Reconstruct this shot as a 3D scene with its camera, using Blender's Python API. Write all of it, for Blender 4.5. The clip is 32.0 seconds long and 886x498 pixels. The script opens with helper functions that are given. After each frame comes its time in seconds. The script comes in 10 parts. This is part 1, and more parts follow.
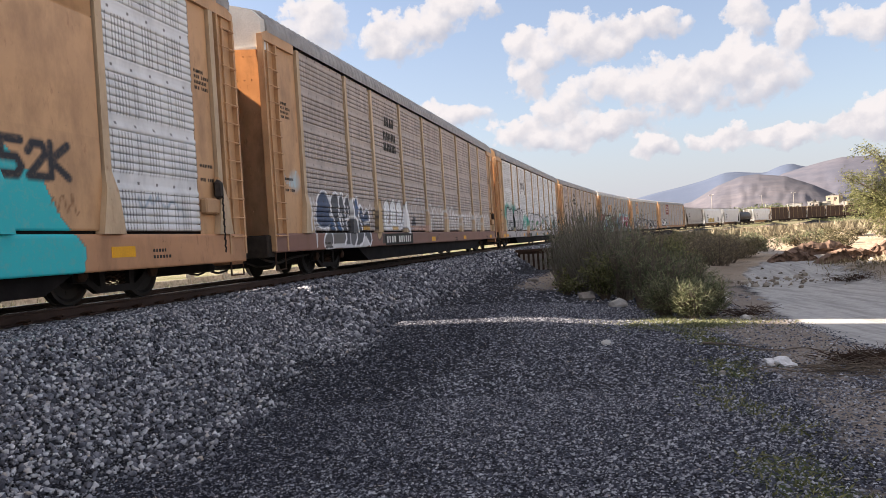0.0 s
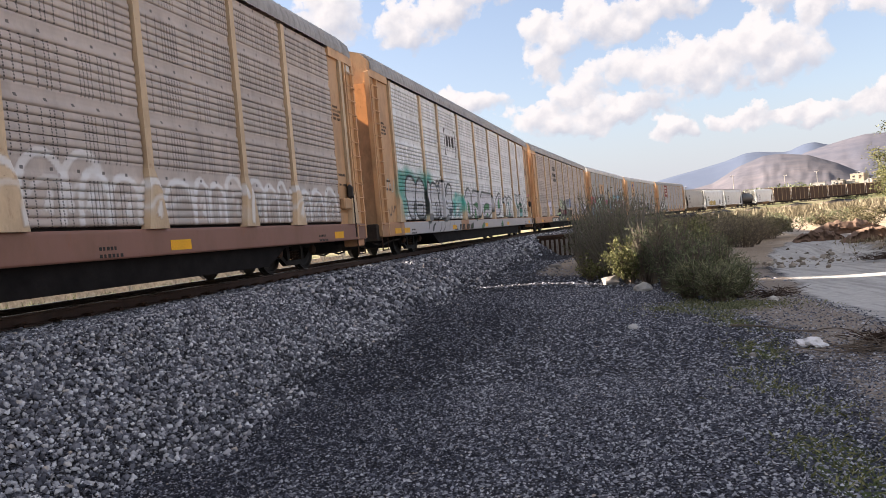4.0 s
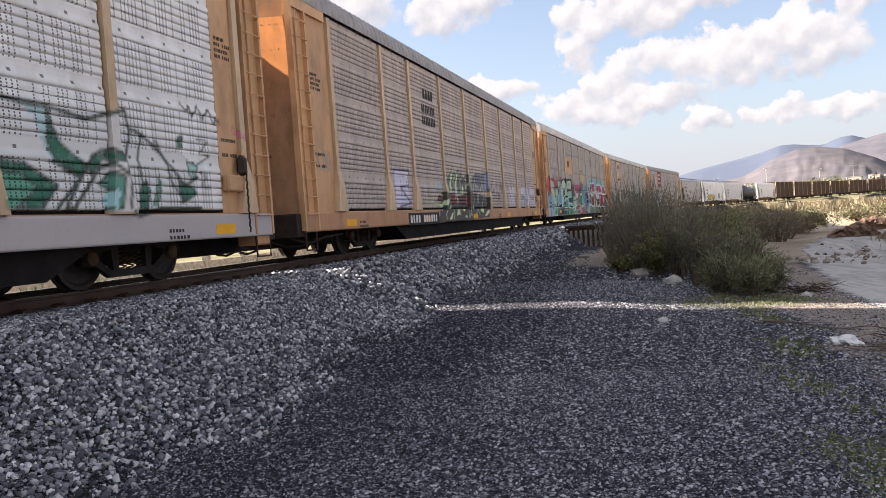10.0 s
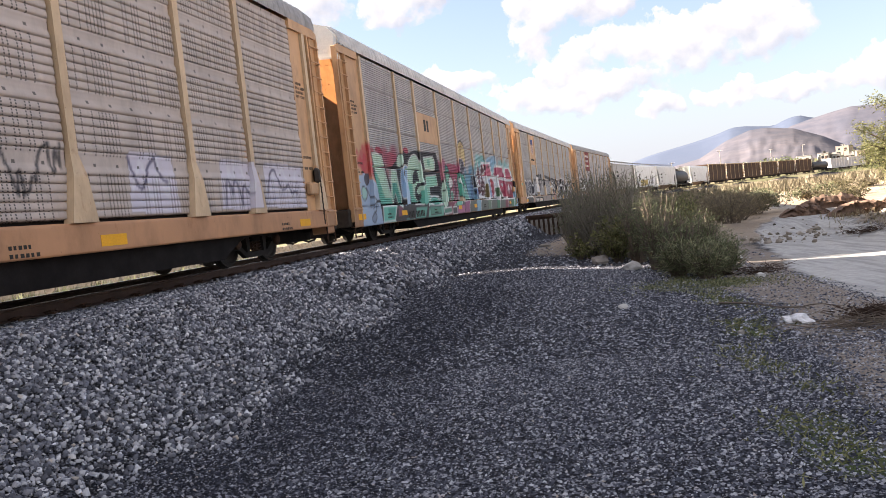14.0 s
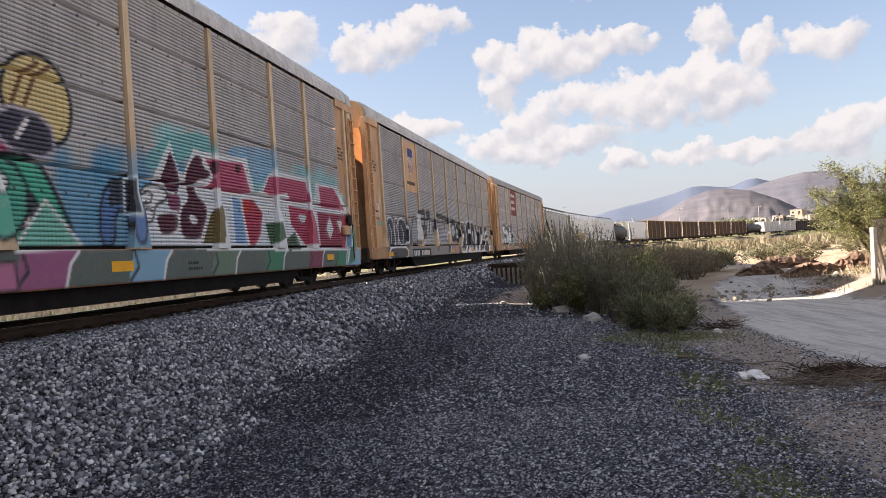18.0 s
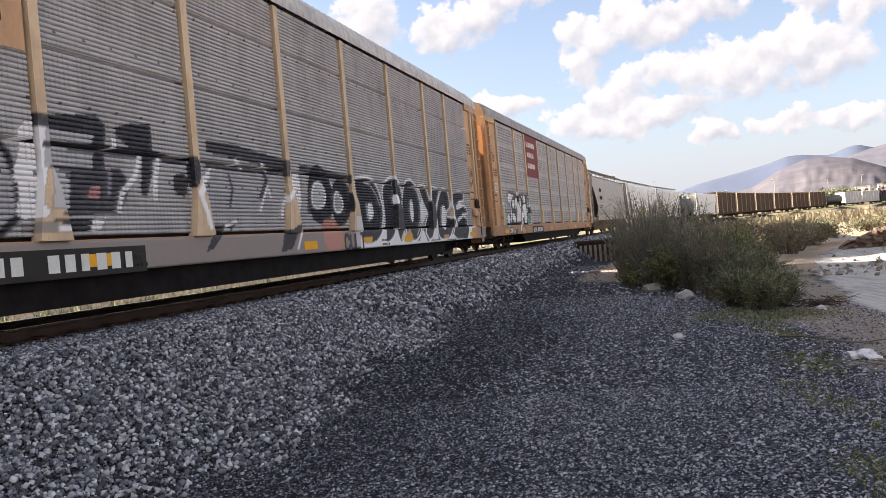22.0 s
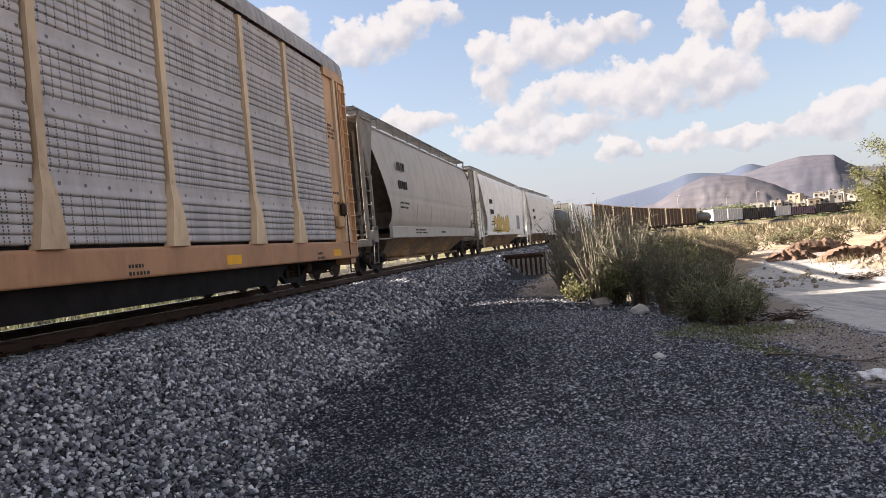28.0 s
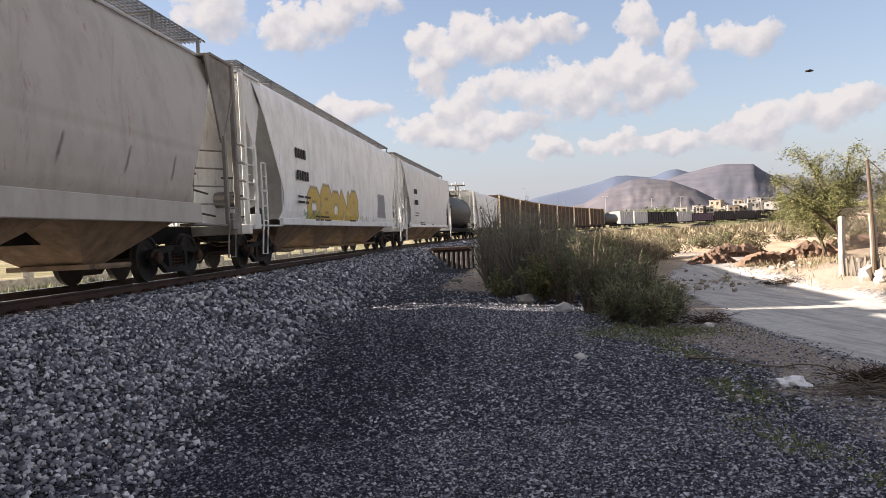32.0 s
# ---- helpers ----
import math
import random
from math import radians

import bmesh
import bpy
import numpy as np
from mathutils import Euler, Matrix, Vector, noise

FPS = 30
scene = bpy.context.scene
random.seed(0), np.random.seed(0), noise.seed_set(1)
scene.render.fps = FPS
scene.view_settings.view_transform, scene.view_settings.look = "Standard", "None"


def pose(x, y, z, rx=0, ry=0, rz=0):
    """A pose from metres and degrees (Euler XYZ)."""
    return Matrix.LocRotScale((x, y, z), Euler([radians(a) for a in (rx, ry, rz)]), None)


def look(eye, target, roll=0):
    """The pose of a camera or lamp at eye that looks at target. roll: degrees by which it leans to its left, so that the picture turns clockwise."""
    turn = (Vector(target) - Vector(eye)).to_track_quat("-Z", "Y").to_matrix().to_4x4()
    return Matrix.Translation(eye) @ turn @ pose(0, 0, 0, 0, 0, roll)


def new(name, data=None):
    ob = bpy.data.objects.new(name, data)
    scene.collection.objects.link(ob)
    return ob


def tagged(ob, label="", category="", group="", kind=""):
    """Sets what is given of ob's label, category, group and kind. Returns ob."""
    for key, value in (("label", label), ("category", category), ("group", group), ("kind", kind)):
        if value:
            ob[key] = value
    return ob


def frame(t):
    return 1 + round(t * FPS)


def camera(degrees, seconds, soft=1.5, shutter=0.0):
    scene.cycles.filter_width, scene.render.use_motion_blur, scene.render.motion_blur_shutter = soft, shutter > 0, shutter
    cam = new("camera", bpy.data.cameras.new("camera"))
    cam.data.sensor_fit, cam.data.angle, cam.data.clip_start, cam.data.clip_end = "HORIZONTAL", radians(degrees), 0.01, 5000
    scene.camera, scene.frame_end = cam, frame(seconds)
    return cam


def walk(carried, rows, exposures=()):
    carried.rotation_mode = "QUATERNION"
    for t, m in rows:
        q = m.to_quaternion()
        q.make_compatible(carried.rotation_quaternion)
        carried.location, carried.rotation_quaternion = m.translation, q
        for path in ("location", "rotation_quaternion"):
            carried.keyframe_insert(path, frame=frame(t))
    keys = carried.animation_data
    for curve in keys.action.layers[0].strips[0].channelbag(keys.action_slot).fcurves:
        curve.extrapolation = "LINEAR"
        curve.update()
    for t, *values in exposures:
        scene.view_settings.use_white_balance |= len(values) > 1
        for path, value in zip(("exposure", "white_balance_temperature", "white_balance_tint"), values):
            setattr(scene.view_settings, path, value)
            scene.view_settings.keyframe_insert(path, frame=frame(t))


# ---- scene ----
cam = camera(60.76, 32.0, 0.6)

def view(x, y, z, yaw, pitch, lean):
    return pose(x, y, z, 0, 0, yaw) @ pose(0, 0, 0, 90 + pitch) @ pose(0, 0, 0, 0, 0, lean)

walk(cam, [
    (0.0, view(0.234, -0.072, 1.295, 3.88, -0.33, -3.67)),
    (0.5, view(0.221, -0.072, 1.294, 3.14, -0.66, -4.01)),
    (1.0, view(0.195, -0.069, 1.304, 5.51, -1.14, -4.78)),
    (1.5, view(0.190, -0.070, 1.307, 7.53, -1.42, -4.99)),
    (2.0, view(0.188, -0.087, 1.315, 8.36, -1.32, -5.22)),
    (2.5, view(0.178, -0.073, 1.300, 7.90, -1.36, -5.05)),
    (3.0, view(0.182, -0.067, 1.300, 7.00, -1.33, -5.31)),
    (3.5, view(0.173, -0.071, 1.295, 6.07, -1.27, -5.22)),
    (5.5, view(0.173, -0.066, 1.298, 4.61, -0.21, -5.21)),
    (6.0, view(0.168, -0.031, 1.299, 4.39, -0.03, -5.46)),
    (6.5, view(0.163, -0.023, 1.297, 4.06, -0.21, -5.18)),
    (7.0, view(0.154, -0.013, 1.291, 4.40, -1.52, -4.68)),
    (7.5, view(0.175, -0.023, 1.300, 4.63, -3.49, -4.52)),
    (8.0, view(0.178, -0.061, 1.302, 2.31, -2.61, -5.09)),
    (8.5, view(0.185, -0.082, 1.315, -2.47, -1.98, -5.95)),
    (9.0, view(0.176, -0.090, 1.322, -2.37, -2.53, -6.21)),
    (9.5, view(0.147, -0.107, 1.325, 1.57, -2.19, -5.32)),
    (10.0, view(0.131, -0.084, 1.311, 7.54, -1.85, -4.00)),
    (10.5, view(0.122, -0.064, 1.302, 9.17, -2.42, -3.73)),
    (11.0, view(0.153, -0.070, 1.368, 8.95, -2.96, -2.35)),
    (11.5, view(0.157, -0.081, 1.341, 8.69, -2.95, -3.20)),
    (12.0, view(0.146, -0.097, 1.297, 7.77, -2.93, -4.60)),
    (12.5, view(0.160, -0.107, 1.347, 5.41, -3.23, -6.11)),
    (13.0, view(0.137, -0.125, 1.312, 4.71, -2.95, -6.21)),
    (13.5, view(0.159, -0.149, 1.364, 4.84, -2.86, -6.48)),
    (15.5, view(0.108, -0.182, 1.337, 3.71, -1.87, -4.10)),
    (16.0, view(0.116, -0.198, 1.337, 2.65, -2.42, -4.21)),
    (16.5, view(0.102, -0.226, 1.342, 1.04, -2.51, -4.99)),
    (17.0, view(0.101, -0.220, 1.349, -0.04, -1.26, -4.61)),
    (17.5, view(0.109, -0.217, 1.350, 0.13, -0.05, -3.93)),
    (18.0, view(0.121, -0.185, 1.342, 1.62, 0.54, -3.73)),
    (18.5, view(0.128, -0.165, 1.327, 4.78, -0.17, -3.91)),
    (19.0, view(0.134, -0.151, 1.323, 4.98, -0.46, -3.53)),
    (19.5, view(0.122, -0.185, 1.329, 4.86, 0.25, -3.82)),
    (20.0, view(0.127, -0.186, 1.328, 5.79, 0.81, -4.21)),
    (20.5, view(0.077, -0.146, 1.340, 9.22, 0.58, -4.98)),
    (21.0, view(0.075, -0.125, 1.344, 10.17, -0.21, -6.12)),
    (21.5, view(0.077, -0.115, 1.347, 8.59, -0.45, -5.07)),
    (22.0, view(0.069, -0.115, 1.361, 8.06, -0.56, -4.93)),
    (22.5, view(0.098, -0.130, 1.355, 7.71, -0.84, -4.97)),
    (23.0, view(0.112, -0.155, 1.323, 6.98, -1.35, -4.85)),
    (23.5, view(0.099, -0.144, 1.333, 6.72, -2.08, -4.05)),
    (24.0, view(0.072, -0.145, 1.299, 7.48, -3.56, -4.67)),
    (24.5, view(0.090, -0.162, 1.330, 9.57, -4.03, -5.91)),
    (25.0, view(-0.029, -0.058, 1.335, 13.49, -3.60, -7.77)),
    (25.5, view(-0.231, 0.244, 1.358, 11.90, -1.41, -7.13)),
    (26.0, view(-0.362, 0.437, 1.368, 9.09, -0.24, -5.99)),
    (26.5, view(-0.501, 0.644, 1.366, 6.90, 1.19, -5.26)),
    (28.5, view(-0.709, 1.127, 1.390, 0.87, -0.24, -5.07)),
    (29.0, view(-0.704, 1.220, 1.396, 1.70, 0.70, -4.88)),
    (29.5, view(-0.676, 1.323, 1.385, 1.47, 1.12, -5.14)),
    (30.0, view(-0.645, 1.433, 1.376, -1.40, 0.05, -4.37)),
    (30.5, view(-0.614, 1.496, 1.371, -5.60, -0.55, -3.38)),
    (31.0, view(-0.609, 1.494, 1.374, -5.67, -0.55, -2.80)),
    (31.5, view(-0.592, 1.502, 1.366, -5.69, -0.60, -2.62)),
    (32.0, view(-0.569, 1.515, 1.349, -3.77, -0.99, -2.72)),
], [(0, 2.10, 6620, 17), (1, 2.25, 6620, 17), (1.6, 2.36, 6620, 17), (2, 2.40, 6620, 17), (3, 2.30, 6620, 17), (6, 2.18, 6620, 17), (7, 2.30, 6620, 17), (8, 2.25, 6620, 17), (9, 2.08, 6620, 17), (10, 2.26, 6620, 17), (11, 2.56, 6620, 17), (12, 2.60, 6620, 17), (13, 2.54, 6620, 17), (16, 2.34, 6620, 17), (17, 2.08, 6620, 17), (18, 2.10, 6620, 17), (19, 2.20, 6620, 17), (20, 2.15, 6620, 17), (21, 2.40, 6620, 17), (22, 2.32, 6620, 17), (23.2, 2.42, 6620, 17), (24, 2.70, 6620, 17), (25, 3.16, 6620, 17), (25.6, 2.55, 6620, 17), (26, 2.18, 6620, 17), (29, 2.08, 6620, 17), (30, 2.02, 6620, 17), (31, 1.88, 6620, 17), (32, 1.94, 6620, 17)])
# ---- world and sun ----
SUN_AZ, SUN_EL = radians(171.0), radians(24.3)
world = bpy.data.worlds.new("sky")
scene.world = world
world.use_nodes = True


class Nodes:
    """A short way to write node trees."""

    def __init__(self, tree):
        self.t = tree

    def add(self, kind, ins=None, **props):
        n = self.t.nodes.new(kind)
        for k, v in props.items():
            setattr(n, k, v)
        for k, v in (ins or {}).items():
            s = n.inputs[k]
            if isinstance(v, bpy.types.NodeSocket):
                self.t.links.new(v, s)
            else:
                s.default_value = v
        return n

    def math(self, op, a, b=0.0, c=0.0, clamp=False):
        return self.add("ShaderNodeMath", {0: a, 1: b, 2: c}, operation=op, use_clamp=clamp).outputs[0]

    def vmath(self, op, a, b=(0, 0, 0)):
        return self.add("ShaderNodeVectorMath", {0: a, 1: b}, operation=op)

    def noise(self, vec, scale, detail=4.0, rough=0.55, out=0, distortion=0.0):
        return self.add("ShaderNodeTexNoise", {"Vector": vec, "Scale": scale, "Detail": detail, "Roughness": rough, "Distortion": distortion}).outputs[out]

    def ramp(self, fac, stops, mode="LINEAR"):
        n = self.add("ShaderNodeValToRGB", {0: fac})
        cr = n.color_ramp
        cr.interpolation = mode
        while len(cr.elements) < len(stops):
            cr.elements.new(0.5)
        for e, (p, c) in zip(cr.elements, stops):
            e.position = p
            e.color = (c, c, c, 1) if isinstance(c, (int, float)) else (*c[:3], 1)
        return n.outputs[0]

    def mix(self, fac, a, b, blend="MIX"):
        n = self.add("ShaderNodeMix", data_type="RGBA", blend_type=blend)
        for s, v in ((n.inputs[0], fac), (n.inputs[6], a), (n.inputs[7], b)):
            if isinstance(v, bpy.types.NodeSocket):
                self.t.links.new(v, s)
            elif isinstance(v, (int, float)):
                s.default_value = v
            else:
                s.default_value = (*v[:3], 1)
        return n.outputs[2]


def make_sky():
    """Nishita sky with cumulus banks, each a soft lobe broken up by noise."""
    t = world.node_tree
    t.nodes.clear()
    n = Nodes(t)
    sky = n.add("ShaderNodeTexSky", sky_type="NISHITA", sun_disc=False, sun_elevation=SUN_EL,
                sun_rotation=math.pi / 2 - SUN_AZ, air_density=1.0, dust_density=1.2, ozone_density=1.2)
    gen = n.add("ShaderNodeTexCoord").outputs["Generated"]
    sep = n.add("ShaderNodeSeparateXYZ", {0: gen}).outputs
    az = n.math("MULTIPLY", n.math("ARCTAN2", sep[0], sep[1]), 57.2958)
    el = n.math("MULTIPLY", n.math("ARCSINE", sep[2]), 57.2958)
    flat = n.add("ShaderNodeCombineXYZ", {0: az, 1: el}).outputs[0]
    warp = n.vmath("SUBTRACT", n.noise(flat, 0.28, 6, 0.6, out=1), (0.5, 0.5, 0.5)).outputs[0]
    warp = n.add("ShaderNodeVectorMath", {0: warp, "Scale": 5.0}, operation="SCALE").outputs[0]
    p = n.vmath("ADD", flat, warp).outputs[0]
    # lobes: azimuth to the right, elevation, half width, half height
    lobes = CLOUDS
    total, weight, height = None, None, None
    for a, e, w, h in lobes:
        q = n.vmath("MULTIPLY", n.vmath("SUBTRACT", p, (a, e, 0)).outputs[0], (1 / w, 1 / h, 0)).outputs[0]
        d = n.math("SUBTRACT", 1.0, n.vmath("DOT_PRODUCT", q, q).outputs["Value"])
        total = d if total is None else n.math("SMOOTH_MAX", total, d, 0.45)
        # how near the top of its bank a point lies
        near = n.math("MAXIMUM", n.math("ADD", d, 0.4), 0.0)
        lift = n.math("MULTIPLY", near, n.vmath("DOT_PRODUCT", q, (-0.45, 0.9, 0)).outputs["Value"])
        weight = near if weight is None else n.math("ADD", weight, near)
        height = lift if height is None else n.math("ADD", height, lift)
    rise = n.math("DIVIDE", height, n.math("ADD", weight, 0.05))
    # elsewhere unseen clouds of the same kind, set thicker to brighten the shade
    far = n.math("MULTIPLY", n.math("SUBTRACT", n.noise(flat, 0.06, 5, 0.55), 0.43), 6.0)
    outside = n.math("MULTIPLY", n.math("SUBTRACT", n.math("ABSOLUTE", n.math("SUBTRACT", az, 8.0)), 42.0), 0.2, clamp=True)
    above = n.math("MULTIPLY", n.math("SUBTRACT", el, 30.0), 0.2, clamp=True)
    total = n.math("MAXIMUM", total, n.math("SUBTRACT", far, n.math("MULTIPLY", n.math("SUBTRACT", 1.0, n.math("MAXIMUM", outside, above)), 9.0)))
    # cauliflower heads at two sizes over a fine fray
    puff = n.vmath("ADD", flat, n.add("ShaderNodeVectorMath", {0: n.noise(flat, 0.9, 4, 0.6, out=1), "Scale": 0.9}, operation="SCALE").outputs[0]).outputs[0]
    def heads(at, scale):
        return n.math("SUBTRACT", 0.45, n.add("ShaderNodeTexVoronoi", {"Vector": at, "Scale": scale, "Smoothness": 0.6}, feature="SMOOTH_F1").outputs["Distance"])
    fray = n.math("SUBTRACT", n.noise(flat, 1.1, 6, 0.6), 0.5)
    billow = n.math("ADD", n.math("MULTIPLY", heads(puff, 0.62), 0.9), n.math("ADD", n.math("MULTIPLY", heads(puff, 1.7), 0.45), n.math("MULTIPLY", fray, 1.0)))
    body = n.math("ADD", total, billow)
    # tops end crisply, bellies thin out
    crisp = n.math("MULTIPLY_ADD", rise, 0.45, 0.85, clamp=False)
    mask = n.ramp(n.math("MULTIPLY_ADD", n.math("MULTIPLY", body, crisp), 0.62, 0.10), [(0.03, 0.0), (0.12, 0.35), (0.26, 0.86), (0.50, 1.0)], "EASE")
    haze = n.ramp(n.math("MULTIPLY", el, 0.04), [(0.0, 1.0), (0.12, 0.82), (0.32, 0.34), (1.0, 0.04)])
    toward = n.vmath("ADD", puff, (-0.30, 0.42, 0.0)).outputs[0]
    relief = n.math("SUBTRACT", heads(puff, 0.62), heads(toward, 0.62))
    relief = n.math("ADD", relief, n.math("MULTIPLY", n.math("SUBTRACT", n.noise(flat, 0.8, 4, 0.5), n.noise(toward, 0.8, 4, 0.5)), 0.8))
    lit = n.math("ADD", n.math("MULTIPLY_ADD", relief, 0.55, 0.52), n.math("MULTIPLY", rise, 0.38))
    shade = n.ramp(lit, [(0.10, (0.70, 0.74, 0.82)), (0.42, (0.90, 0.92, 0.95)), (0.68, (1.12, 1.11, 1.09))])
    cloud = n.add("ShaderNodeBackground", {0: shade, 1: CLOUD_GLOW})
    thin = n.noise(n.vmath("MULTIPLY", flat, (0.5, 1.4, 1)).outputs[0], 0.22, 6, 0.6)
    veil = n.math("MULTIPLY", n.ramp(thin, [(0.45, 0.0), (0.75, 0.4)]), n.ramp(n.math("MULTIPLY", el, 0.04), [(0.0, 1.0), (0.9, 0.25)]))
    clear = n.add("ShaderNodeBackground", {0: sky.outputs[0], 1: SKY_GLOW})
    pale = n.add("ShaderNodeBackground", {0: (0.80, 0.86, 0.95, 1), 1: HAZE_GLOW})
    low = n.add("ShaderNodeMixShader", {0: n.math("MAXIMUM", haze, veil), 1: clear.outputs[0], 2: pale.outputs[0]})
    out = n.add("ShaderNodeMixShader", {0: mask, 1: low.outputs[0], 2: cloud.outputs[0]})
    w = n.add("ShaderNodeOutputWorld")
    t.links.new(out.outputs[0], w.inputs[0])


SKY_GLOW, HAZE_GLOW, CLOUD_GLOW = 0.05, 0.178, 0.19
CLOUDS = [(-6.9, 15.5, 2.4, 1.7), (-4.4, 16.5, 3.0, 1.7), (-1.1, 17.2, 2.6, 1.3), (-12.4, 16.3, 2.6, 1.6),
          (4.1, 14.0, 2.8, 1.9), (7.5, 14.6, 3.2, 1.8), (10.7, 14.3, 2.6, 1.1), (12.9, 14.5, 2.4, 1.3), (3.6, 11.7, 1.9, 1.2),
          (5.8, 9.8, 2.4, 1.7), (9.4, 11.1, 2.6, 1.8), (13.1, 10.2, 3.8, 1.9), (17.4, 10.6, 3.6, 2.1), (20.1, 10.5, 2.6, 1.9),
          (8.5, 7.8, 5.6, 1.2), (3.2, 8.0, 3.0, 1.4), (12.1, 5.9, 1.9, 1.0), (16.8, 6.6, 2.1, 1.0), (20.6, 6.2, 3.0, 0.9),
          (24.1, 6.3, 3.4, 1.0), (26.9, 6.5, 2.2, 1.4)] + [(18.8, 14.2, 1.4, 1.8), (21.7, 12.8, 1.4, 1.6), (25.9, 12.5, 3.0, 1.4),
          (-2.4, 9.8, 3.2, 1.4), (12.8, 19.4, 5.1, 1.7), (31.5, 7.6, 4.5, 1.4)]
make_sky()
sun = new("sun", bpy.data.lights.new("sun", "SUN"))
sun.data.energy, sun.data.angle, sun.data.color = 5.0, radians(0.53), (1.0, 0.90, 0.74)
sun.matrix_world = look((0, 0, 0), (-math.cos(SUN_AZ) * math.cos(SUN_EL), -math.sin(SUN_AZ) * math.cos(SUN_EL), -math.sin(SUN_EL)))

# ---- materials ----
def material(name, build, rough=0.8, metal=0.0, spec=0.4):
    m = bpy.data.materials.new(name)
    m.use_nodes = True
    t = m.node_tree
    t.nodes.clear()
    n = Nodes(t)
    b = n.add("ShaderNodeBsdfPrincipled", {"Roughness": rough, "Metallic": metal, "Specular IOR Level": spec})
    o = n.add("ShaderNodeOutputMaterial", {0: b.outputs[0]})
    n.bsdf, n.out = b, o
    n.pos = n.add("ShaderNodeTexCoord").outputs["Object"]
    col = build(n)
    if col is not None:
        if isinstance(col, bpy.types.NodeSocket):
            t.links.new(col, b.inputs[0])
        else:
            b.inputs[0].default_value = (*col, 1)
    return m


def bump(n, height, strength=0.3, dist=0.02):
    b = n.add("ShaderNodeBump", {"Height": height, "Strength": strength, "Distance": dist})
    n.t.links.new(b.outputs[0], n.bsdf.inputs["Normal"])


def plain(name, col, rough=0.8, metal=0.0, vary=0.25, scale=3.0, fine=40.0, bumpy=0.15, spec=0.3):
    """A paint or stone of one colour, with stains and grain."""
    def build(n):
        big = n.noise(n.pos, scale, 5, 0.6)
        small = n.noise(n.pos, fine, 3, 0.6)
        dark = tuple(c * (1 - vary) for c in col)
        light = tuple(min(1, c * (1 + vary)) for c in col)
        c = n.mix(n.ramp(big, [(0.3, 0.0), (0.7, 1.0)]), dark, light)
        c = n.mix(n.math("MULTIPLY", n.ramp(small, [(0.35, 0.0), (0.7, 1.0)]), 0.35), c, tuple(v * 0.6 for v in col))
        bump(n, small, bumpy, 0.01)
        return c
    return material(name, build, rough, metal, spec)

# ---- geometry helpers ----
def mesh_of(name, verts, faces, mats, smooth=False):
    me = bpy.data.meshes.new(name)
    me.from_pydata([tuple(v) for v in verts], [], [tuple(f) for f in faces])
    for m in mats if isinstance(mats, (list, tuple)) else [mats]:
        me.materials.append(m)
    if smooth:
        me.polygons.foreach_set("use_smooth", [True] * len(me.polygons))
    me.update()
    return me


def bm_mesh(name, bm, mat, smooth=False):
    me = bpy.data.meshes.new(name)
    bmesh.ops.recalc_face_normals(bm, faces=bm.faces)
    bm.to_mesh(me)
    bm.free()
    me.materials.append(mat)
    if smooth:
        me.polygons.foreach_set("use_smooth", [True] * len(me.polygons))
    return me


def part(name, data, parent, m=None, label=""):
    """One mesh object under a thing or a part; data is a mesh, or a (bmesh, material) pair."""
    if isinstance(data, tuple):
        data = bm_mesh(name, *data)
    ob = new(name, data)
    ob.parent = parent
    if m is not None:
        ob.matrix_basis = m
    if label:
        tagged(ob, label)
    return ob


def box(bm, x0, x1, y0, y1, z0, z1):
    v = [bm.verts.new((x, y, z)) for z in (z0, z1) for x, y in ((x0, y0), (x1, y0), (x1, y1), (x0, y1))]
    for f in ((3, 2, 1, 0), (4, 5, 6, 7), (0, 1, 5, 4), (1, 2, 6, 5), (2, 3, 7, 6), (3, 0, 4, 7)):
        bm.faces.new([v[i] for i in f])
    return v


def soft_box(x0, x1, y0, y1, z0, z1, r=0.01):
    bm = bmesh.new()
    box(bm, x0, x1, y0, y1, z0, z1)
    if r:
        bmesh.ops.bevel(bm, geom=list(bm.edges), offset=r, segments=1, affect="EDGES")
    return bm


def prism(bm, outline, axis, a, b):
    """An outline of (u, v) pairs drawn out along an axis from a to b."""
    def at(u, v, w):
        return {"x": (w, u, v), "y": (u, w, v), "z": (u, v, w)}[axis]
    p = [bm.verts.new(at(u, v, a)) for u, v in outline]
    q = [bm.verts.new(at(u, v, b)) for u, v in outline]
    k = len(p)
    bm.faces.new(p)
    bm.faces.new(q[::-1])
    for i in range(k):
        bm.faces.new((p[i], q[i], q[(i + 1) % k], p[(i + 1) % k]))


def tube(bm, pts, r, sides=6, r_end=None, caps=True):
    pts = [Vector(p) for p in pts]
    rings = []
    for i, p in enumerate(pts):
        d = (pts[min(i + 1, len(pts) - 1)] - pts[max(i - 1, 0)]).normalized()
        a = d.cross(Vector((0, 0, 1)) if abs(d.z) < 0.9 else Vector((1, 0, 0))).normalized()
        b = d.cross(a)
        rr = r if r_end is None else r + (r_end - r) * i / (len(pts) - 1)
        rings.append([bm.verts.new(p + rr * (math.cos(k * 2 * math.pi / sides) * a + math.sin(k * 2 * math.pi / sides) * b)) for k in range(sides)])
    for u, v in zip(rings, rings[1:]):
        for k in range(sides):
            bm.faces.new((u[k], u[(k + 1) % sides], v[(k + 1) % sides], v[k]))
    if caps:
        bm.faces.new(rings[0][::-1])
        bm.faces.new(rings[-1])


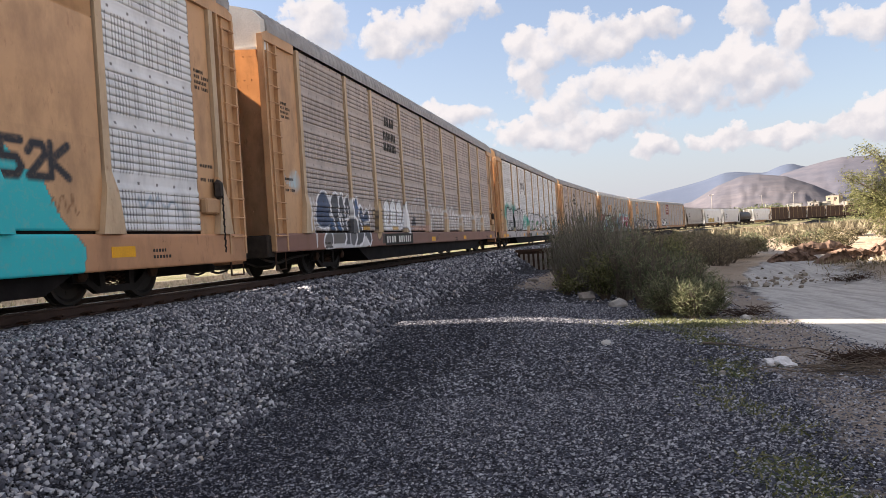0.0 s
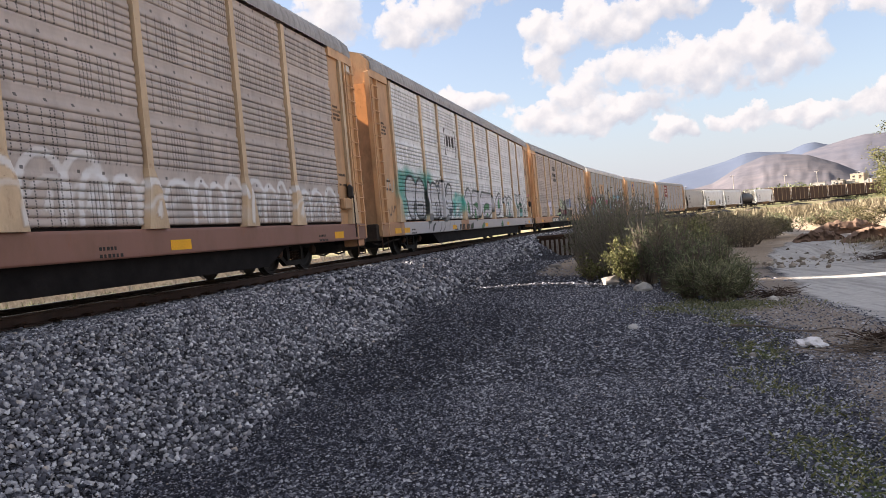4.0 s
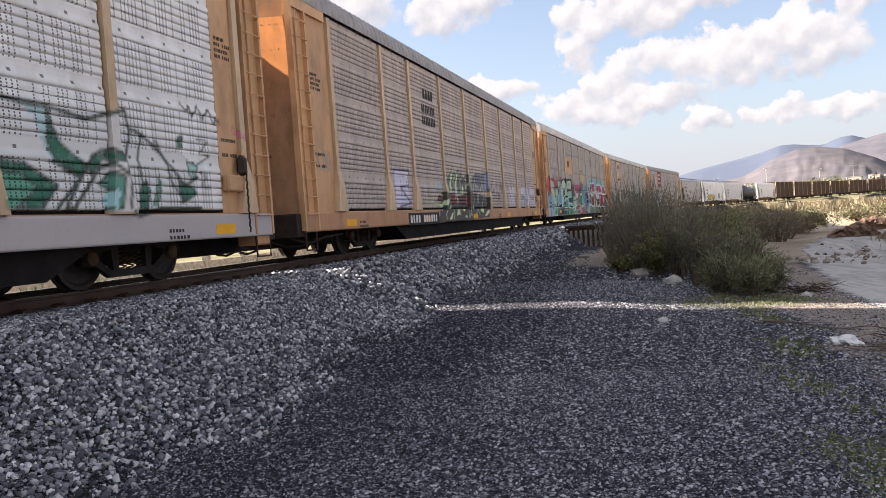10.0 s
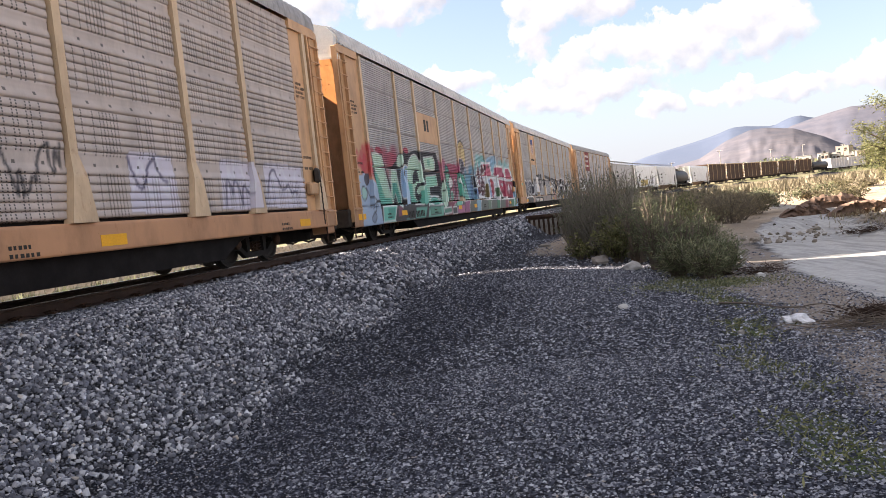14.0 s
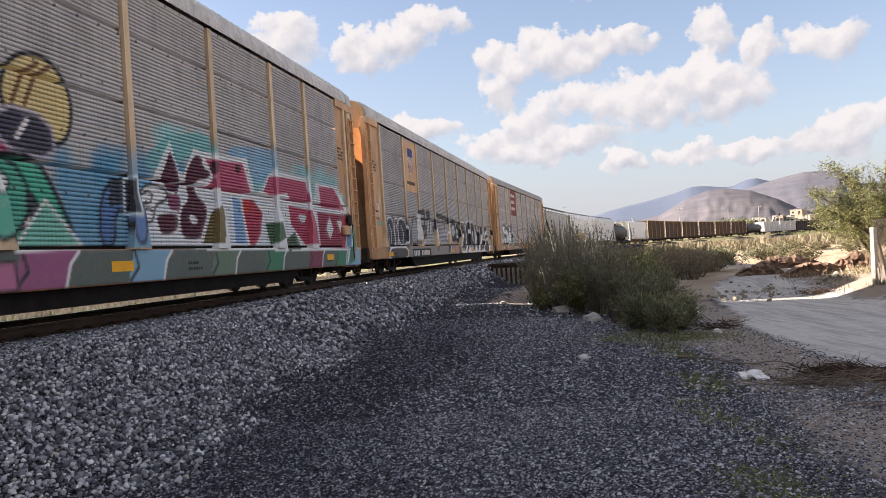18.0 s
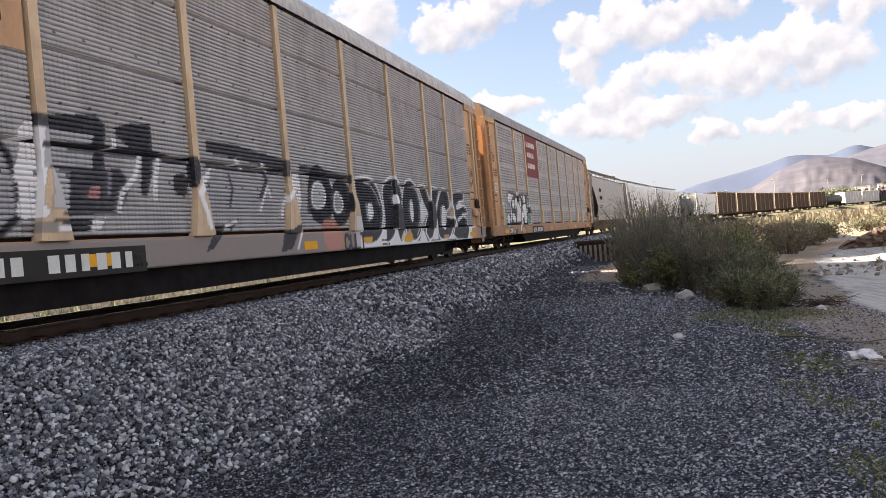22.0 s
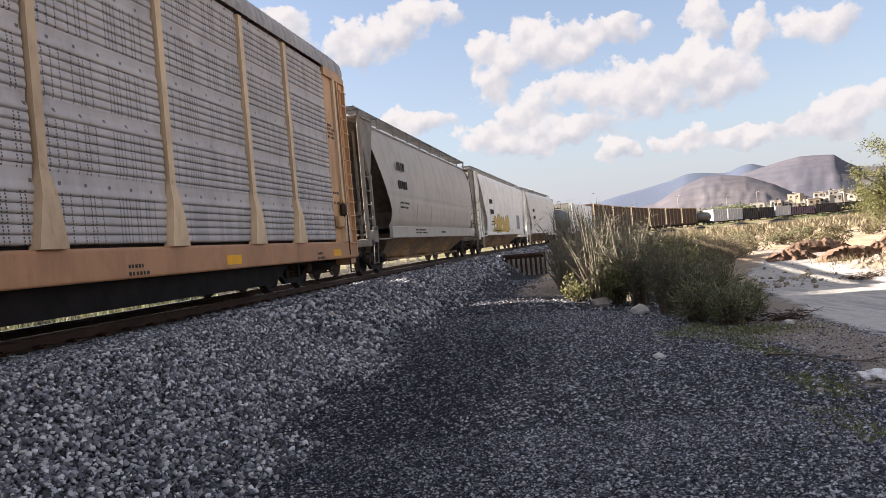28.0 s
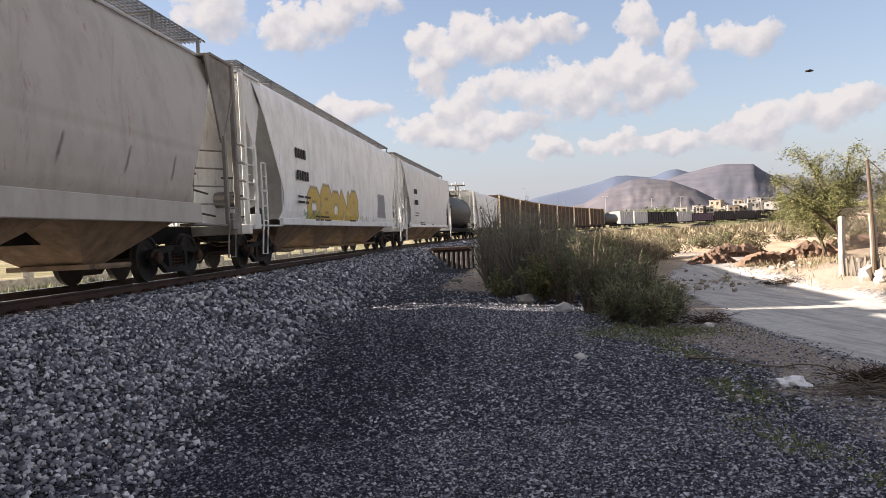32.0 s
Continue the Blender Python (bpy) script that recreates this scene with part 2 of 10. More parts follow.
def disc(bm, profile, sides=24, axis="y"):
    """A turned form: (along the axis, radius) pairs."""
    rings = []
    for w, r in profile:
        ring = []
        for k in range(sides):
            c, s = r * math.cos(2 * math.pi * k / sides), r * math.sin(2 * math.pi * k / sides)
            ring.append(bm.verts.new({"y": (c, w, s), "x": (w, c, s), "z": (c, s, w)}[axis]))
        rings.append(ring)
    for u, v in zip(rings, rings[1:]):
        for k in range(sides):
            bm.faces.new((u[k], u[(k + 1) % sides], v[(k + 1) % sides], v[k]))
    bm.faces.new(rings[0][::-1])
    bm.faces.new(rings[-1])


# ---- the line of the track ----
RAIL_Z = 0.75
BENDS = ((-120, 0.00013), (0, 0.00013), (60, -0.0016), (120, -0.00189), (180, -0.00175), (240, -0.00171), (300, -0.0021), (460, -0.00213), (900, -0.00213))
LINE_S = np.arange(-120.0, 900.0, 1.0)


def lay_line():
    k = np.interp(LINE_S, [b[0] for b in BENDS], [b[1] for b in BENDS])
    th = np.concatenate([[0], np.cumsum((k[1:] + k[:-1]) / 2)])
    th += -0.1623 - np.interp(0, LINE_S, th)
    dx, dy = -np.sin(th), np.cos(th)
    x = np.concatenate([[0], np.cumsum((dx[1:] + dx[:-1]) / 2)])
    y = np.concatenate([[0], np.cumsum((dy[1:] + dy[:-1]) / 2)])
    return x - np.interp(0, LINE_S, x) - 9.557, y - np.interp(0, LINE_S, y) - 6.223, th


LINE_X, LINE_Y, LINE_T = lay_line()


def on_line(s, off=0.0):
    """Place and heading on the track, off metres to the right of its middle."""
    x, y, a = (float(np.interp(s, LINE_S, q)) for q in (LINE_X, LINE_Y, LINE_T))
    return x + off * math.cos(a), y + off * math.sin(a), a


def rail_z(s):
    """Height of the rails: the line climbs gently as it curves away."""
    return RAIL_Z + 0.0035 * max(0.0, s - 20.0)


def off_line(x, y):
    """Signed distance to the right of the track's middle, and the way along it, for arrays."""
    x, y = np.asarray(x, float), np.asarray(y, float)
    best, side, along = np.full(x.shape, 1e9), np.zeros(x.shape), np.zeros(x.shape)
    for i in range(0, len(LINE_S), 4):
        dx, dy = x - LINE_X[i], y - LINE_Y[i]
        d = dx * dx + dy * dy
        near = d < best
        c, s = math.cos(LINE_T[i]), math.sin(LINE_T[i])
        side = np.where(near, dx * c + dy * s, side)
        along = np.where(near, LINE_S[i] - dx * s + dy * c, along)
        best = np.where(near, d, best)
    return side, along


# ---- ground ----
def lumps(x, y, size, seed=0.0):
    """Smooth, repeatable unevenness between about -1 and 1."""
    a = np.sin(x / size * 1.7 + seed) * np.cos(y / size * 1.3 + 2.1 * seed)
    b = np.sin((x * 0.6 + y * 0.8) / size * 3.1 + 1.7 * seed) * np.cos((x * 0.8 - y * 0.6) / size * 2.7 + seed)
    return 0.6 * a + 0.4 * b


def step(a, b, v):
    t = np.clip((v - a) / (b - a), 0, 1)
    return t * t * (3 - 2 * t)


def ground_z(x, y):
    x, y = np.asarray(x, float), np.asarray(y, float)
    side, along = off_line(x, y)
    r = np.hypot(x, y)
    base = -0.36 + 0.16 * step(8, 15, y) * (1 - step(0.5, 3, x)) - 0.035 * np.clip(x - 3, 0, 5)
    base = base + 0.02 * lumps(x, y, 2.3, 1) * step(2, 6, r)
    # bank beyond the road, rising to the fence
    bank = step(9.2, 11.4, x - 0.10 * (y - 14)) * step(-30, 2, y) * (1 - step(23, 29, y))
    base = base + 0.52 * bank + 0.05 * lumps(x, y, 0.9, 3) * bank
    # rough ground past the road
    rough = step(23, 29, y) * step(4, 9, side) * (1 - step(120, 200, r))
    base = base + rough * (0.10 + 0.16 * lumps(x, y, 5.0, 4) + 0.07 * lumps(x, y, 2.1, 7)) + 0.30 * rough * step(28, 30, y + 0.25 * x)
    # the far side of the track lies level
    base = np.where(side < -3, -0.3 + 0.06 * lumps(x, y, 3.0, 2), base)
    # open land climbing towards the village and the hills
    clear = step(12, 60, np.abs(side))
    base = base + 7.0 * step(240, 430, r) * clear + 26 * step(500, 1900, r) + 0.8 * lumps(x, y, 60, 2) * step(80, 200, r) * clear
    # ballast shoulder, flat beside the rails and then falling steeply
    bed = RAIL_Z - 0.20 + 0.0035 * np.clip(along - 20, 0, 700)
    a = np.abs(side)
    edge = 2.45 + 0.06 * lumps(x, y, 0.9, 6)
    toe = np.interp(along, (10, 16, 22, 38), (4.9, 4.5, 4.1, 3.9)) + 0.12 * lumps(x, y, 1.6, 5) + np.clip(bed - 0.55, 0, 3) * 1.5
    slope = bed + (base - bed) * np.clip((a - edge) / (toe - edge), 0, 1)
    return np.where(a < toe, slope, base)


ROAD_Y, ROAD_L, ROAD_R = (-20, 7.7, 8.2, 9.7, 11.9, 16.4, 26.4, 34), (5.6, 5.1, 5.0, 5.1, 5.1, 6.0, 8.6, 12.5), (9.0, 8.8, 8.8, 8.9, 9.1, 9.6, 11.5, 16.0)
EDGE_Y, EDGE_X = (2, 5.1, 7.1, 8.3, 10.7, 13.6, 18), (1.9, 2.15, 2.5, 2.68, 3.3, 3.4, 3.9)


def dampness(x, y):
    """A band of dark, newer gravel beside the foot of the ballast."""
    side, along = off_line(x, y)
    toe = np.interp(along, (10, 16, 22, 38), (4.9, 4.5, 4.05, 3.4))
    wob = 0.35 * lumps(x, y, 1.3, 8) + 0.15 * lumps(x, y, 0.5, 4)
    return step(-0.3, 0.2, side - toe + wob) * (1 - step(-0.5, 0.9, side - 6.3 + 1.5 * wob)) * (1 - step(20, 32, along))


def zones(x, y):
    """How much of the ground is ballast, road dust, brown soil and weeds."""
    side, along = off_line(x, y)
    r = np.hypot(x, y)
    wob = 0.25 * lumps(x, y, 1.1, 8) + 0.12 * lumps(x, y, 0.4, 9)
    toe = np.interp(along, (10, 16, 22, 38), (4.9, 4.5, 4.05, 3.4))
    ballast = 1 - step(-0.7, 0.55, np.abs(side) - toe + wob * 1.3)
    left, right = np.interp(y, ROAD_Y, ROAD_L), np.interp(y, ROAD_Y, ROAD_R)
    road = step(-0.35, 0.35, x - left + wob) * (1 - 0.8 * step(-0.4, 0.6, x - right + wob)) * step(0, 1, x)
    road = road * (1 - 0.55 * step(26, 32, y))
    edge = np.interp(y, EDGE_Y, EDGE_X)
    soil = step(-0.1, 0.9, x - edge + wob) * (1 - road) * (1 - 0.5 * step(-0.2, 0.6, lumps(x, y, 1.9, 14)))
    soil = np.maximum(soil, step(20, 26, y) * step(4.4, 6, side) * (1 - road))
    soil = np.maximum(soil, step(60, 90, r) * (1 - ballast))
    soil = np.maximum(soil, step(-4.0, -5.0, side))
    weeds = np.exp(-((x - edge) / 0.38) ** 2) * np.clip(0.55 + 0.9 * lumps(x, y, 0.55, 11), 0, 1) * step(2, 3, y) * (1 - step(17, 20, y))
    weeds = np.maximum(weeds, np.exp(-(((x - 3.7) / 1.4) ** 2 + ((y - 13.6) / 0.9) ** 2)) * 0.9)
    weeds = np.maximum(weeds, 0.3 * step(40, 120, r) * np.clip(0.4 + lumps(x, y, 9, 12), 0, 1) * (1 - ballast))
    weeds = np.maximum(weeds, step(-4.0, -5.2, side) * (0.72 + 0.2 * lumps(x, y, 4, 13)))
    return ballast, road, soil * (1 - ballast), weeds * (1 - ballast)


def ground_sheet():
    gx = np.concatenate([-np.geomspace(4800, 24, 26), np.arange(-23, -8, 0.5), np.arange(-8, 14, 0.13), np.arange(14, 40, 0.6), np.geomspace(40.5, 4800, 44)])
    gy = np.concatenate([-np.geomspace(4800, 13, 16), np.arange(-12, 0, 0.8), np.arange(0, 26, 0.13), np.arange(26, 70, 0.7), np.geomspace(71, 4800, 48)])
    x, y = np.meshgrid(gx, gy)
    z = ground_z(x, y)
    w, h = len(gx), len(gy)
    idx = np.arange(w * h).reshape(h, w)
    faces = np.stack([idx[:-1, :-1], idx[:-1, 1:], idx[1:, 1:], idx[1:, :-1]], -1).reshape(-1, 4)
    me = bpy.data.meshes.new("ground")
    me.vertices.add(w * h)
    me.vertices.foreach_set("co", np.stack([x, y, z], -1).ravel())
    me.loops.add(faces.size)
    me.loops.foreach_set("vertex_index", faces.ravel())
    me.polygons.add(len(faces))
    me.polygons.foreach_set("loop_start", np.arange(0, faces.size, 4))
    me.polygons.foreach_set("loop_total", np.full(len(faces), 4))
    me.polygons.foreach_set("use_smooth", np.full(len(faces), True))
    me.update(calc_edges=True)
    me.materials.append(GROUND)
    ballast, road, soil, weeds = (q.ravel() for q in zones(x, y))
    a = me.color_attributes.new("zone", "FLOAT_COLOR", "POINT")
    a.data.foreach_set("color", np.stack([road, soil, weeds, ballast], -1).ravel())
    b = me.attributes.new("ballast", "FLOAT", "POINT")
    b.data.foreach_set("value", ballast)
    c = me.attributes.new("damp", "FLOAT", "POINT")
    c.data.foreach_set("value", dampness(x, y).ravel())
    return tagged(new("ground", me), "grey gravel and dry earth ground beside a railway", "ground", kind="structure")

# ---- the train: paint and panels ----
def paint_mix(n, base):
    """Sprayed paint lies over the base colour where the mesh carries it."""
    spray = n.add("ShaderNodeAttribute", attribute_name="spray").outputs["Fac"]
    paint = n.add("ShaderNodeAttribute", attribute_name="paint").outputs["Color"]
    wear = n.ramp(n.noise(n.pos, 9.0, 6, 0.7), [(0.28, 0.78), (0.5, 1.0)])
    return n.mix(n.math("MULTIPLY", spray, wear), base, paint)


def grime(n, col, amount=0.5, tint=(0.10, 0.075, 0.055)):
    """Streaks that run down, dust and blotches."""
    tall = n.vmath("MULTIPLY", n.pos, (2.4, 2.4, 1.1)).outputs[0]
    streak = n.ramp(n.noise(tall, 1.0, 6, 0.65), [(0.45, 0.0), (0.75, 1.0)])
    blot = n.ramp(n.noise(n.pos, 0.8, 5, 0.6), [(0.4, 0.0), (0.75, 1.0)])
    c = n.mix(n.math("MULTIPLY", streak, amount), col, tint)
    return n.mix(n.math("MULTIPLY", blot, amount * 0.5), c, tint)


def tan_paint(name, col, dirt=(0.16, 0.085, 0.045)):
    def build(n):
        r = n.add("ShaderNodeObjectInfo").outputs["Random"]
        c = n.mix(r, tuple(v * 0.86 for v in col), tuple(min(1, v * 1.12) for v in col))
        c = grime(n, c, 0.5, dirt)
        chips = n.ramp(n.noise(n.pos, 14.0, 6, 0.7), [(0.66, 0.0), (0.74, 1.0)])
        c = n.mix(n.math("MULTIPLY", chips, 0.8), c, (0.12, 0.05, 0.03))
        rust = n.ramp(n.noise(n.vmath("MULTIPLY", n.pos, (6.0, 6.0, 1.6)).outputs[0], 1.0, 7, 0.75), [(0.60, 0.0), (0.68, 1.0)])
        c = n.mix(n.math("MULTIPLY", rust, 0.5), c, (0.26, 0.10, 0.045))
        bump(n, n.noise(n.pos, 3.0, 3), 0.12, 0.02)
        return paint_mix(n, c)
    return material(name, build, 0.55)


def screen_metal(name, col, holes=0.9, rows=0.08):
    """Weathered galvanised sheet with rows of punched holes and bolt heads."""
    def build(n):
        c = grime(n, col, 0.5, tuple(v * 0.45 for v in col))
        white = n.ramp(n.noise(n.vmath("MULTIPLY", n.pos, (2.0, 2.0, 0.7)).outputs[0], 2.0, 7, 0.7), [(0.5, 0.0), (0.8, 1.0)])
        c = n.mix(n.math("MULTIPLY", white, 0.35), c, tuple(min(1, v * 1.5) for v in col))
        c = paint_mix(n, c)
        s = n.add("ShaderNodeSeparateXYZ", {0: n.pos}).outputs
        fx = n.math("FRACT", n.math("MULTIPLY", s[0], 1 / 0.075))
        fz = n.math("FRACT", n.math("MULTIPLY", s[2], 2 / rows))
        dx = n.math("ABSOLUTE", n.math("SUBTRACT", fx, 0.5))
        dz = n.math("ABSOLUTE", n.math("SUBTRACT", fz, 0.5))
        dot = n.math("MULTIPLY", n.math("LESS_THAN", dx, 0.16), n.math("LESS_THAN", dz, 0.30))
        column = n.math("FLOOR", n.math("MULTIPLY", s[0], 1 / 0.075))
        group = n.math("LESS_THAN", n.add("ShaderNodeTexWhiteNoise", {"W": column}, noise_dimensions="1D").outputs["Value"], 0.58)
        tier = n.math("FRACT", n.math("MULTIPLY", n.math("SUBTRACT", s[2], 0.98), 1 / 0.874))
        open_band = n.math("MULTIPLY", n.math("GREATER_THAN", tier, 0.08), n.math("LESS_THAN", tier, 0.81))
        d = n.math("MULTIPLY", n.math("MULTIPLY", dot, group), n.math("MULTIPLY", open_band, holes))
        c = n.mix(d, c, (0.025, 0.025, 0.028))
        bx = n.math("ABSOLUTE", n.math("SUBTRACT", n.math("FRACT", n.math("MULTIPLY", s[0], 1 / 0.48)), 0.5))
        bz = n.math("ABSOLUTE", n.math("SUBTRACT", tier, 0.93))
        bolt = n.math("MULTIPLY", n.math("LESS_THAN", bx, 0.055), n.math("LESS_THAN", bz, 0.026))
        return n.mix(n.math("MULTIPLY", bolt, 0.8), c, (0.05, 0.045, 0.045))
    return material(name, build, 0.6, 0.15)


TAN = tan_paint("tan freight paint", (0.60, 0.365, 0.195))
POST_TAN = tan_paint("sun-bleached post paint", (0.66, 0.50, 0.33))
TAN_DEEP = tan_paint("orange freight paint", (0.52, 0.275, 0.145))
DOOR = tan_paint("brown-orange door paint", (0.78, 0.50, 0.29))
SILL_RED = tan_paint("faded red-brown sill paint", (0.27, 0.135, 0.105))
SHEET = {"pale": screen_metal("pale galvanised screen", (0.80, 0.82, 0.84)),
         "brown": screen_metal("brown-grey galvanised screen", (0.50, 0.435, 0.40)),
         "grey": screen_metal("grey galvanised screen", (0.46, 0.44, 0.44)),
         "dark": screen_metal("dark corrugated screen", (0.46, 0.46, 0.465), 0.3, 0.064)}
ROOF = plain("grey roof sheet", (0.34, 0.335, 0.335), 0.6, 0.1)
ROOF_PALE = plain("pale roof sheet", (0.56, 0.55, 0.54), 0.55, 0.1)
BLACK = plain("sooty black steel", (0.013, 0.011, 0.011), 0.8, 0.0, 0.5, spec=0.12)
RUST = plain("brown rusty steel", (0.065, 0.037, 0.025), 0.85, 0.0, 0.4)
TREAD = plain("grimy wheel steel", (0.022, 0.018, 0.016), 0.6, 0.1, 0.4)
YELLOW = plain("yellow reflective tape", (0.85, 0.42, 0.015), 0.5, 0.0, 0.1)
WHITE = plain("white stencil paint", (0.75, 0.75, 0.72), 0.7, 0.0, 0.1)
INK = plain("black stencil paint", (0.03, 0.028, 0.025), 0.7, 0.0, 0.2)
MAROON = plain("maroon panel paint", (0.20, 0.028, 0.035), 0.65, 0.0, 0.25)
HOPPER_GREY = tan_paint("light grey hopper paint", (0.41, 0.39, 0.36), (0.22, 0.19, 0.16))
FITTING_GREY = plain("dusty grey fittings", (0.24, 0.225, 0.205), 0.8, 0.0, 0.3)
# slope sheets share the body's paint; the roof's shade is put into this darker grey
SHADED_SLOPE = plain("grey slope sheet with painted shade", (0.14, 0.13, 0.12), 0.8, 0.0, 0.35)
HOPPER_WHITE = tan_paint("white hopper paint", (0.78, 0.79, 0.78), (0.40, 0.38, 0.34))
DUSTY = plain("dusty brown steel", (0.26, 0.19, 0.13), 0.85, 0.0, 0.4)
TANK = plain("sooty tank paint", (0.035, 0.033, 0.032), 0.5, 0.0, 0.4)
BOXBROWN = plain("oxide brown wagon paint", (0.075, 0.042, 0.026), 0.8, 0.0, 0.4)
BOXTAN = plain("tan wagon paint", (0.42, 0.32, 0.19), 0.8, 0.0, 0.2)

GLYPHS = {"A": "00,13,24,33,40;11,31", "B": "00,04,34,43,32,02;32,41,30,00", "C": "43,34,14,03,01,10,30,41", "D": "00,04,24,43,41,20,00",
          "E": "44,04,00,40;02,32", "G": "43,34,14,03,01,10,30,41,42,22", "I": "20,24", "K": "00,04;44,02,40", "N": "00,04,40,44", "O": "10,01,03,14,34,43,41,30,10",
          "P": "00,04,34,43,32,02", "R": "00,04,34,43,32,02;22,40", "S": "43,34,14,03,12,32,41,30,10,01", "T": "04,44;24,20", "U": "04,01,10,30,41,44",
          "W": "04,10,22,30,44", "Y": "04,22,44;22,20", "L": "04,00,40", "M": "00,04,22,44,40", "V": "04,20,44", "Z": "04,44,00,40", "H": "00,04;40,44;02,42",
          "5": "44,04,02,32,41,30,00", "2": "03,14,34,43,00,40", "X": "00,44;04,40"}


class Spray:
    """Paint sprayed on a car's side, put down layer by layer; u runs along the car, v up from the rail."""

    def __init__(self):
        self.layers = []

    def line(self, pts, width, col, soft=0.03, alpha=1.0):
        self.layers.append(("line", np.array(pts, float), width, col, soft, alpha))

    def blob(self, u, v, ru, rv, col, soft=0.15, alpha=1.0):
        self.layers.append(("blob", (u, v, ru, rv), 0, col, soft, alpha))

    def area(self, pts, col, alpha=1.0):
        self.layers.append(("area", np.array(pts, float), 0, col, 0, alpha))

    def cloud(self, u0, u1, v0, v1, col, count=12, seed=1, alpha=0.8):
        r = random.Random(seed)
        for _ in range(2 * count):
            s = r.uniform(0.12, 0.34) * (v1 - v0)
            self.blob(r.uniform(u0, u1), r.uniform(v0 + s * 0.5, v1 - s * 0.5), s * r.uniform(1, 1.7), s, col, 0.7, alpha)

    def word(self, text, u, v, w, h, thick, fill, edge, edge_w=0.06, halo=None, slant=0.0, seed=0, shine=None):
        r = random.Random(seed)
        step_u = w / len(text)
        for pass_ in ("halo", "edge", "fill", "shine"):
            rr = random.Random(seed)
            for i, ch in enumerate(text):
                a, b, c = rr.uniform(-0.06, 0.06), rr.uniform(-0.05, 0.05), rr.uniform(0.9, 1.05)
                for stroke in GLYPHS[ch].split(";"):
                    pts = []
                    for q in stroke.split(","):
                        x, y = int(q[0]) / 4, int(q[1]) / 4
                        pts.append((u + step_u * (i + 0.12 + x * 0.76 + slant * (y - 0.5) + a), v + h * (y * c + b)))
                    if pass_ == "halo" and halo is not None:
                        self.line(pts, thick + edge_w * 3.2, halo, 0.12, 0.75)
                    elif pass_ == "edge":
                        self.line(pts, thick + edge_w, edge)
                    elif pass_ == "fill" and fill is not None:
                        self.line(pts, thick, fill)
                    elif pass_ == "shine" and shine is not None:
                        self.line([(x + 0.02, y + thick * 0.35) for x, y in pts[:2]], thick * 0.16, shine, 0.02, 0.9)

    def shape(self, text, fill, edge=None, edge_w=0.04, round_off=2, alpha=1.0):
        """A closed, rounded form given as 'u,v u,v ...', filled and outlined."""
        p = np.array([[float(c) for c in q.split(",")] for q in text.split()])
        for _ in range(round_off):
            q = np.roll(p, -1, 0)
            p = np.stack([p * 0.75 + q * 0.25, p * 0.25 + q * 0.75], 1).reshape(-1, 2)
        if fill is not None:
            self.area(p, fill, alpha)
        if edge is not None:
            self.line(np.concatenate([p, p[:1]]), edge_w, edge, 0.04)

    def arches(self, u0, u1, v0, v1, col, width, seed, alpha=0.85):
        """Ribbons that rise and fall in uneven loops."""
        r = random.Random(seed)
        u = u0
        while u < u1:
            w, h = r.uniform(0.55, 1.0) * (v1 - v0), (v1 - v0) * r.uniform(0.7, 1.0)
            curve = [(u + w * 0.5 * (1 - math.cos(a)), v0 + h * math.sin(a) ** 0.7) for a in np.linspace(0.0, math.pi * r.uniform(0.8, 1.0), 12)]
            self.line(curve, width, col, 0.03, alpha)
            self.line([(x + 0.12, y * 0.7 + v0 * 0.3 - 0.05) for x, y in curve[2:9]], width * 0.6, col, 0.04, alpha * 0.7)
            if r.random() < 0.6:
                self.line([(u + w * 0.5, v0 + h * 0.2), (u + w * 0.62, v0 + h * 0.45), (u + w * 0.6, v0 + h * 0.15)], width * 0.7, col, 0.03, alpha)
            u += w * r.uniform(0.8, 1.1)

    def shards(self, u0, u1, v0, v1, fill, edge, accent, count, seed, edge_w=0.04):
        """Sharp interlocking letter-like forms with no reading."""
        r = random.Random(seed)
        w = (u1 - u0) / count
        for i in range(count):
            u = u0 + i * w
            h = (v1 - v0) * r.uniform(0.75, 1.0)
            a, b, c, d = (r.uniform(0.0, 0.4) * w for _ in range(4))
            self.shape(f"{u},{v0} {u + a},{v0 + h * 0.6} {u - b * 0.5},{v0 + h * 0.8} {u + w * 0.5},{v0 + h} {u + w + c},{v0 + h * 0.85} {u + w * 0.8},{v0 + h * 0.5} {u + w + d * 0.6},{v0}", fill, edge, edge_w, 0, 0.95)
            self.shape(f"{u + w * 0.3},{v0} {u + w * 0.45},{v0 + h * 0.45} {u + w * 0.75},{v0 + 0.05}", accent, edge, edge_w * 0.5, 0)
            self.shape(f"{u + w * 0.25},{v0 + h * 0.6} {u + w * 0.7},{v0 + h * 0.75} {u + w * 0.5},{v0 + h * 0.5}", accent if i % 2 else edge, edge, edge_w * 0.5, 0)

    def tag(self, u0, u1, v0, v1, col, seed, width=0.022, loops=9):
        """A quick handstyle scribble that spells nothing."""
        r = random.Random(seed)
        pts = []
        for i in range(loops * 3):
            f = i / (loops * 3 - 1)
            pts.append((u0 + (u1 - u0) * (f + r.uniform(-0.03, 0.05)), v0 + (v1 - v0) * r.choice((0.05, 0.3, 0.55, 0.9, 1.0))))
        for k in range(0, len(pts) - 3, 3):
            p = [Vector((*q, 0)) for q in pts[k:k + 4]]
            curve = []
            for t in np.linspace(0, 1, 6):
                c = p[0] * (1 - t) ** 3 + p[1] * 3 * t * (1 - t) ** 2 + p[2] * 3 * t * t * (1 - t) + p[3] * t ** 3
                curve.append((c.x, c.y))
            self.line(curve, width, col, 0.02, 0.9)

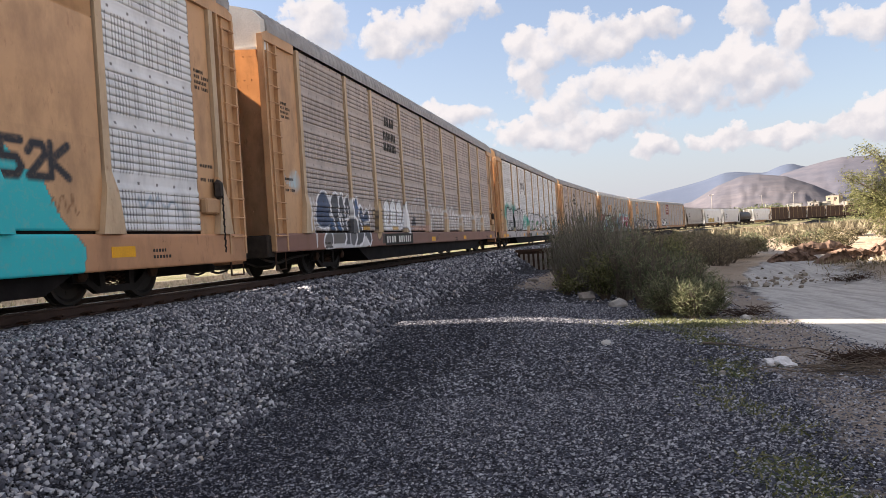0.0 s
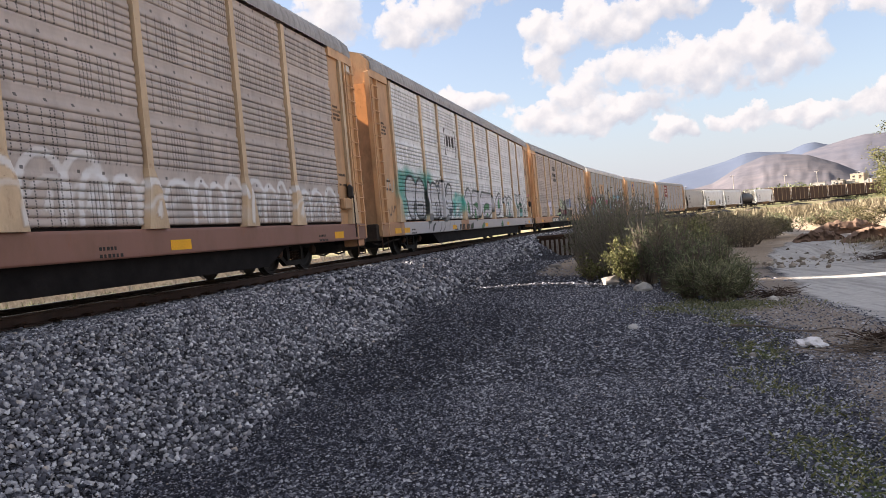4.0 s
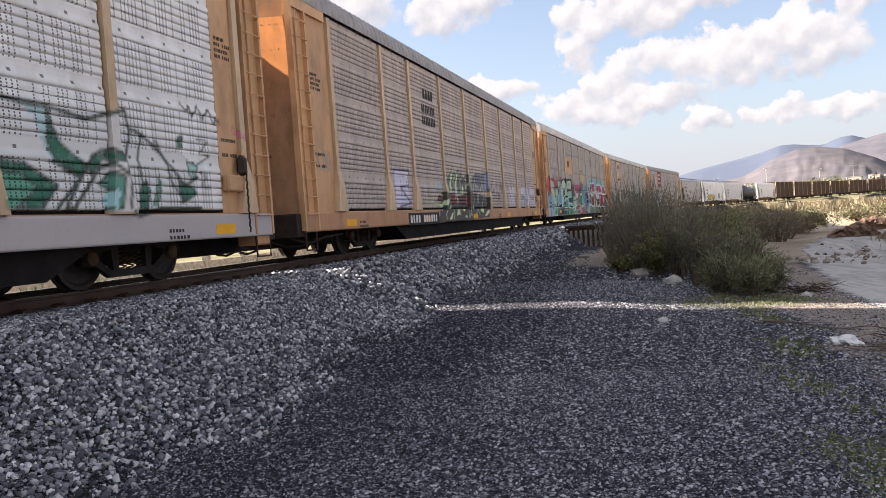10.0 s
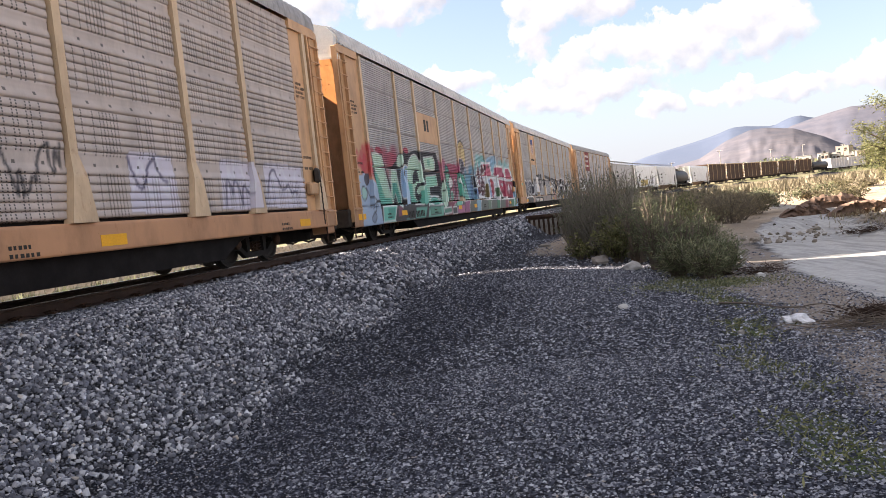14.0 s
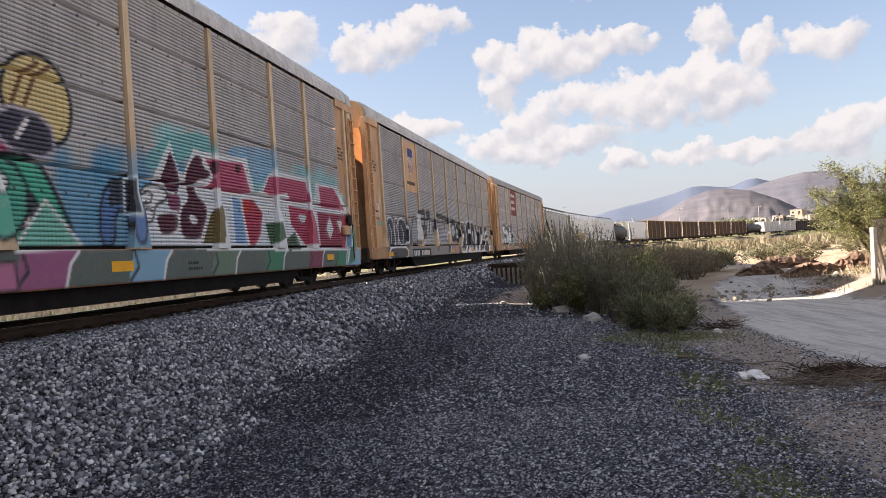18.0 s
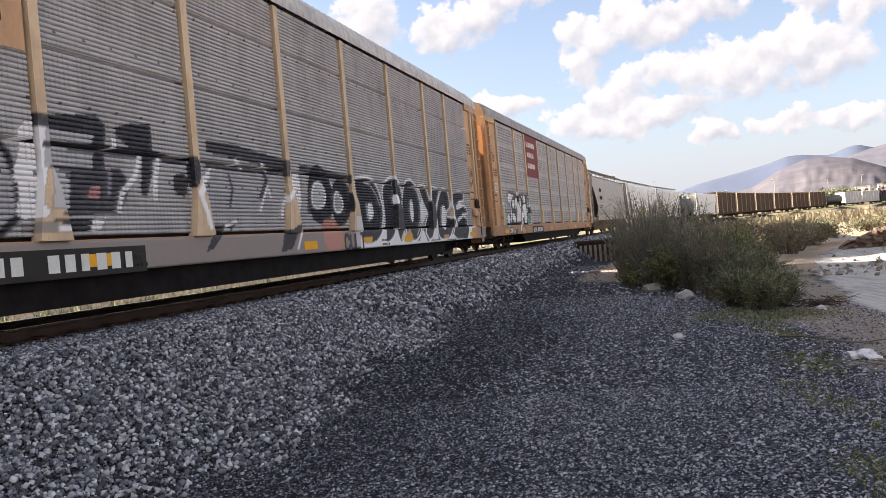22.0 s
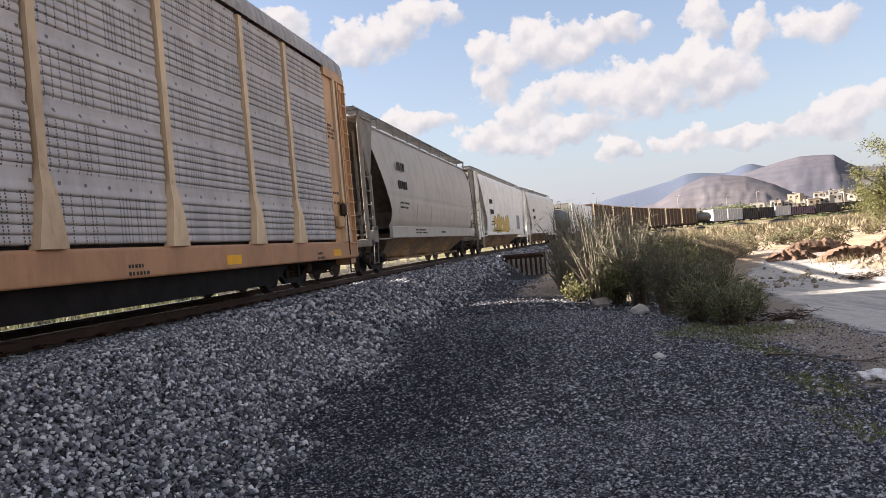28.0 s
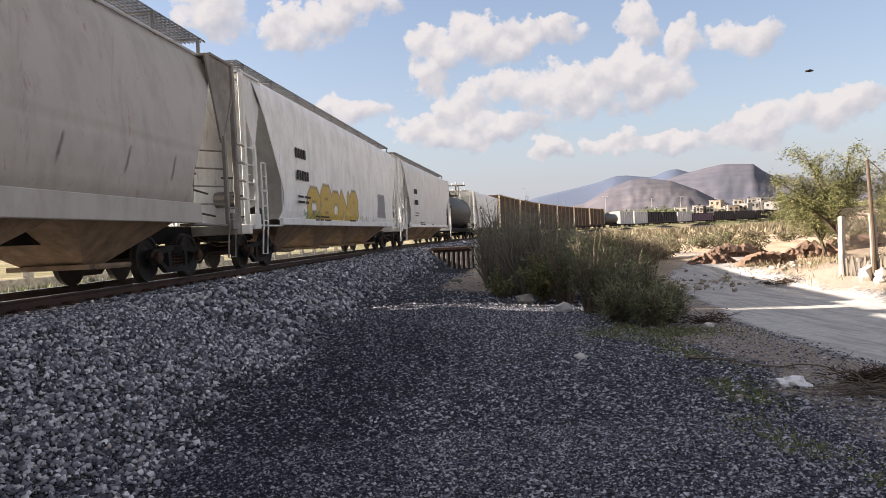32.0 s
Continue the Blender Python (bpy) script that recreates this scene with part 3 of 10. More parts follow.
    def at(self, u, v):
        """Colour and cover at points."""
        rgb, cover = np.zeros((len(u), 3)), np.zeros(len(u))
        for kind, data, width, col, soft, alpha in self.layers:
            if kind == "line":
                lo, hi = data.min(0) - width - soft, data.max(0) + width + soft
                near = np.nonzero((u > lo[0]) & (u < hi[0]) & (v > lo[1]) & (v < hi[1]))[0]
                if not len(near):
                    continue
                pu, pv = u[near], v[near]
                d = np.full(len(near), 1e9)
                for (ax, ay), (bx, by) in zip(data, data[1:]):
                    ex, ey = bx - ax, by - ay
                    t = np.clip(((pu - ax) * ex + (pv - ay) * ey) / (ex * ex + ey * ey + 1e-9), 0, 1)
                    d = np.minimum(d, np.hypot(pu - ax - t * ex, pv - ay - t * ey))
                m = alpha * np.clip((width - d) / soft + 0.5, 0, 1)
            elif kind == "blob":
                cu, cv, ru, rv = data
                near = np.nonzero((np.abs(u - cu) < ru * 1.3) & (np.abs(v - cv) < rv * 1.3))[0]
                if not len(near):
                    continue
                m = alpha * np.clip((1 - np.hypot((u[near] - cu) / ru, (v[near] - cv) / rv)) / soft, 0, 1)
            else:
                lo, hi = data.min(0), data.max(0)
                near = np.nonzero((u > lo[0]) & (u < hi[0]) & (v > lo[1]) & (v < hi[1]))[0]
                if not len(near):
                    continue
                inside = np.zeros(len(near), bool)
                pu, pv = u[near], v[near]
                for (ax, ay), (bx, by) in zip(data, np.roll(data, -1, 0)):
                    if ay != by:
                        inside ^= ((ay > pv) != (by > pv)) & (pu < (bx - ax) * (pv - ay) / (by - ay) + ax)
                m = alpha * inside
            was = cover[near] * (1 - m)
            now = np.maximum(was + m, 1e-6)
            rgb[near] = (rgb[near] * was[:, None] + np.array(col)[None] * m[:, None]) / now[:, None]
            cover[near] = was + m
        return rgb, cover


def grid_mesh(name, us, profile, spray, mat, y_sign=-1, u_off=0.0):
    """A sheet: columns at us, and a profile of (height, outward) pairs up it. It carries the spray."""
    us, prof = np.asarray(us, float), np.asarray(profile, float)
    w, h = len(us), len(prof)
    co = np.zeros((h, w, 3))
    co[:, :, 0] = us[None]
    co[:, :, 1] = y_sign * prof[:, 1][:, None]
    co[:, :, 2] = prof[:, 0][:, None]
    idx = np.arange(w * h).reshape(h, w)
    q = [idx[:-1, :-1], idx[:-1, 1:], idx[1:, 1:], idx[1:, :-1]]
    faces = np.stack(q if y_sign < 0 else q[::-1], -1).reshape(-1, 4)
    me = bpy.data.meshes.new(name)
    me.vertices.add(w * h)
    me.vertices.foreach_set("co", co.ravel())
    me.loops.add(faces.size)
    me.loops.foreach_set("vertex_index", faces.ravel())
    me.polygons.add(len(faces))
    me.polygons.foreach_set("loop_start", np.arange(0, faces.size, 4))
    me.polygons.foreach_set("loop_total", np.full(len(faces), 4))
    me.update(calc_edges=True)
    me.materials.append(mat)
    if spray is not None:
        put_spray(me, spray, u_off)
    return me


def put_spray(me, spray, u_off=0.0):
    co = np.zeros(len(me.vertices) * 3)
    me.vertices.foreach_get("co", co)
    co = co.reshape(-1, 3)
    rgb, cover = spray.at(co[:, 0] + u_off, co[:, 2])
    if cover.max() < 0.02:
        return
    a = me.color_attributes.new("paint", "FLOAT_COLOR", "POINT")
    a.data.foreach_set("color", np.concatenate([rgb, np.ones((len(rgb), 1))], 1).ravel())
    b = me.attributes.new("spray", "FLOAT", "POINT")
    b.data.foreach_set("value", cover)


# ---- the train: running gear ----
CACHE = {}


def cached(key, make):
    if key not in CACHE:
        CACHE[key] = make()
    return CACHE[key]


WHEEL_R = 0.44
SPIN = []


def wheelset_mesh():
    bm = bmesh.new()
    for s in (-1, 1):
        prof = [(s * 0.68, 0.10), (s * 0.68, 0.36), (s * 0.685, WHEEL_R + 0.025), (s * 0.715, WHEEL_R + 0.02), (s * 0.725, WHEEL_R), (s * 0.81, WHEEL_R - 0.008), (s * 0.815, 0.38), (s * 0.78, 0.34), (s * 0.765, 0.20), (s * 0.79, 0.13), (s * 0.80, 0.06)]
        disc(bm, prof, 22)
        tube(bm, [(0, s * 0.8, 0), (0, s * 0.98, 0)], 0.07, 8)
    tube(bm, [(0, -0.7, 0), (0, 0.7, 0)], 0.08, 10)
    # cast holes break the disc's evenness
    for s in (-1, 1):
        for k in range(5):
            a = k * 2 * math.pi / 5
            box(bm, 0.26 * math.cos(a) - 0.03, 0.26 * math.cos(a) + 0.03, s * 0.765 - 0.012, s * 0.765 + 0.012, 0.26 * math.sin(a) - 0.03, 0.26 * math.sin(a) + 0.03)
    return bm_mesh("wheelset", bm, TREAD)


def side_frame_mesh():
    bm = bmesh.new()
    top = [(-1.12, 0.50), (-0.98, 0.60), (-0.6, 0.60), (-0.42, 0.66), (0.42, 0.66), (0.6, 0.60), (0.98, 0.60), (1.12, 0.50), (1.10, 0.42), (0.95, 0.51), (0.6, 0.50), (0.42, 0.55), (-0.42, 0.55), (-0.6, 0.50), (-0.95, 0.51), (-1.10, 0.42)]
    low = [(-0.98, 0.41), (-0.70, 0.41), (-0.45, 0.25), (0.45, 0.25), (0.70, 0.41), (0.98, 0.41), (0.98, 0.33), (0.72, 0.31), (0.46, 0.14), (-0.46, 0.14), (-0.72, 0.31), (-0.98, 0.33)]
    prism(bm, top, "y", -0.99, -0.87)
    prism(bm, low, "y", -0.98, -0.88)
    for c in (-1, 1):
        prism(bm, [(c * 0.29, 0.2), (c * 0.40, 0.2), (c * 0.44, 0.58), (c * 0.29, 0.58)], "y", -0.985, -0.875)
        prism(bm, [(c * 0.74, 0.34), (c * 0.98, 0.34), (c * 1.0, 0.55), (c * 0.70, 0.55)], "y", -0.975, -0.89)
    return bm_mesh("side_frame", bm, plain("grimy black cast steel", (0.020, 0.017, 0.016), 0.75, 0.0, 0.5, spec=0.25))


def spring_mesh():
    bm = bmesh.new()
    pts = [(0.055 * math.cos(a), 0.055 * math.sin(a), 0.23 + 0.30 * a / (10 * math.pi)) for a in np.linspace(0, 10 * math.pi, 41)]
    tube(bm, pts, 0.014, 3)
    return bm_mesh("spring", bm, RUST)


def truck(parent, x, axles, rolls=True):
    root = part("truck", cached("bolster", lambda: bm_mesh("truck", soft_box(-0.2, 0.2, -1.0, 1.0, 0.46, 0.66, 0.03), BLACK)), parent, pose(x, 0, 0))
    for s in (0, 180):
        part("side_frame", cached("side_frame", side_frame_mesh), root, pose(0, 0, 0, 0, 0, s))
        for dx in (-0.16, 0.0, 0.16):
            part("spring", cached("spring", spring_mesh), root, pose(0, 0, 0, 0, 0, s) @ pose(dx, -0.93, 0))
        for dx in axles:
            cap = cached("bearing", lambda: bm_mesh("bearing_cap", _cap(), RUST))
            part("bearing_cap", cap, root, pose(0, 0, 0, 0, 0, s) @ pose(dx, -0.99, WHEEL_R))
    for dx in axles:
        w = part("wheelset", cached("wheelset", wheelset_mesh), root, pose(dx, 0, WHEEL_R))
        if rolls:
            SPIN.append((w, dx))
    return root


def _cap():
    bm = bmesh.new()
    disc(bm, [(0.0, 0.11), (-0.06, 0.11), (-0.09, 0.07), (-0.10, 0.02)], 10)
    return bm


def coupler_mesh(reach):
    bm = bmesh.new()
    box(bm, -0.02, reach, -0.11, 0.11, 0.60, 0.82)
    prism(bm, [(-0.08, -0.16), (0.16, -0.18), (0.22, 0.16), (0.05, 0.18), (-0.06, 0.08)], "z", 0.56, 0.88)
    bmesh.ops.bevel(bm, geom=list(bm.edges), offset=0.02, segments=1, affect="EDGES")
    return bm_mesh("coupler", bm, RUST)


def hose_mesh():
    bm = bmesh.new()
    pts = [(0.62, -0.32, 0.62), (0.45, -0.34, 0.42), (0.25, -0.30, 0.27), (0.05, -0.22, 0.23), (-0.12, -0.16, 0.28)]
    tube(bm, pts, 0.025, 6)
    tube(bm, [(0.9, -0.32, 0.66), (0.6, -0.32, 0.62)], 0.03, 6)
    return bm_mesh("air_hose", bm, BLACK)


def lever_mesh():
    bm = bmesh.new()
    tube(bm, [(0.50, -1.30, 0.50), (0.52, -1.25, 0.62), (0.50, -0.6, 0.58), (0.32, -0.2, 0.80)], 0.016, 5)
    return bm_mesh("uncoupling_lever", bm, RUST)


def car_ends(root, length, reach):
    for m in (pose(0, 0, 0), pose(length, 0, 0, 0, 0, 180)):
        part("coupler", cached(("coupler", reach), lambda: coupler_mesh(reach)), root, m)
        part("air_hose", cached("hose", hose_mesh), root, m)
        part("uncoupling_lever", cached("lever", lever_mesh), root, m)


def small_print(root, name, bm, mat):
    """Stencilled lines too small to pick apart, as one joined part."""
    ob = part(name, (bm, mat), root)
    return tagged(ob, "fine stencilled lines", kind="stuff")


def bars(bm, u, v, w, h, count, y, gaps=(), thick=0.004, upright=True):
    """A line of letter-like bars, each a thin raised block on the side at y."""
    step_u = w / count
    for i in range(count):
        if i in gaps:
            continue
        a = u + i * step_u
        if upright:
            box(bm, a, a + step_u * (0.62, 0.5, 0.66)[i % 3], y - thick, y, v, v + h)
        else:
            box(bm, a, a + step_u * 0.8, y - thick, y, v, v + h)


# ---- the train: automobile carriers ----
RACK_L, TAIL, HEAD_OUT, SHEET_END = 28.6, 0.76, 0.22, 25.92
POSTS = (1.95, 5.0, 7.1, 10.0, 12.85, 15.75, 18.5, 21.35, 23.45, 26.62)
SIDE_Y = 1.50


def rack_profile(kind):
    """Sheet from sill to eave: narrow grooves between the ribs, flat bands between the tiers."""
    prof, z = [], 1.05
    pitch, deep = (0.118, 0.05) if kind != "dark" else (0.064, 0.055)
    face = SIDE_Y - 0.015
    while z < 5.24:
        tier = ((z - 0.98) / 0.874) % 1
        if kind == "dark" and any(0 <= z - g < 0.062 for g in (2.12, 3.27, 4.40)):
            prof += [(z, face), (z + 0.003, face - 0.5), (z + 0.055, face - 0.5), (z + 0.058, face)]
            z += 0.068
        elif kind != "dark" and not 0.06 < tier < 0.82:
            prof += [(z, face - 0.012), (z + 0.036, face - 0.012)]
            z += 0.072
        else:
            groove = 0.012 if kind == "dark" else 0.011
            prof += [(z, face), (z + 0.001, face - deep), (z + groove, face - deep), (z + groove + 0.002, face + 0.006)]
            if kind != "dark":
                prof += [(z + 0.045, face + 0.012), (z + 0.08, face + 0.008)]
            else:
                prof += [(z + 0.04, face + 0.012)]
            z += pitch
    prof.append((5.32, face))
    return prof


def rack_post_mesh(spray, u, mat):
    """A post with its flared foot."""
    zs = [1.0 + 0.04 * i for i in range(46)] + [2.9 + 0.3 * i for i in range(9)] if spray is not None else [1.0, 1.62, 1.92, 5.36]
    cross = [k / 4 - 1 for k in range(9)] if spray is not None else (-1.0, 1.0)
    v, f = [], []
    for z in zs:
        half = 0.075 if z > 1.92 else 0.075 + (1.92 - z) / 0.92 * 0.17
        out = SIDE_Y + 0.045 + (0.0 if z > 1.92 else min(1.0, (1.92 - z) / 0.3) * 0.06)
        v += [(-half, -SIDE_Y + 0.05, z)] + [(half * c, -out, z) for c in cross] + [(half, -SIDE_Y + 0.05, z)]
    k = len(cross) + 2
    for i in range(len(zs) - 1):
        for j in range(k - 1):
            a = k * i + j
            f.append((a, a + 1, a + k + 1, a + k))
    f += [tuple(reversed(range(k))), tuple(k * (len(zs) - 1) + j for j in range(k))]
    me = mesh_of("post", v, f, mat)
    if spray is not None:
        put_spray(me, spray, u)
    return me


def rack_roof_mesh(mat):
    v, f = [], []
    arc = [(-1.55, 5.36), (-1.55, 5.50), (-1.50, 5.68), (-1.32, 5.86), (-0.8, 6.02), (0, 6.08), (0.8, 6.02), (1.32, 5.86), (1.50, 5.68), (1.55, 5.50), (1.55, 5.36)]
    us = []
    u = 0.45
    while u < RACK_L - 1.55:
        us += [(u, 0.0), (u + 0.10, 0.0), (u + 0.14, 0.02), (u + 0.24, 0.02)]
        u += 0.28
    us.append((RACK_L - 1.23, 0.0))
    for u, lift in us:
        v += [(u, y * (1 + lift * 0.3), z + (lift if 0 < i < 10 else 0)) for i, (y, z) in enumerate(arc)]
    k = len(arc)
    for i in range(len(us) - 1):
        for j in range(k - 1):
            a = i * k + j
            f.append((a, a + k, a + k + 1, a + 1))
    f.append(tuple(range(k)))
    f.append(tuple(reversed(range(len(us) * k - k, len(us) * k))))
    return mesh_of("roof", v, f, mat)


def end_door_mesh(side):
    """Half of the curved end door, with seams and rivets."""
    bm = bmesh.new()
    cols = [side * w for w in (0.02, 0.35, 0.7, 1.05, 1.42)]
    depth = [0.09, 0.12, 0.19, 0.30, 0.44]
    zs = (0.98, 1.6, 2.9, 4.2, 4.95)
    grid = [[bm.verts.new((d, y, z)) for y, d in zip(cols, depth)] for z in zs]
    for r0, r1 in zip(grid, grid[1:]):
        for k in range(4):
            bm.faces.new((r0[k], r0[k + 1], r1[k + 1], r1[k]))
    bmesh.ops.solidify(bm, geom=list(bm.faces), thickness=0.04)
    for z in (1.5, 2.35, 2.42, 3.6, 4.3, 4.8):
        for i in range(9):
            t = 0.08 + i * 0.148
            y = side * t
            d = np.interp(t, [0.02, 0.35, 0.7, 1.05, 1.42], depth)
            box(bm, d - 0.012, d + 0.01, y - 0.012, y + 0.012, z - 0.012, z + 0.012)
    return bm_mesh("end_door", bm, DOOR)


def end_cap_mesh(mat):
    bm = bmesh.new()
    prism(bm, [(-1.50, 4.95), (1.50, 4.95), (1.50, 5.62), (1.30, 5.82), (0.8, 5.98), (0, 6.04), (-0.8, 5.98), (-1.30, 5.82), (-1.50, 5.62)], "x", 0.46, 0.78)
    box(bm, 0.42, 0.46, -1.40, 1.40, 4.95, 5.02)
    return bm_mesh("end_cap", bm, mat)


def corner_mesh(turned):
    """The corner column: a deep channel that carries the ladder."""
    bm = bmesh.new()
    prism(bm, [(0.40, -1.42), (0.40, -1.56), (0.46, -1.56), (0.46, -1.47), (0.67, -1.47), (0.67, -1.51), (0.72, -1.51), (0.72, -1.47), (0.98, -1.47), (0.98, -1.56), (1.04, -1.56), (1.04, -1.42)], "z", 0.62, 5.15)
    cap = [(0.40, 5.15), (1.95, 5.15), (1.95, 5.36), (0.75, 5.42), (0.40, 5.28)]
    prism(bm, [(1.44 - u, z) for u, z in cap][::-1] if turned else cap, "y", -1.55, -1.42)
    me = bm_mesh("corner_column", bm, TAN)
    return me


def end_panel_mesh(spray, u_off, flip):
    us = np.arange(SHEET_END, 26.56, 0.04) if flip else np.append(np.arange(0.79, 1.82, 0.04), 1.84)
    prof = [(0.98 + 0.05 * i, SIDE_Y - 0.02) for i in range(52)] + [(4.2, SIDE_Y - 0.02), (5.2, SIDE_Y - 0.02)]
    return grid_mesh("end_panel", us, prof, spray, TAN)


def rung_mesh():
    bm = bmesh.new()
    tube(bm, [(0.47, -1.50, 0), (0.47, -1.60, 0), (0.97, -1.60, 0), (0.97, -1.50, 0)], 0.014, 5)
    return bm_mesh("rung", bm, TAN)


def stirrup_mesh():
    bm = bmesh.new()
    tube(bm, [(0.48, -1.50, 0.62), (0.48, -1.50, 0.22), (0.95, -1.50, 0.22), (0.95, -1.50, 0.62)], 0.02, 5)
    return bm_mesh("stirrup_step", bm, RUST)


GEAR_BROWN = plain("oily brown running gear", (0.03, 0.023, 0.019), 0.7, 0.0, 0.5, 8.0, 60.0)


def hand_brake_mesh():
    bm = soft_box(0.0, 0.42, -1.62, -1.48, 1.36, 1.64, 0.03)
    prism(bm, [(0.42, 1.40), (0.62, 1.30), (0.62, 2.0), (0.52, 2.05)], "y", -1.58, -1.50)
    return bm_mesh("hand_brake", bm, TAN)


def chain_mesh():
    bm = bmesh.new()
    for k in range(16):
        z, tilt = 1.70 - 0.065 * k, 0.015 if k % 2 else -0.015
        tube(bm, [(0.50 + tilt, -1.65, z), (0.50 - tilt, -1.66, z - 0.06)], 0.016, 5)
    return bm_mesh("chain", bm, GEAR_BROWN)


def pipe_mesh():
    """A pair of sagging pipes and a rod beside the coupler."""
    bm = bmesh.new()
    tube(bm, [(2.6, -1.2, 0.50), (1.6, -1.25, 0.46), (1.0, -1.2, 0.36), (0.55, -1.15, 0.42), (0.3, -1.0, 0.56)], 0.028, 6)
    tube(bm, [(1.9, -0.9, 0.44), (1.1, -0.95, 0.30), (0.6, -0.9, 0.30), (0.2, -0.7, 0.45)], 0.022, 6)
    tube(bm, [(0.30, -1.42, 0.76), (0.30, 1.42, 0.76)], 0.02, 6)
    return bm_mesh("brake_pipe", bm, GEAR_BROWN)


def sill_mesh(spray, mat, y_sign=-1, low=0.47):
    us = np.concatenate([np.arange(0.18, 27.38, 0.04), [27.40]])
    prof = [(low + 0.03, SIDE_Y - 0.10), (low, SIDE_Y + 0.04)] + [(low + 0.03 + (0.95 - low) * i / 12, SIDE_Y + 0.045) for i in range(13)] + [(1.0, SIDE_Y + 0.03), (1.01, SIDE_Y - 0.06)]
    if spray is None:
        us = [0.18, 27.40]
    me = grid_mesh("side_sill", us, prof, spray, mat, y_sign)
    return me


def underframe_mesh():
    bm = bmesh.new()
    prism(bm, [(0.6, 0.95), (27.3, 0.95), (27.3, 0.70), (23.2, 0.66), (22.2, 0.20), (6.4, 0.20), (5.4, 0.66), (0.6, 0.70)], "y", -1.40, 1.40)
    return bm_mesh("underframe", bm, BLACK)


def autorack(spec):
    """An enclosed automobile carrier: underframe, side screens between posts, curved end doors, ladders, trucks."""
    root = new("autorack_car")
    tagged(root, spec["label"], "freight car", "automobile carriers of the train")
    spray, kind = spec["spray"], spec["kind"]
    sheet = SHEET[kind]
    part("underframe", cached("underframe", underframe_mesh), root)
    part("roof", cached(("roof", kind == "dark"), lambda: rack_roof_mesh(ROOF_PALE if kind == "dark" else ROOF)), root)
    part("deck", cached("deck", lambda: bm_mesh("deck", soft_box(0.5, 27.3, -1.44, 1.44, 0.955, 1.06, 0), BLACK)), root)
    part("side_sill", sill_mesh(spray, spec.get("sill_paint", TAN_DEEP), -1, spec.get("sill", 0.47)), root)
    part("side_sill", cached("plain_sill", lambda: sill_mesh(None, TAN_DEEP, 1)), root)
    prof = rack_profile(kind)
    board = [(1.05, SIDE_Y - 0.02), (1.06, SIDE_Y + 0.01)] + [(1.06 + 0.03 * k, SIDE_Y + 0.01) for k in range(1, 65)] + [(4.1, SIDE_Y + 0.01), (4.12, SIDE_Y - 0.02), (4.14, SIDE_Y + 0.01), (5.32, SIDE_Y + 0.01)]
    for i, (a, b) in enumerate(zip(POSTS, POSTS[1:])):
        flat = i in spec.get("boards", ())
        mat, rows = (TAN, board) if flat else (sheet, prof)
        a, b = a + 0.11, min(b - 0.11, SHEET_END)
        uu, vv = np.meshgrid(np.arange(a, b, 0.1), np.arange(1.05, 4.0, 0.08))
        cover = spray.at(uu.ravel(), vv.ravel())[1]
        top = vv.ravel()[cover > 0.05].max() + 0.15 if cover.max() > 0.05 else 0.0
        low = [p for p in rows if p[0] < top]
        if low:
            us = np.append(np.arange(a, b - 0.015, 0.031), b)
            part("side_panel", grid_mesh("side_panel", us, low, spray, mat), root)
            part("upper_panel", grid_mesh("upper_panel", [a, b], [low[-1]] + [p for p in rows if p[0] >= top], None, mat), root)
        else:
            part("side_panel", cached(("panel", kind, a, flat), lambda: grid_mesh("side_panel", [a, b], rows, None, mat)), root)
        part("side_panel", cached(("far", a), lambda: grid_mesh("side_panel", [a - 0.05, b + 0.05], [(1.02, SIDE_Y - 0.02), (5.32, SIDE_Y - 0.02)], None, SHEET["grey"], 1)), root)
    for u in POSTS:
        part("post", rack_post_mesh(spray, u, POST_TAN), root, pose(u, 0, 0))
        part("post", cached("plain_post", lambda: rack_post_mesh(None, 0, TAN)), root, pose(u, 0, 0, 0, 0, 180))
    for flip in (False, True):
        part("end_panel", end_panel_mesh(spray, 0, flip), root)
        x0, x1 = (26.25, 27.4) if flip else (0.60, 1.96)
        part("end_panel", cached(("far_end", flip), lambda: bm_mesh("end_panel", soft_box(x0, x1, 1.44, 1.48, 0.98, 5.3, 0), TAN)), root)
        m = pose(RACK_L - TAIL, 0, 0, 0, 0, 180) if flip else pose(-HEAD_OUT, 0, 0)
        for s in (-1, 1):
            part("end_door", cached(("end_door", s), lambda: end_door_mesh(s)), root, m)
        part("end_cap", cached(("cap", spec.get("cap", "tan")), lambda: end_cap_mesh(WHITE if spec.get("cap") == "white" else TAN)), root, m)
        for far in (False, True):
            if far:
                where = pose(RACK_L - TAIL, 0, 0, 0, 0, 180) if flip else pose(1.44 - HEAD_OUT, 0, 0, 0, 0, 180)
            else:
                where = pose(RACK_L - TAIL - 1.44, 0, 0) if flip else pose(-HEAD_OUT, 0, 0)
            col = part("corner_column", cached(("corner", flip != far), lambda: corner_mesh(flip != far)), root, where)
            if not far:
                for k in range(12):
                    part("rung", cached("rung", rung_mesh), col, pose(0, 0, 0.95 + k * 0.36))
                part("stirrup_step", cached("stirrup", stirrup_mesh), col)
    # black sheet added behind the tail slot, standing in for its shade
    part("slot_plate", cached("slot_plate", lambda: bm_mesh("slot_plate", soft_box(26.50, 27.00, -1.40, -1.37, 0.98, 5.3, 0), BLACK)), root)
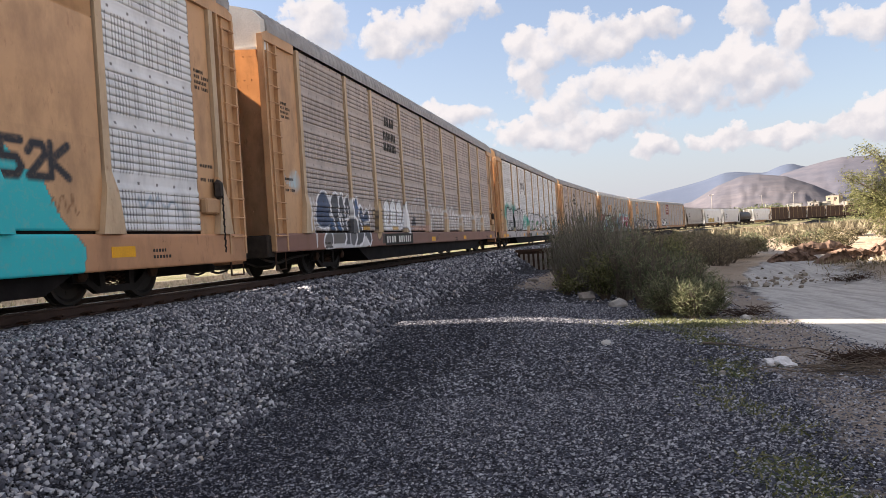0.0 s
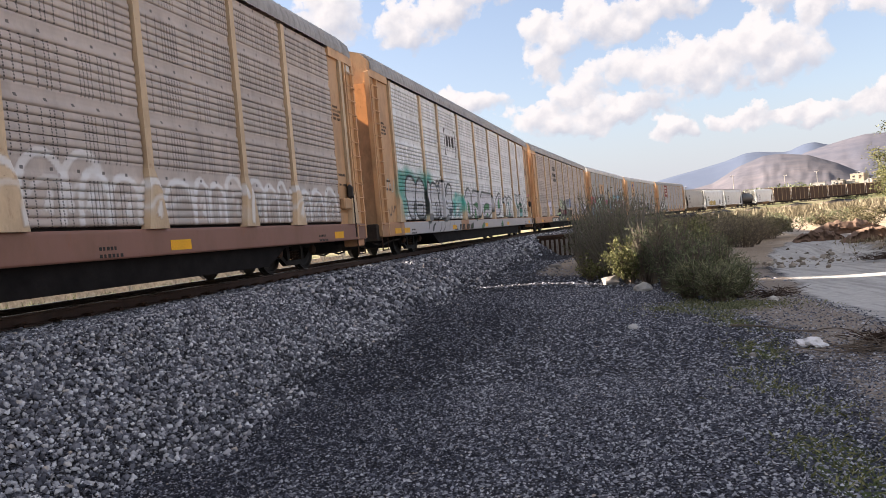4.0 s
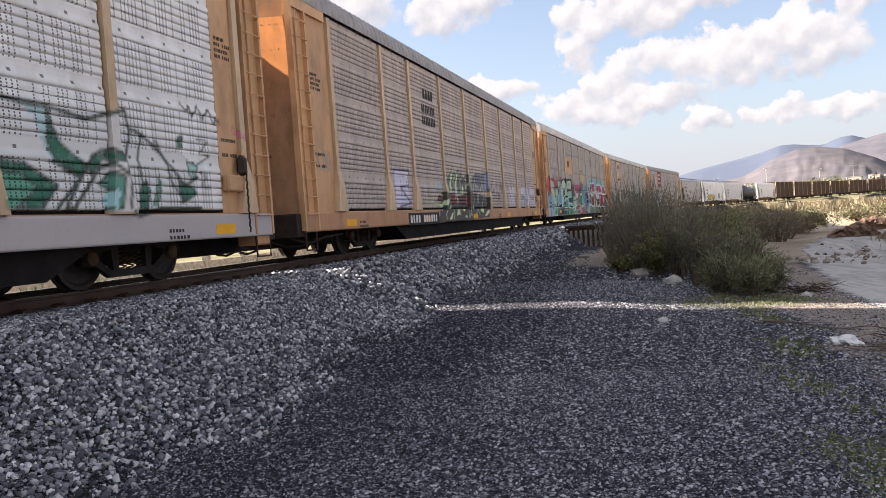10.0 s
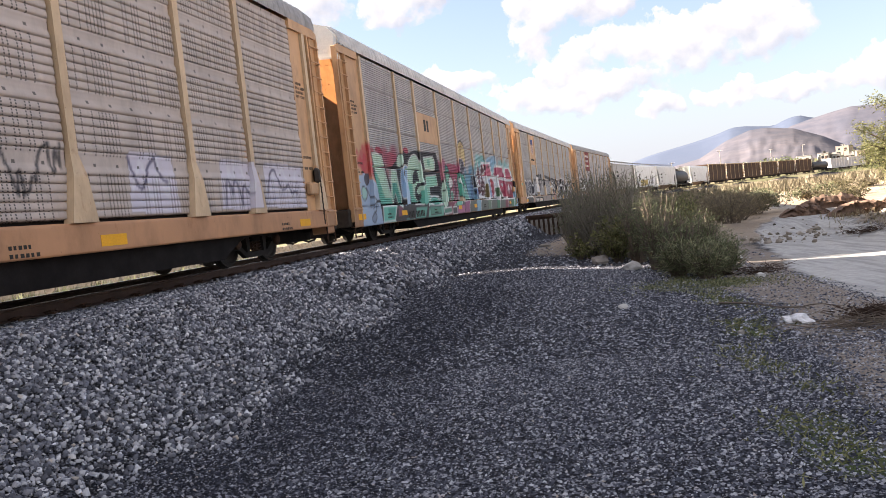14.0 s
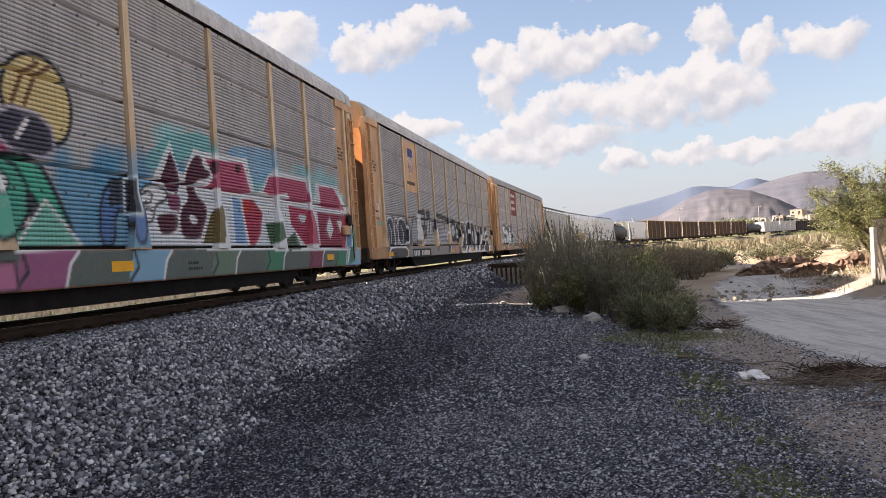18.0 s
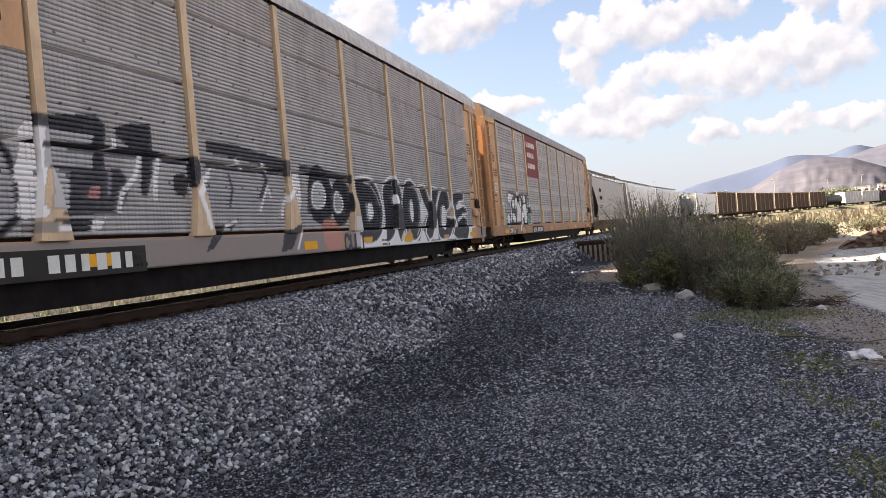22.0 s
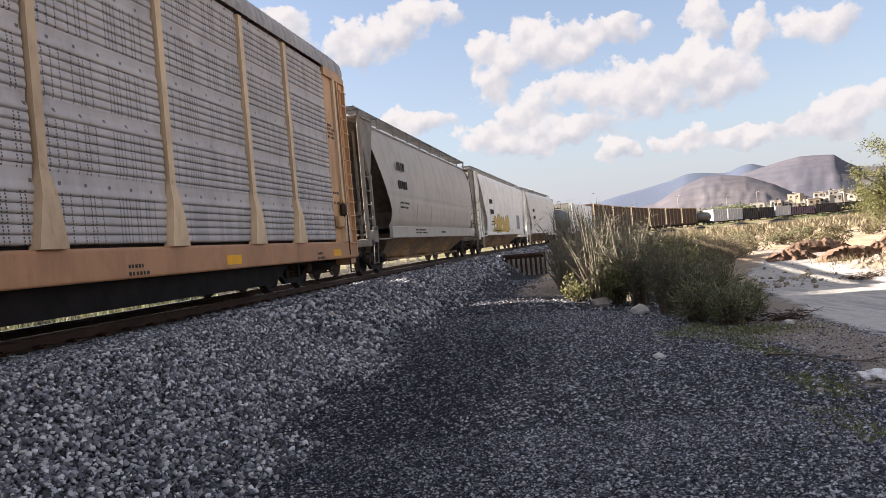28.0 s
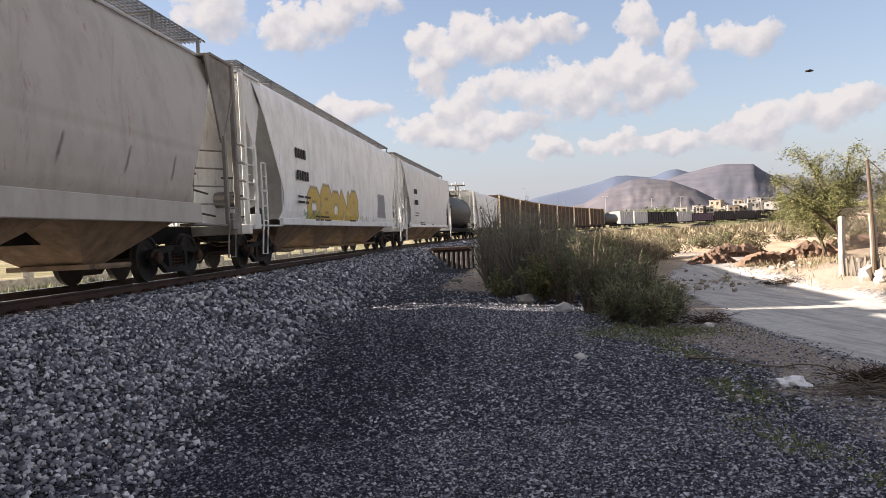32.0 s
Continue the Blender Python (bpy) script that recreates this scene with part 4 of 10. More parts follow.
    for m in (pose(-HEAD_OUT, 0, 0), pose(RACK_L - TAIL, 0, 0, 0, 0, 180)):
        part("end_beam", cached("end_beam", lambda: bm_mesh("end_beam", soft_box(0.22, 0.62, -1.46, 1.46, 0.50, 0.97, 0.02), GEAR_BROWN)), root, m)
        part("draft_sill", cached("draft_sill", lambda: bm_mesh("draft_sill", soft_box(0.15, 6.0, -0.70, 0.70, 0.30, 0.92, 0.03), BLACK)), root, m)
        part("brake_cylinder", cached("brake_cyl", lambda: bm_mesh("brake_cylinder", soft_box(6.4, 7.3, -1.2, -0.75, 0.30, 0.64, 0.1), BLACK)), root, m)
    # hand brake with its chain on the tail panel, and the block under its corner
    brake = part("hand_brake", cached("hand_brake", hand_brake_mesh), root, pose(25.95, 0, 0))
    part("gear_wheel", cached("gear_wheel", lambda: bm_mesh("gear_wheel", soft_box(0.40, 0.64, -1.64, -1.50, 1.62, 2.0, 0.07), GEAR_BROWN)), brake)
    part("chain", cached("brake_chain", chain_mesh), brake)
    part("corner_block", cached("corner_block", lambda: bm_mesh("corner_block", soft_box(RACK_L - TAIL - 0.95, RACK_L - TAIL - 0.45, -1.5, -1.1, 0.42, 0.72, 0.03), TAN_DEEP)), root)
    part("brake_pipe", cached("brake_pipe", pipe_mesh), root, pose(RACK_L - TAIL, 0, 0, 0, 0, 180))
    part("brake_pipe", cached("brake_pipe", pipe_mesh), root, pose(0, 0, 0))
    car_ends(root, RACK_L, 1.2)
    for x in (4.35, RACK_L - 4.35):
        truck(root, x, (-0.86, 0.86))
    marks(root, spec)
    return root


def marks(root, spec):
    """Tape and stencils on the near side."""
    y = -SIDE_Y - 0.046
    for u in spec.get("tape", (2.15, 7.6, 13.2, 18.8, 25.3)):
        part("reflective_tape", cached("tape", lambda: bm_mesh("reflective_tape", soft_box(0, 0.55, y - 0.004, y, 0.66, 0.82, 0), YELLOW)), root, pose(u, 0, 0))
    bm = bmesh.new()
    if "number" in spec:
        u, v, w, dark = spec["number"]
        if dark:
            b2 = bmesh.new()
            box(b2, u - 0.15, u + w + 0.15, y - 0.003, y, v - 0.07, v + 0.28)
            part("number_board", (b2, INK), root)
        bars(bm, u, v, w, 0.21, 11, y - 0.003, (4,), 0.004)
        small_print(root, "stencilled_number", bm, WHITE if dark else INK)
    bm = bmesh.new()
    for flip in (False, True):
        u = 0.95 if not flip else 25.99
        for k, (v, w) in enumerate(((3.9, 0.32), (3.8, 0.5), (3.7, 0.42), (3.6, 0.46), (2.2, 0.45), (1.95, 0.5))):
            bars(bm, u + 0.04, v, w, 0.06, 8, -SIDE_Y + 0.019, (3,) if k % 2 else (), 0.003)
    for u in (2.9, 8.2, 17.2, 24.4):
        bars(bm, u, 0.62, 0.5, 0.05, 6, y, (), 0.003)
        bars(bm, u, 0.72, 0.38, 0.05, 5, y, (), 0.003)
    small_print(root, "side_stencil", bm, INK)
    # warning on the end doors
    for k, line in enumerate(("CLOSE & LOCK", "DOORS BEFORE", "MOVING CAR")):
        tagged(part("door_lettering", lettering(line, 0.078), root, pose(-0.125, -0.45, 2.25 - 0.11 * k, 90, 0, -74)), "black stencilled warning", kind="stuff")
    if "plate" in spec:
        u, v, w, h, mat, rows = spec["plate"]
        bm = bmesh.new()
        box(bm, u, u + w, -SIDE_Y - 0.012, -SIDE_Y + 0.0, v, v + h)
        plate = part("herald_panel", (bm, mat), root)
        bm = bmesh.new()
        for (du, dv, dw, dh, cnt) in rows:
            bars(bm, u + du, v + dv, dw, dh, cnt, -SIDE_Y - 0.012, (), 0.005)
        small_print(plate, "herald_bar", bm, WHITE if mat is MAROON else INK)
    for shape in spec.get("shapes", ()):
        shape(root)


def lettering(text, size):
    def make():
        cu = bpy.data.curves.new("lettering", "FONT")
        cu.body, cu.size, cu.extrude = text, size, 0.002
        ob = bpy.data.objects.new("lettering", cu)
        me = bpy.data.meshes.new_from_object(ob)
        bpy.data.objects.remove(ob)
        me.materials.clear()
        me.materials.append(INK)
        return me
    return cached(("text", text, size), make)

# ---- what is sprayed on each carrier ----
NIGHT, SNOW, MINT = (0.02, 0.022, 0.03), (0.74, 0.74, 0.74), (0.16, 0.55, 0.42)
RED, PINK, WINE = (0.42, 0.03, 0.05), (0.62, 0.20, 0.30), (0.20, 0.02, 0.06)
LEAF = (0.03, 0.20, 0.11)


def spray_turquoise():
    s = Spray()
    s.area([(18.0, 0.4), (18.0, 2.6), (19.6, 2.6), (20.7, 2.35), (21.5, 2.2), (21.8, 1.9), (22.2, 1.7), (22.5, 1.2), (22.9, 0.8), (22.8, 0.4)], (0.01, 0.50, 0.56))
    s.area([(18.0, 2.2), (18.0, 3.3), (20.8, 3.1), (21.1, 2.6), (20.0, 2.5)], (0.05, 0.06, 0.16), 0.8)
    s.word("52K", 21.5, 1.74, 1.25, 0.46, 0.035, NIGHT, NIGHT, 0.025, seed=3)
    s.tag(22.3, 22.9, 1.2, 1.55, (0.25, 0.12, 0.05), 5, 0.012, 6)
    s.tag(24.2, 25.6, 1.3, 1.6, (0.3, 0.4, 0.5), 8, 0.02, 6)
    return s


def spray_blue_bubbles():
    s = Spray()
    deep, white = (0.055, 0.085, 0.16), (0.90, 0.91, 0.93)
    s.shape("2.5,1.15 2.6,1.75 3.0,2.12 3.45,1.95 3.6,1.5 3.4,1.1", deep, white, 0.03)
    s.shape("2.75,0.60 2.95,1.05 3.7,1.08 3.75,0.62", (0.14, 0.135, 0.13), white, 0.03)
    s.shape("3.48,1.90 3.67,1.99 3.88,2.06 4.07,2.01 4.14,1.90 4.26,2.06 4.38,2.04 4.49,1.87 4.64,1.99 4.78,2.02 4.91,1.91 5.04,1.95 5.16,1.90 5.28,2.01 5.45,2.01 5.56,1.92 5.58,1.72 5.75,1.80 5.87,1.67 5.96,1.51 6.21,1.70 6.37,1.65 6.43,1.46 6.41,1.17 6.40,0.83 6.17,0.61 6.01,0.80 5.73,0.78 5.52,0.65 5.04,0.64 3.33,0.71", (0.075, 0.08, 0.095), None, 0, 0)
    s.shape("3.42,1.41 3.64,1.38 3.71,1.22 3.83,1.07 3.38,1.08", (0.04, 0.10, 0.22), None, 0, 1)
    s.shape("3.86,1.29 4.09,1.32 4.25,1.10 4.31,1.03 3.99,1.04", (0.04, 0.12, 0.27), None, 0, 1)
    s.shape("4.90,1.69 5.15,1.78 5.16,1.51 5.00,1.44 4.87,1.47", (0.05, 0.10, 0.20), None, 0, 1)
    s.shape("5.20,1.78 5.39,1.98 5.53,1.87 5.56,1.60 5.37,1.52 5.22,1.55", (0.035, 0.10, 0.24), None, 0, 1)
    s.shape("5.62,1.68 5.85,1.57 6.31,1.50 6.37,1.25 5.90,1.25 5.69,1.41", (0.06, 0.10, 0.19), None, 0, 1)
    s.shape("3.37,1.04 4.24,1.01 4.30,0.84 4.15,0.70 3.42,0.72", (0.14, 0.135, 0.13), None, 0, 1)
    s.shape("4.70,1.04 5.09,0.99 5.10,0.80 4.94,0.66 4.68,0.69", (0.12, 0.13, 0.145), None, 0, 1)
    s.area([(3.33, 0.72), (3.78, 0.72), (4.37, 0.71), (5.04, 0.66), (5.58, 0.66), (6.08, 0.80), (6.18, 0.67), (5.70, 0.52), (3.32, 0.62)], (0.66, 0.67, 0.69), 0.95)
    s.shape("5.76,0.92 5.97,0.89 6.12,0.64 5.63,0.61", (0.70, 0.70, 0.71), None, 0, 1)
    s.area([(5.87, 1.20), (6.39, 1.21), (6.40, 1.08), (5.85, 1.08)], (0.62, 0.36, 0.07), 1.0)
    s.line([(3.49, 1.96), (3.54, 1.81), (3.50, 1.57), (3.59, 1.46)], 0.035, white)
    s.line([(3.52, 1.51), (3.55, 1.86), (3.67, 1.99), (3.88, 2.06), (4.06, 2.01), (4.13, 1.89), (4.09, 1.71), (4.03, 1.49), (4.08, 1.34), (4.21, 1.16), (4.34, 0.99), (4.36, 0.84), (4.23, 0.71)], 0.038, white)
    s.line([(3.42, 1.46), (3.58, 1.44), (3.69, 1.38), (3.70, 1.27), (3.77, 1.13), (3.84, 1.05)], 0.035, white)
    s.line([(4.16, 1.95), (4.26, 2.06), (4.38, 2.04), (4.46, 1.91), (4.50, 1.73), (4.48, 1.48)], 0.038, white)
    s.line([(4.11, 1.34), (4.19, 1.53), (4.27, 1.38), (4.32, 1.24)], 0.035, white)
    s.line([(4.50, 1.77), (4.62, 1.97), (4.76, 2.02), (4.88, 1.95), (4.91, 1.75), (4.89, 1.44)], 0.038, white)
    s.line([(4.69, 1.70), (4.76, 1.63), (4.72, 1.50), (4.60, 1.38), (4.46, 1.36)], 0.024, white)
    s.line([(4.90, 1.41), (4.92, 1.84), (5.04, 1.96), (5.15, 1.90)], 0.035, white)
    s.line([(4.61, 1.08), (4.54, 1.27), (4.70, 1.40), (4.90, 1.46), (5.09, 1.36), (5.17, 1.12), (5.17, 0.84), (5.00, 0.66)], 0.038, white)
    s.line([(5.19, 1.55), (5.25, 1.89), (5.38, 2.01), (5.51, 1.98), (5.57, 1.80), (5.59, 1.66), (5.52, 1.48)], 0.038, white)
    s.line([(5.12, 1.31), (5.24, 1.46), (5.39, 1.50), (5.58, 1.41), (5.75, 1.19), (5.78, 0.95), (5.59, 0.70), (5.35, 0.64)], 0.038, white)
    s.line([(5.58, 1.70), (5.75, 1.80), (5.85, 1.71), (5.92, 1.51), (6.16, 1.69), (6.36, 1.65), (6.42, 1.42), (6.36, 1.32), (5.95, 1.28)], 0.038, white)
    s.line([(6.28, 1.04), (6.38, 0.79), (6.20, 0.61), (6.01, 0.78)], 0.035, white)
    s.line([(3.37, 1.02), (3.43, 0.89), (3.42, 0.74)], 0.026, white)
    s.line([(4.64, 0.97), (4.65, 0.70)], 0.024, white)
    s.line([(6.44, 1.50), (6.33, 1.62), (6.60, 1.85), (6.71, 1.72), (6.48, 1.59)], 0.014, white)
    s.shape("5.42,1.67 5.46,1.69 5.48,1.65 5.43,1.64", white, None)
    s.shape("7.01,1.67 7.07,1.87 7.34,2.06 7.61,2.03 7.68,1.79 7.68,1.51 7.51,1.16 7.26,0.84 7.01,0.76 6.89,0.90 6.87,1.25", (0.55, 0.39, 0.20), NIGHT, 0.016, 2)
    s.shape("6.69,1.51 6.73,1.64 6.90,1.70 7.00,1.60 6.91,1.42 6.77,1.40", (0.42, 0.33, 0.22), NIGHT, 0.012, 1)
    s.line([(7.27, 1.29), (7.38, 1.25), (7.27, 1.11), (7.35, 1.02)], 0.012, NIGHT)
    s.shape("7.70,1.17 7.79,1.79 7.99,2.03 8.30,2.02 8.44,1.82 8.28,1.44 8.12,1.19", white, NIGHT, 0.016, 1)
    s.shape("8.34,1.09 8.42,1.72 8.61,2.06 8.93,2.10 9.09,1.84 8.91,1.08", white, NIGHT, 0.016, 1)
    s.shape("9.05,1.10 9.11,1.84 9.30,2.09 9.58,2.09 9.76,1.80 9.56,1.33 9.31,1.10", white, NIGHT, 0.016, 1)
    s.shape("9.84,1.68 9.92,1.98 10.24,2.13 10.50,1.96 10.40,1.67 10.57,1.33 10.57,0.99 10.29,0.66 10.17,0.97 9.85,1.18 9.49,1.05 9.46,1.24 9.69,1.46", white, NIGHT, 0.016, 1)
    s.area([(7.73, 1.27), (9.53, 1.29), (9.49, 1.04), (7.70, 1.05)], white, 0.9)
    s.area([(8.58, 1.20), (9.23, 1.20), (9.21, 1.08), (8.56, 1.07)], (0.62, 0.38, 0.10), 0.9)
    s.line([(8.21, 1.83), (8.06, 1.63), (8.14, 1.54), (7.98, 1.44)], 0.014, NIGHT)
    s.shape("10.84,1.47 11.34,1.60 11.41,1.30 11.11,1.10 10.78,1.18", (0.05, 0.05, 0.06), None)
    s.area([(10.88, 1.22), (13.16, 1.26), (13.09, 1.00), (10.84, 1.01)], (0.62, 0.42, 0.35), 0.85)
    s.line([(10.81, 1.36), (10.95, 1.91), (11.33, 2.17), (11.89, 2.26), (12.19, 2.11), (12.34, 1.74), (12.41, 1.36)], 0.05, (0.55, 0.54, 0.54), 0.05, 0.8)
    s.line([(11.29, 1.36), (11.49, 1.90), (11.92, 2.16)], 0.03, (0.62, 0.61, 0.61), 0.05, 0.8)
    s.line([(12.49, 2.13), (12.72, 1.82), (13.27, 1.77)], 0.035, (0.66, 0.65, 0.65), 0.05, 0.8)
    s.area([(7.41, 0.96), (10.24, 1.00), (10.17, 0.64), (7.36, 0.67)], (0.035, 0.03, 0.03), 0.95)
    s.arches(13.0, 16.8, 1.12, 2.1, (0.70, 0.69, 0.69), 0.06, 6)
    s.cloud(17.0, 25.6, 1.1, 1.9, (0.62, 0.62, 0.62), 22, 7, 0.3)
    s.arches(17.0, 25.6, 1.1, 1.95, (0.72, 0.72, 0.73), 0.055, 16)
    s.blob(1.5, 2.2, 0.35, 0.3, (0.45, 0.6, 0.66), 0.6, 0.7)
    s.tag(0.9, 1.7, 2.05, 2.45, (0.45, 0.62, 0.70), 19, 0.02, 6)
    s.tag(2.0, 2.5, 0.6, 2.0, SNOW, 9, 0.025, 8)
    s.tag(13.2, 14.6, 0.62, 0.9, (0.12, 0.04, 0.03), 10, 0.018, 8)
    return s


def spray_silver():
    s = Spray()
    grey, line = (0.55, 0.56, 0.59), (0.025, 0.035, 0.035)
    s.cloud(2.2, 5.6, 1.2, 2.75, (0.06, 0.33, 0.27), 26, 3, 0.6)
    s.cloud(8.4, 10.2, 1.1, 2.1, (0.05, 0.42, 0.36), 12, 4, 0.65)
    s.area([(2.2, 0.5), (9.3, 0.5), (9.3, 1.0), (2.2, 1.0)], (0.46, 0.46, 0.49), 0.92)
    s.area([(10.5, 0.5), (28.0, 0.5), (28.0, 1.0), (10.5, 1.0)], (0.42, 0.42, 0.45), 0.9)
    for form in ("2.75,2.05 2.85,2.35 3.2,2.5 3.65,2.42 3.95,2.15 3.75,1.7 3.4,1.42 3.6,1.05 3.05,1.1 2.85,1.5", "3.7,1.1 3.75,1.75 3.9,2.3 4.4,2.48 4.85,2.2 4.8,1.6 4.75,1.08"):
        s.shape(form, grey, line, 0.05)
    s.shape("3.4,1.5 3.75,1.75 3.65,1.25", line)
    s.line([(3.9, 1.55), (4.5, 1.55), (4.45, 1.2), (3.9, 1.2)], 0.035, line)
    s.line([(2.95, 2.25), (3.2, 2.38), (3.6, 2.28)], 0.022, SNOW)
    s.shape("5.00,2.36 5.22,2.38 5.43,2.35 5.56,2.22 5.57,1.89 5.56,1.61 5.38,1.53 5.34,1.26 5.23,0.99 4.78,0.93", grey, line, 0.05, 1)
    s.shape("5.56,2.22 5.71,2.33 5.97,2.37 6.27,2.28 6.46,2.04 6.55,1.73 6.53,1.35 6.46,1.07 5.32,1.08 5.38,1.40 5.56,1.59", grey, line, 0.05, 1)
    s.shape("6.23,2.29 6.31,2.41 6.51,2.45 6.62,2.38 6.58,2.25", grey, line, 0.05, 1)
    s.shape("6.65,2.42 6.82,2.47 7.06,2.47 7.38,2.39 7.50,2.21 7.48,1.78 7.35,1.07 6.49,1.07", grey, line, 0.05, 1)
    s.shape("7.54,2.11 7.73,2.33 7.98,2.42 8.27,2.33 8.39,2.11 8.35,1.64 8.38,1.42 8.02,1.18 7.89,1.04 7.39,1.05", grey, line, 0.05, 1)
    s.line([(5.12, 2.30), (5.34, 2.29), (5.48, 2.20)], 0.022, SNOW)
    s.line([(5.70, 2.25), (5.98, 2.30), (6.21, 2.19), (6.38, 1.97)], 0.022, SNOW)
    s.line([(6.37, 2.34), (6.52, 2.36)], 0.018, SNOW)
    s.line([(6.83, 2.37), (7.12, 2.37), (7.36, 2.25)], 0.022, SNOW)
    s.line([(7.77, 2.23), (7.98, 2.32), (8.18, 2.25)], 0.022, SNOW)
    s.shape("4.98,1.53 5.05,1.59 5.11,1.52 5.06,1.40 4.97,1.36", line, SNOW, 0.014, 1)
    s.area([(4.82, 1.27), (5.31, 1.26), (5.24, 1.00), (4.79, 1.01)], (0.10, 0.10, 0.11), 0.9)
    s.line([(5.97, 1.58), (6.12, 1.66), (6.28, 1.56), (6.29, 1.31), (6.10, 1.01)], 0.028, line)
    s.line([(6.12, 1.54), (6.01, 1.27), (5.92, 1.08), (6.01, 0.97), (6.17, 1.14), (6.10, 1.35)], 0.022, line)
    s.line([(5.81, 1.33), (6.12, 1.20), (6.48, 1.37)], 0.018, line)
    s.line([(5.36, 1.30), (5.49, 1.37), (5.68, 1.09)], 0.028, line)
    s.area([(7.08, 1.74), (7.29, 1.74), (7.27, 1.60), (7.06, 1.59)], line, 1.0)
    s.line([(7.02, 1.46), (7.41, 1.39)], 0.03, line)
    s.shape("7.73,1.42 8.24,1.46 8.11,1.22 7.95,1.11", (0.06, 0.07, 0.10), line, 0.016, 1)
    s.line([(8.37, 1.48), (8.43, 1.67), (8.58, 1.62), (8.61, 1.16)], 0.03, line)
    s.shape("6.77,0.96 6.86,1.09 7.21,1.22 7.41,1.13 7.31,0.96", (0.16, 0.17, 0.18), line, 0.02, 1)
    s.shape("5.17,0.63 5.31,0.86 5.63,0.94 5.71,0.90 5.45,0.80 5.39,0.66", line, None, 0, 1)
    s.line([(4.79, 0.98), (4.86, 0.83), (4.76, 0.73)], 0.026, line)
    s.line([(6.44, 0.95), (6.34, 0.73), (6.04, 0.59)], 0.02, line)
    s.line([(6.83, 0.94), (6.84, 0.75), (6.46, 0.57)], 0.022, line)
    s.line([(7.57, 0.93), (7.44, 0.67)], 0.018, line)
    s.line([(8.12, 0.91), (8.21, 0.70)], 0.018, line)
    s.line([(8.65, 1.21), (8.91, 1.28), (8.97, 1.13), (9.19, 1.35), (9.37, 1.16), (9.79, 1.39)], 0.016, NIGHT)
    s.line([(8.59, 1.86), (8.72, 2.10), (8.82, 1.87), (8.67, 1.58)], 0.018, (0.10, 0.42, 0.30))
    leaf, rim = (0.05, 0.22, 0.08), (0.04, 0.06, 0.05)
    for form in ("10.25,1.1 10.3,1.8 10.7,2.25 11.2,2.35 11.55,2.05 11.45,1.65 11.7,1.1", "11.5,1.1 11.6,1.7 11.75,2.28 12.5,2.25 13.15,2.2 13.0,1.1", "13.05,1.1 13.3,2.25 14.6,2.2 15.9,2.2 15.5,1.1", "16.3,1.15 16.5,1.9 17.2,2.2 17.8,2.35 17.9,1.6 17.4,1.2"):
        s.shape(form, (0.60, 0.60, 0.66), rim, 0.045, 1, 0.9)
    for form in ("10.75,1.3 10.8,1.8 11.0,1.75 11.1,1.55 11.2,1.2", "11.7,1.62 12.7,1.8 12.6,1.4 12.2,1.6", "11.95,0.95 11.9,1.35 12.1,1.5 12.3,1.3 12.2,0.95", "13.7,1.2 13.9,1.7 15.1,1.75 14.9,1.4 14.3,1.5", "14.2,1.1 14.5,1.35 14.7,1.1", "16.8,1.5 17.6,2.2 17.6,1.5", "10.6,0.62 11.4,0.92 11.2,0.65", "12.7,0.6 13.5,0.92 13.4,0.62", "17.2,0.6 17.6,0.95 17.9,0.62"):
        s.shape(form, leaf, rim, 0.02, 1)
    s.shards(18.3, 20.6, 1.1, 2.35, (0.60, 0.63, 0.64), (0.03, 0.05, 0.05), (0.06, 0.24, 0.19), 2, 9)
    green = (0.025, 0.14, 0.09)
    s.area([(21.68, 2.33), (22.32, 2.30), (22.97, 2.29), (23.74, 2.43), (23.98, 2.16), (24.54, 1.90), (24.81, 1.97), (25.29, 1.72), (24.93, 1.35), (25.31, 1.10), (23.73, 1.03), (21.54, 1.05)], (0.62, 0.64, 0.66), 0.9)
    s.shape("21.90,2.35 22.32,2.30 22.38,2.07 22.48,1.88 22.73,1.72 22.92,1.63 22.79,1.48 22.37,1.65 22.23,1.88 22.12,2.17", (0.40, 0.56, 0.60), None, 0, 0)
    s.shape("22.34,2.29 22.40,2.09 22.50,1.91 22.74,1.74 22.92,1.63 22.81,1.49 22.41,1.66 22.32,1.89", green, rim, 0.02, 0)
    s.shape("21.60,1.63 21.93,1.61 22.23,1.45 22.41,1.36 22.15,1.08 21.76,1.08 22.09,1.32 21.88,1.47 21.59,1.49", green, rim, 0.022, 0)
    s.shape("21.59,1.49 21.88,1.45 22.06,1.32 21.75,1.08 21.55,1.08", (0.10, 0.34, 0.24), None, 0, 0)
    s.shape("22.78,1.44 23.05,1.76 23.36,1.87 23.63,1.80 23.56,1.54 23.34,1.67 23.13,1.61 22.96,1.41 22.65,1.08 22.52,1.08", (0.70, 0.72, 0.73), rim, 0.03, 0)
    s.shape("22.92,1.63 23.21,1.85 23.59,1.80 23.55,1.72 23.20,1.73 22.98,1.51", green, rim, 0.02, 0)
    s.shape("23.11,1.40 23.32,1.56 23.49,1.50 23.40,1.08 23.18,1.06 23.30,1.31", (0.10, 0.30, 0.24), rim, 0.022, 0)
    s.shape("23.11,1.19 23.30,1.33 23.38,1.28 23.27,1.05", (0.36, 0.62, 0.66), None, 0, 0)
    s.shape("23.91,1.36 24.04,1.48 24.11,1.33 24.03,1.06 23.87,1.08", green, rim, 0.018, 0)
    s.shape("24.78,1.51 25.17,1.40 25.21,1.30 24.84,1.16", green, rim, 0.018, 0)
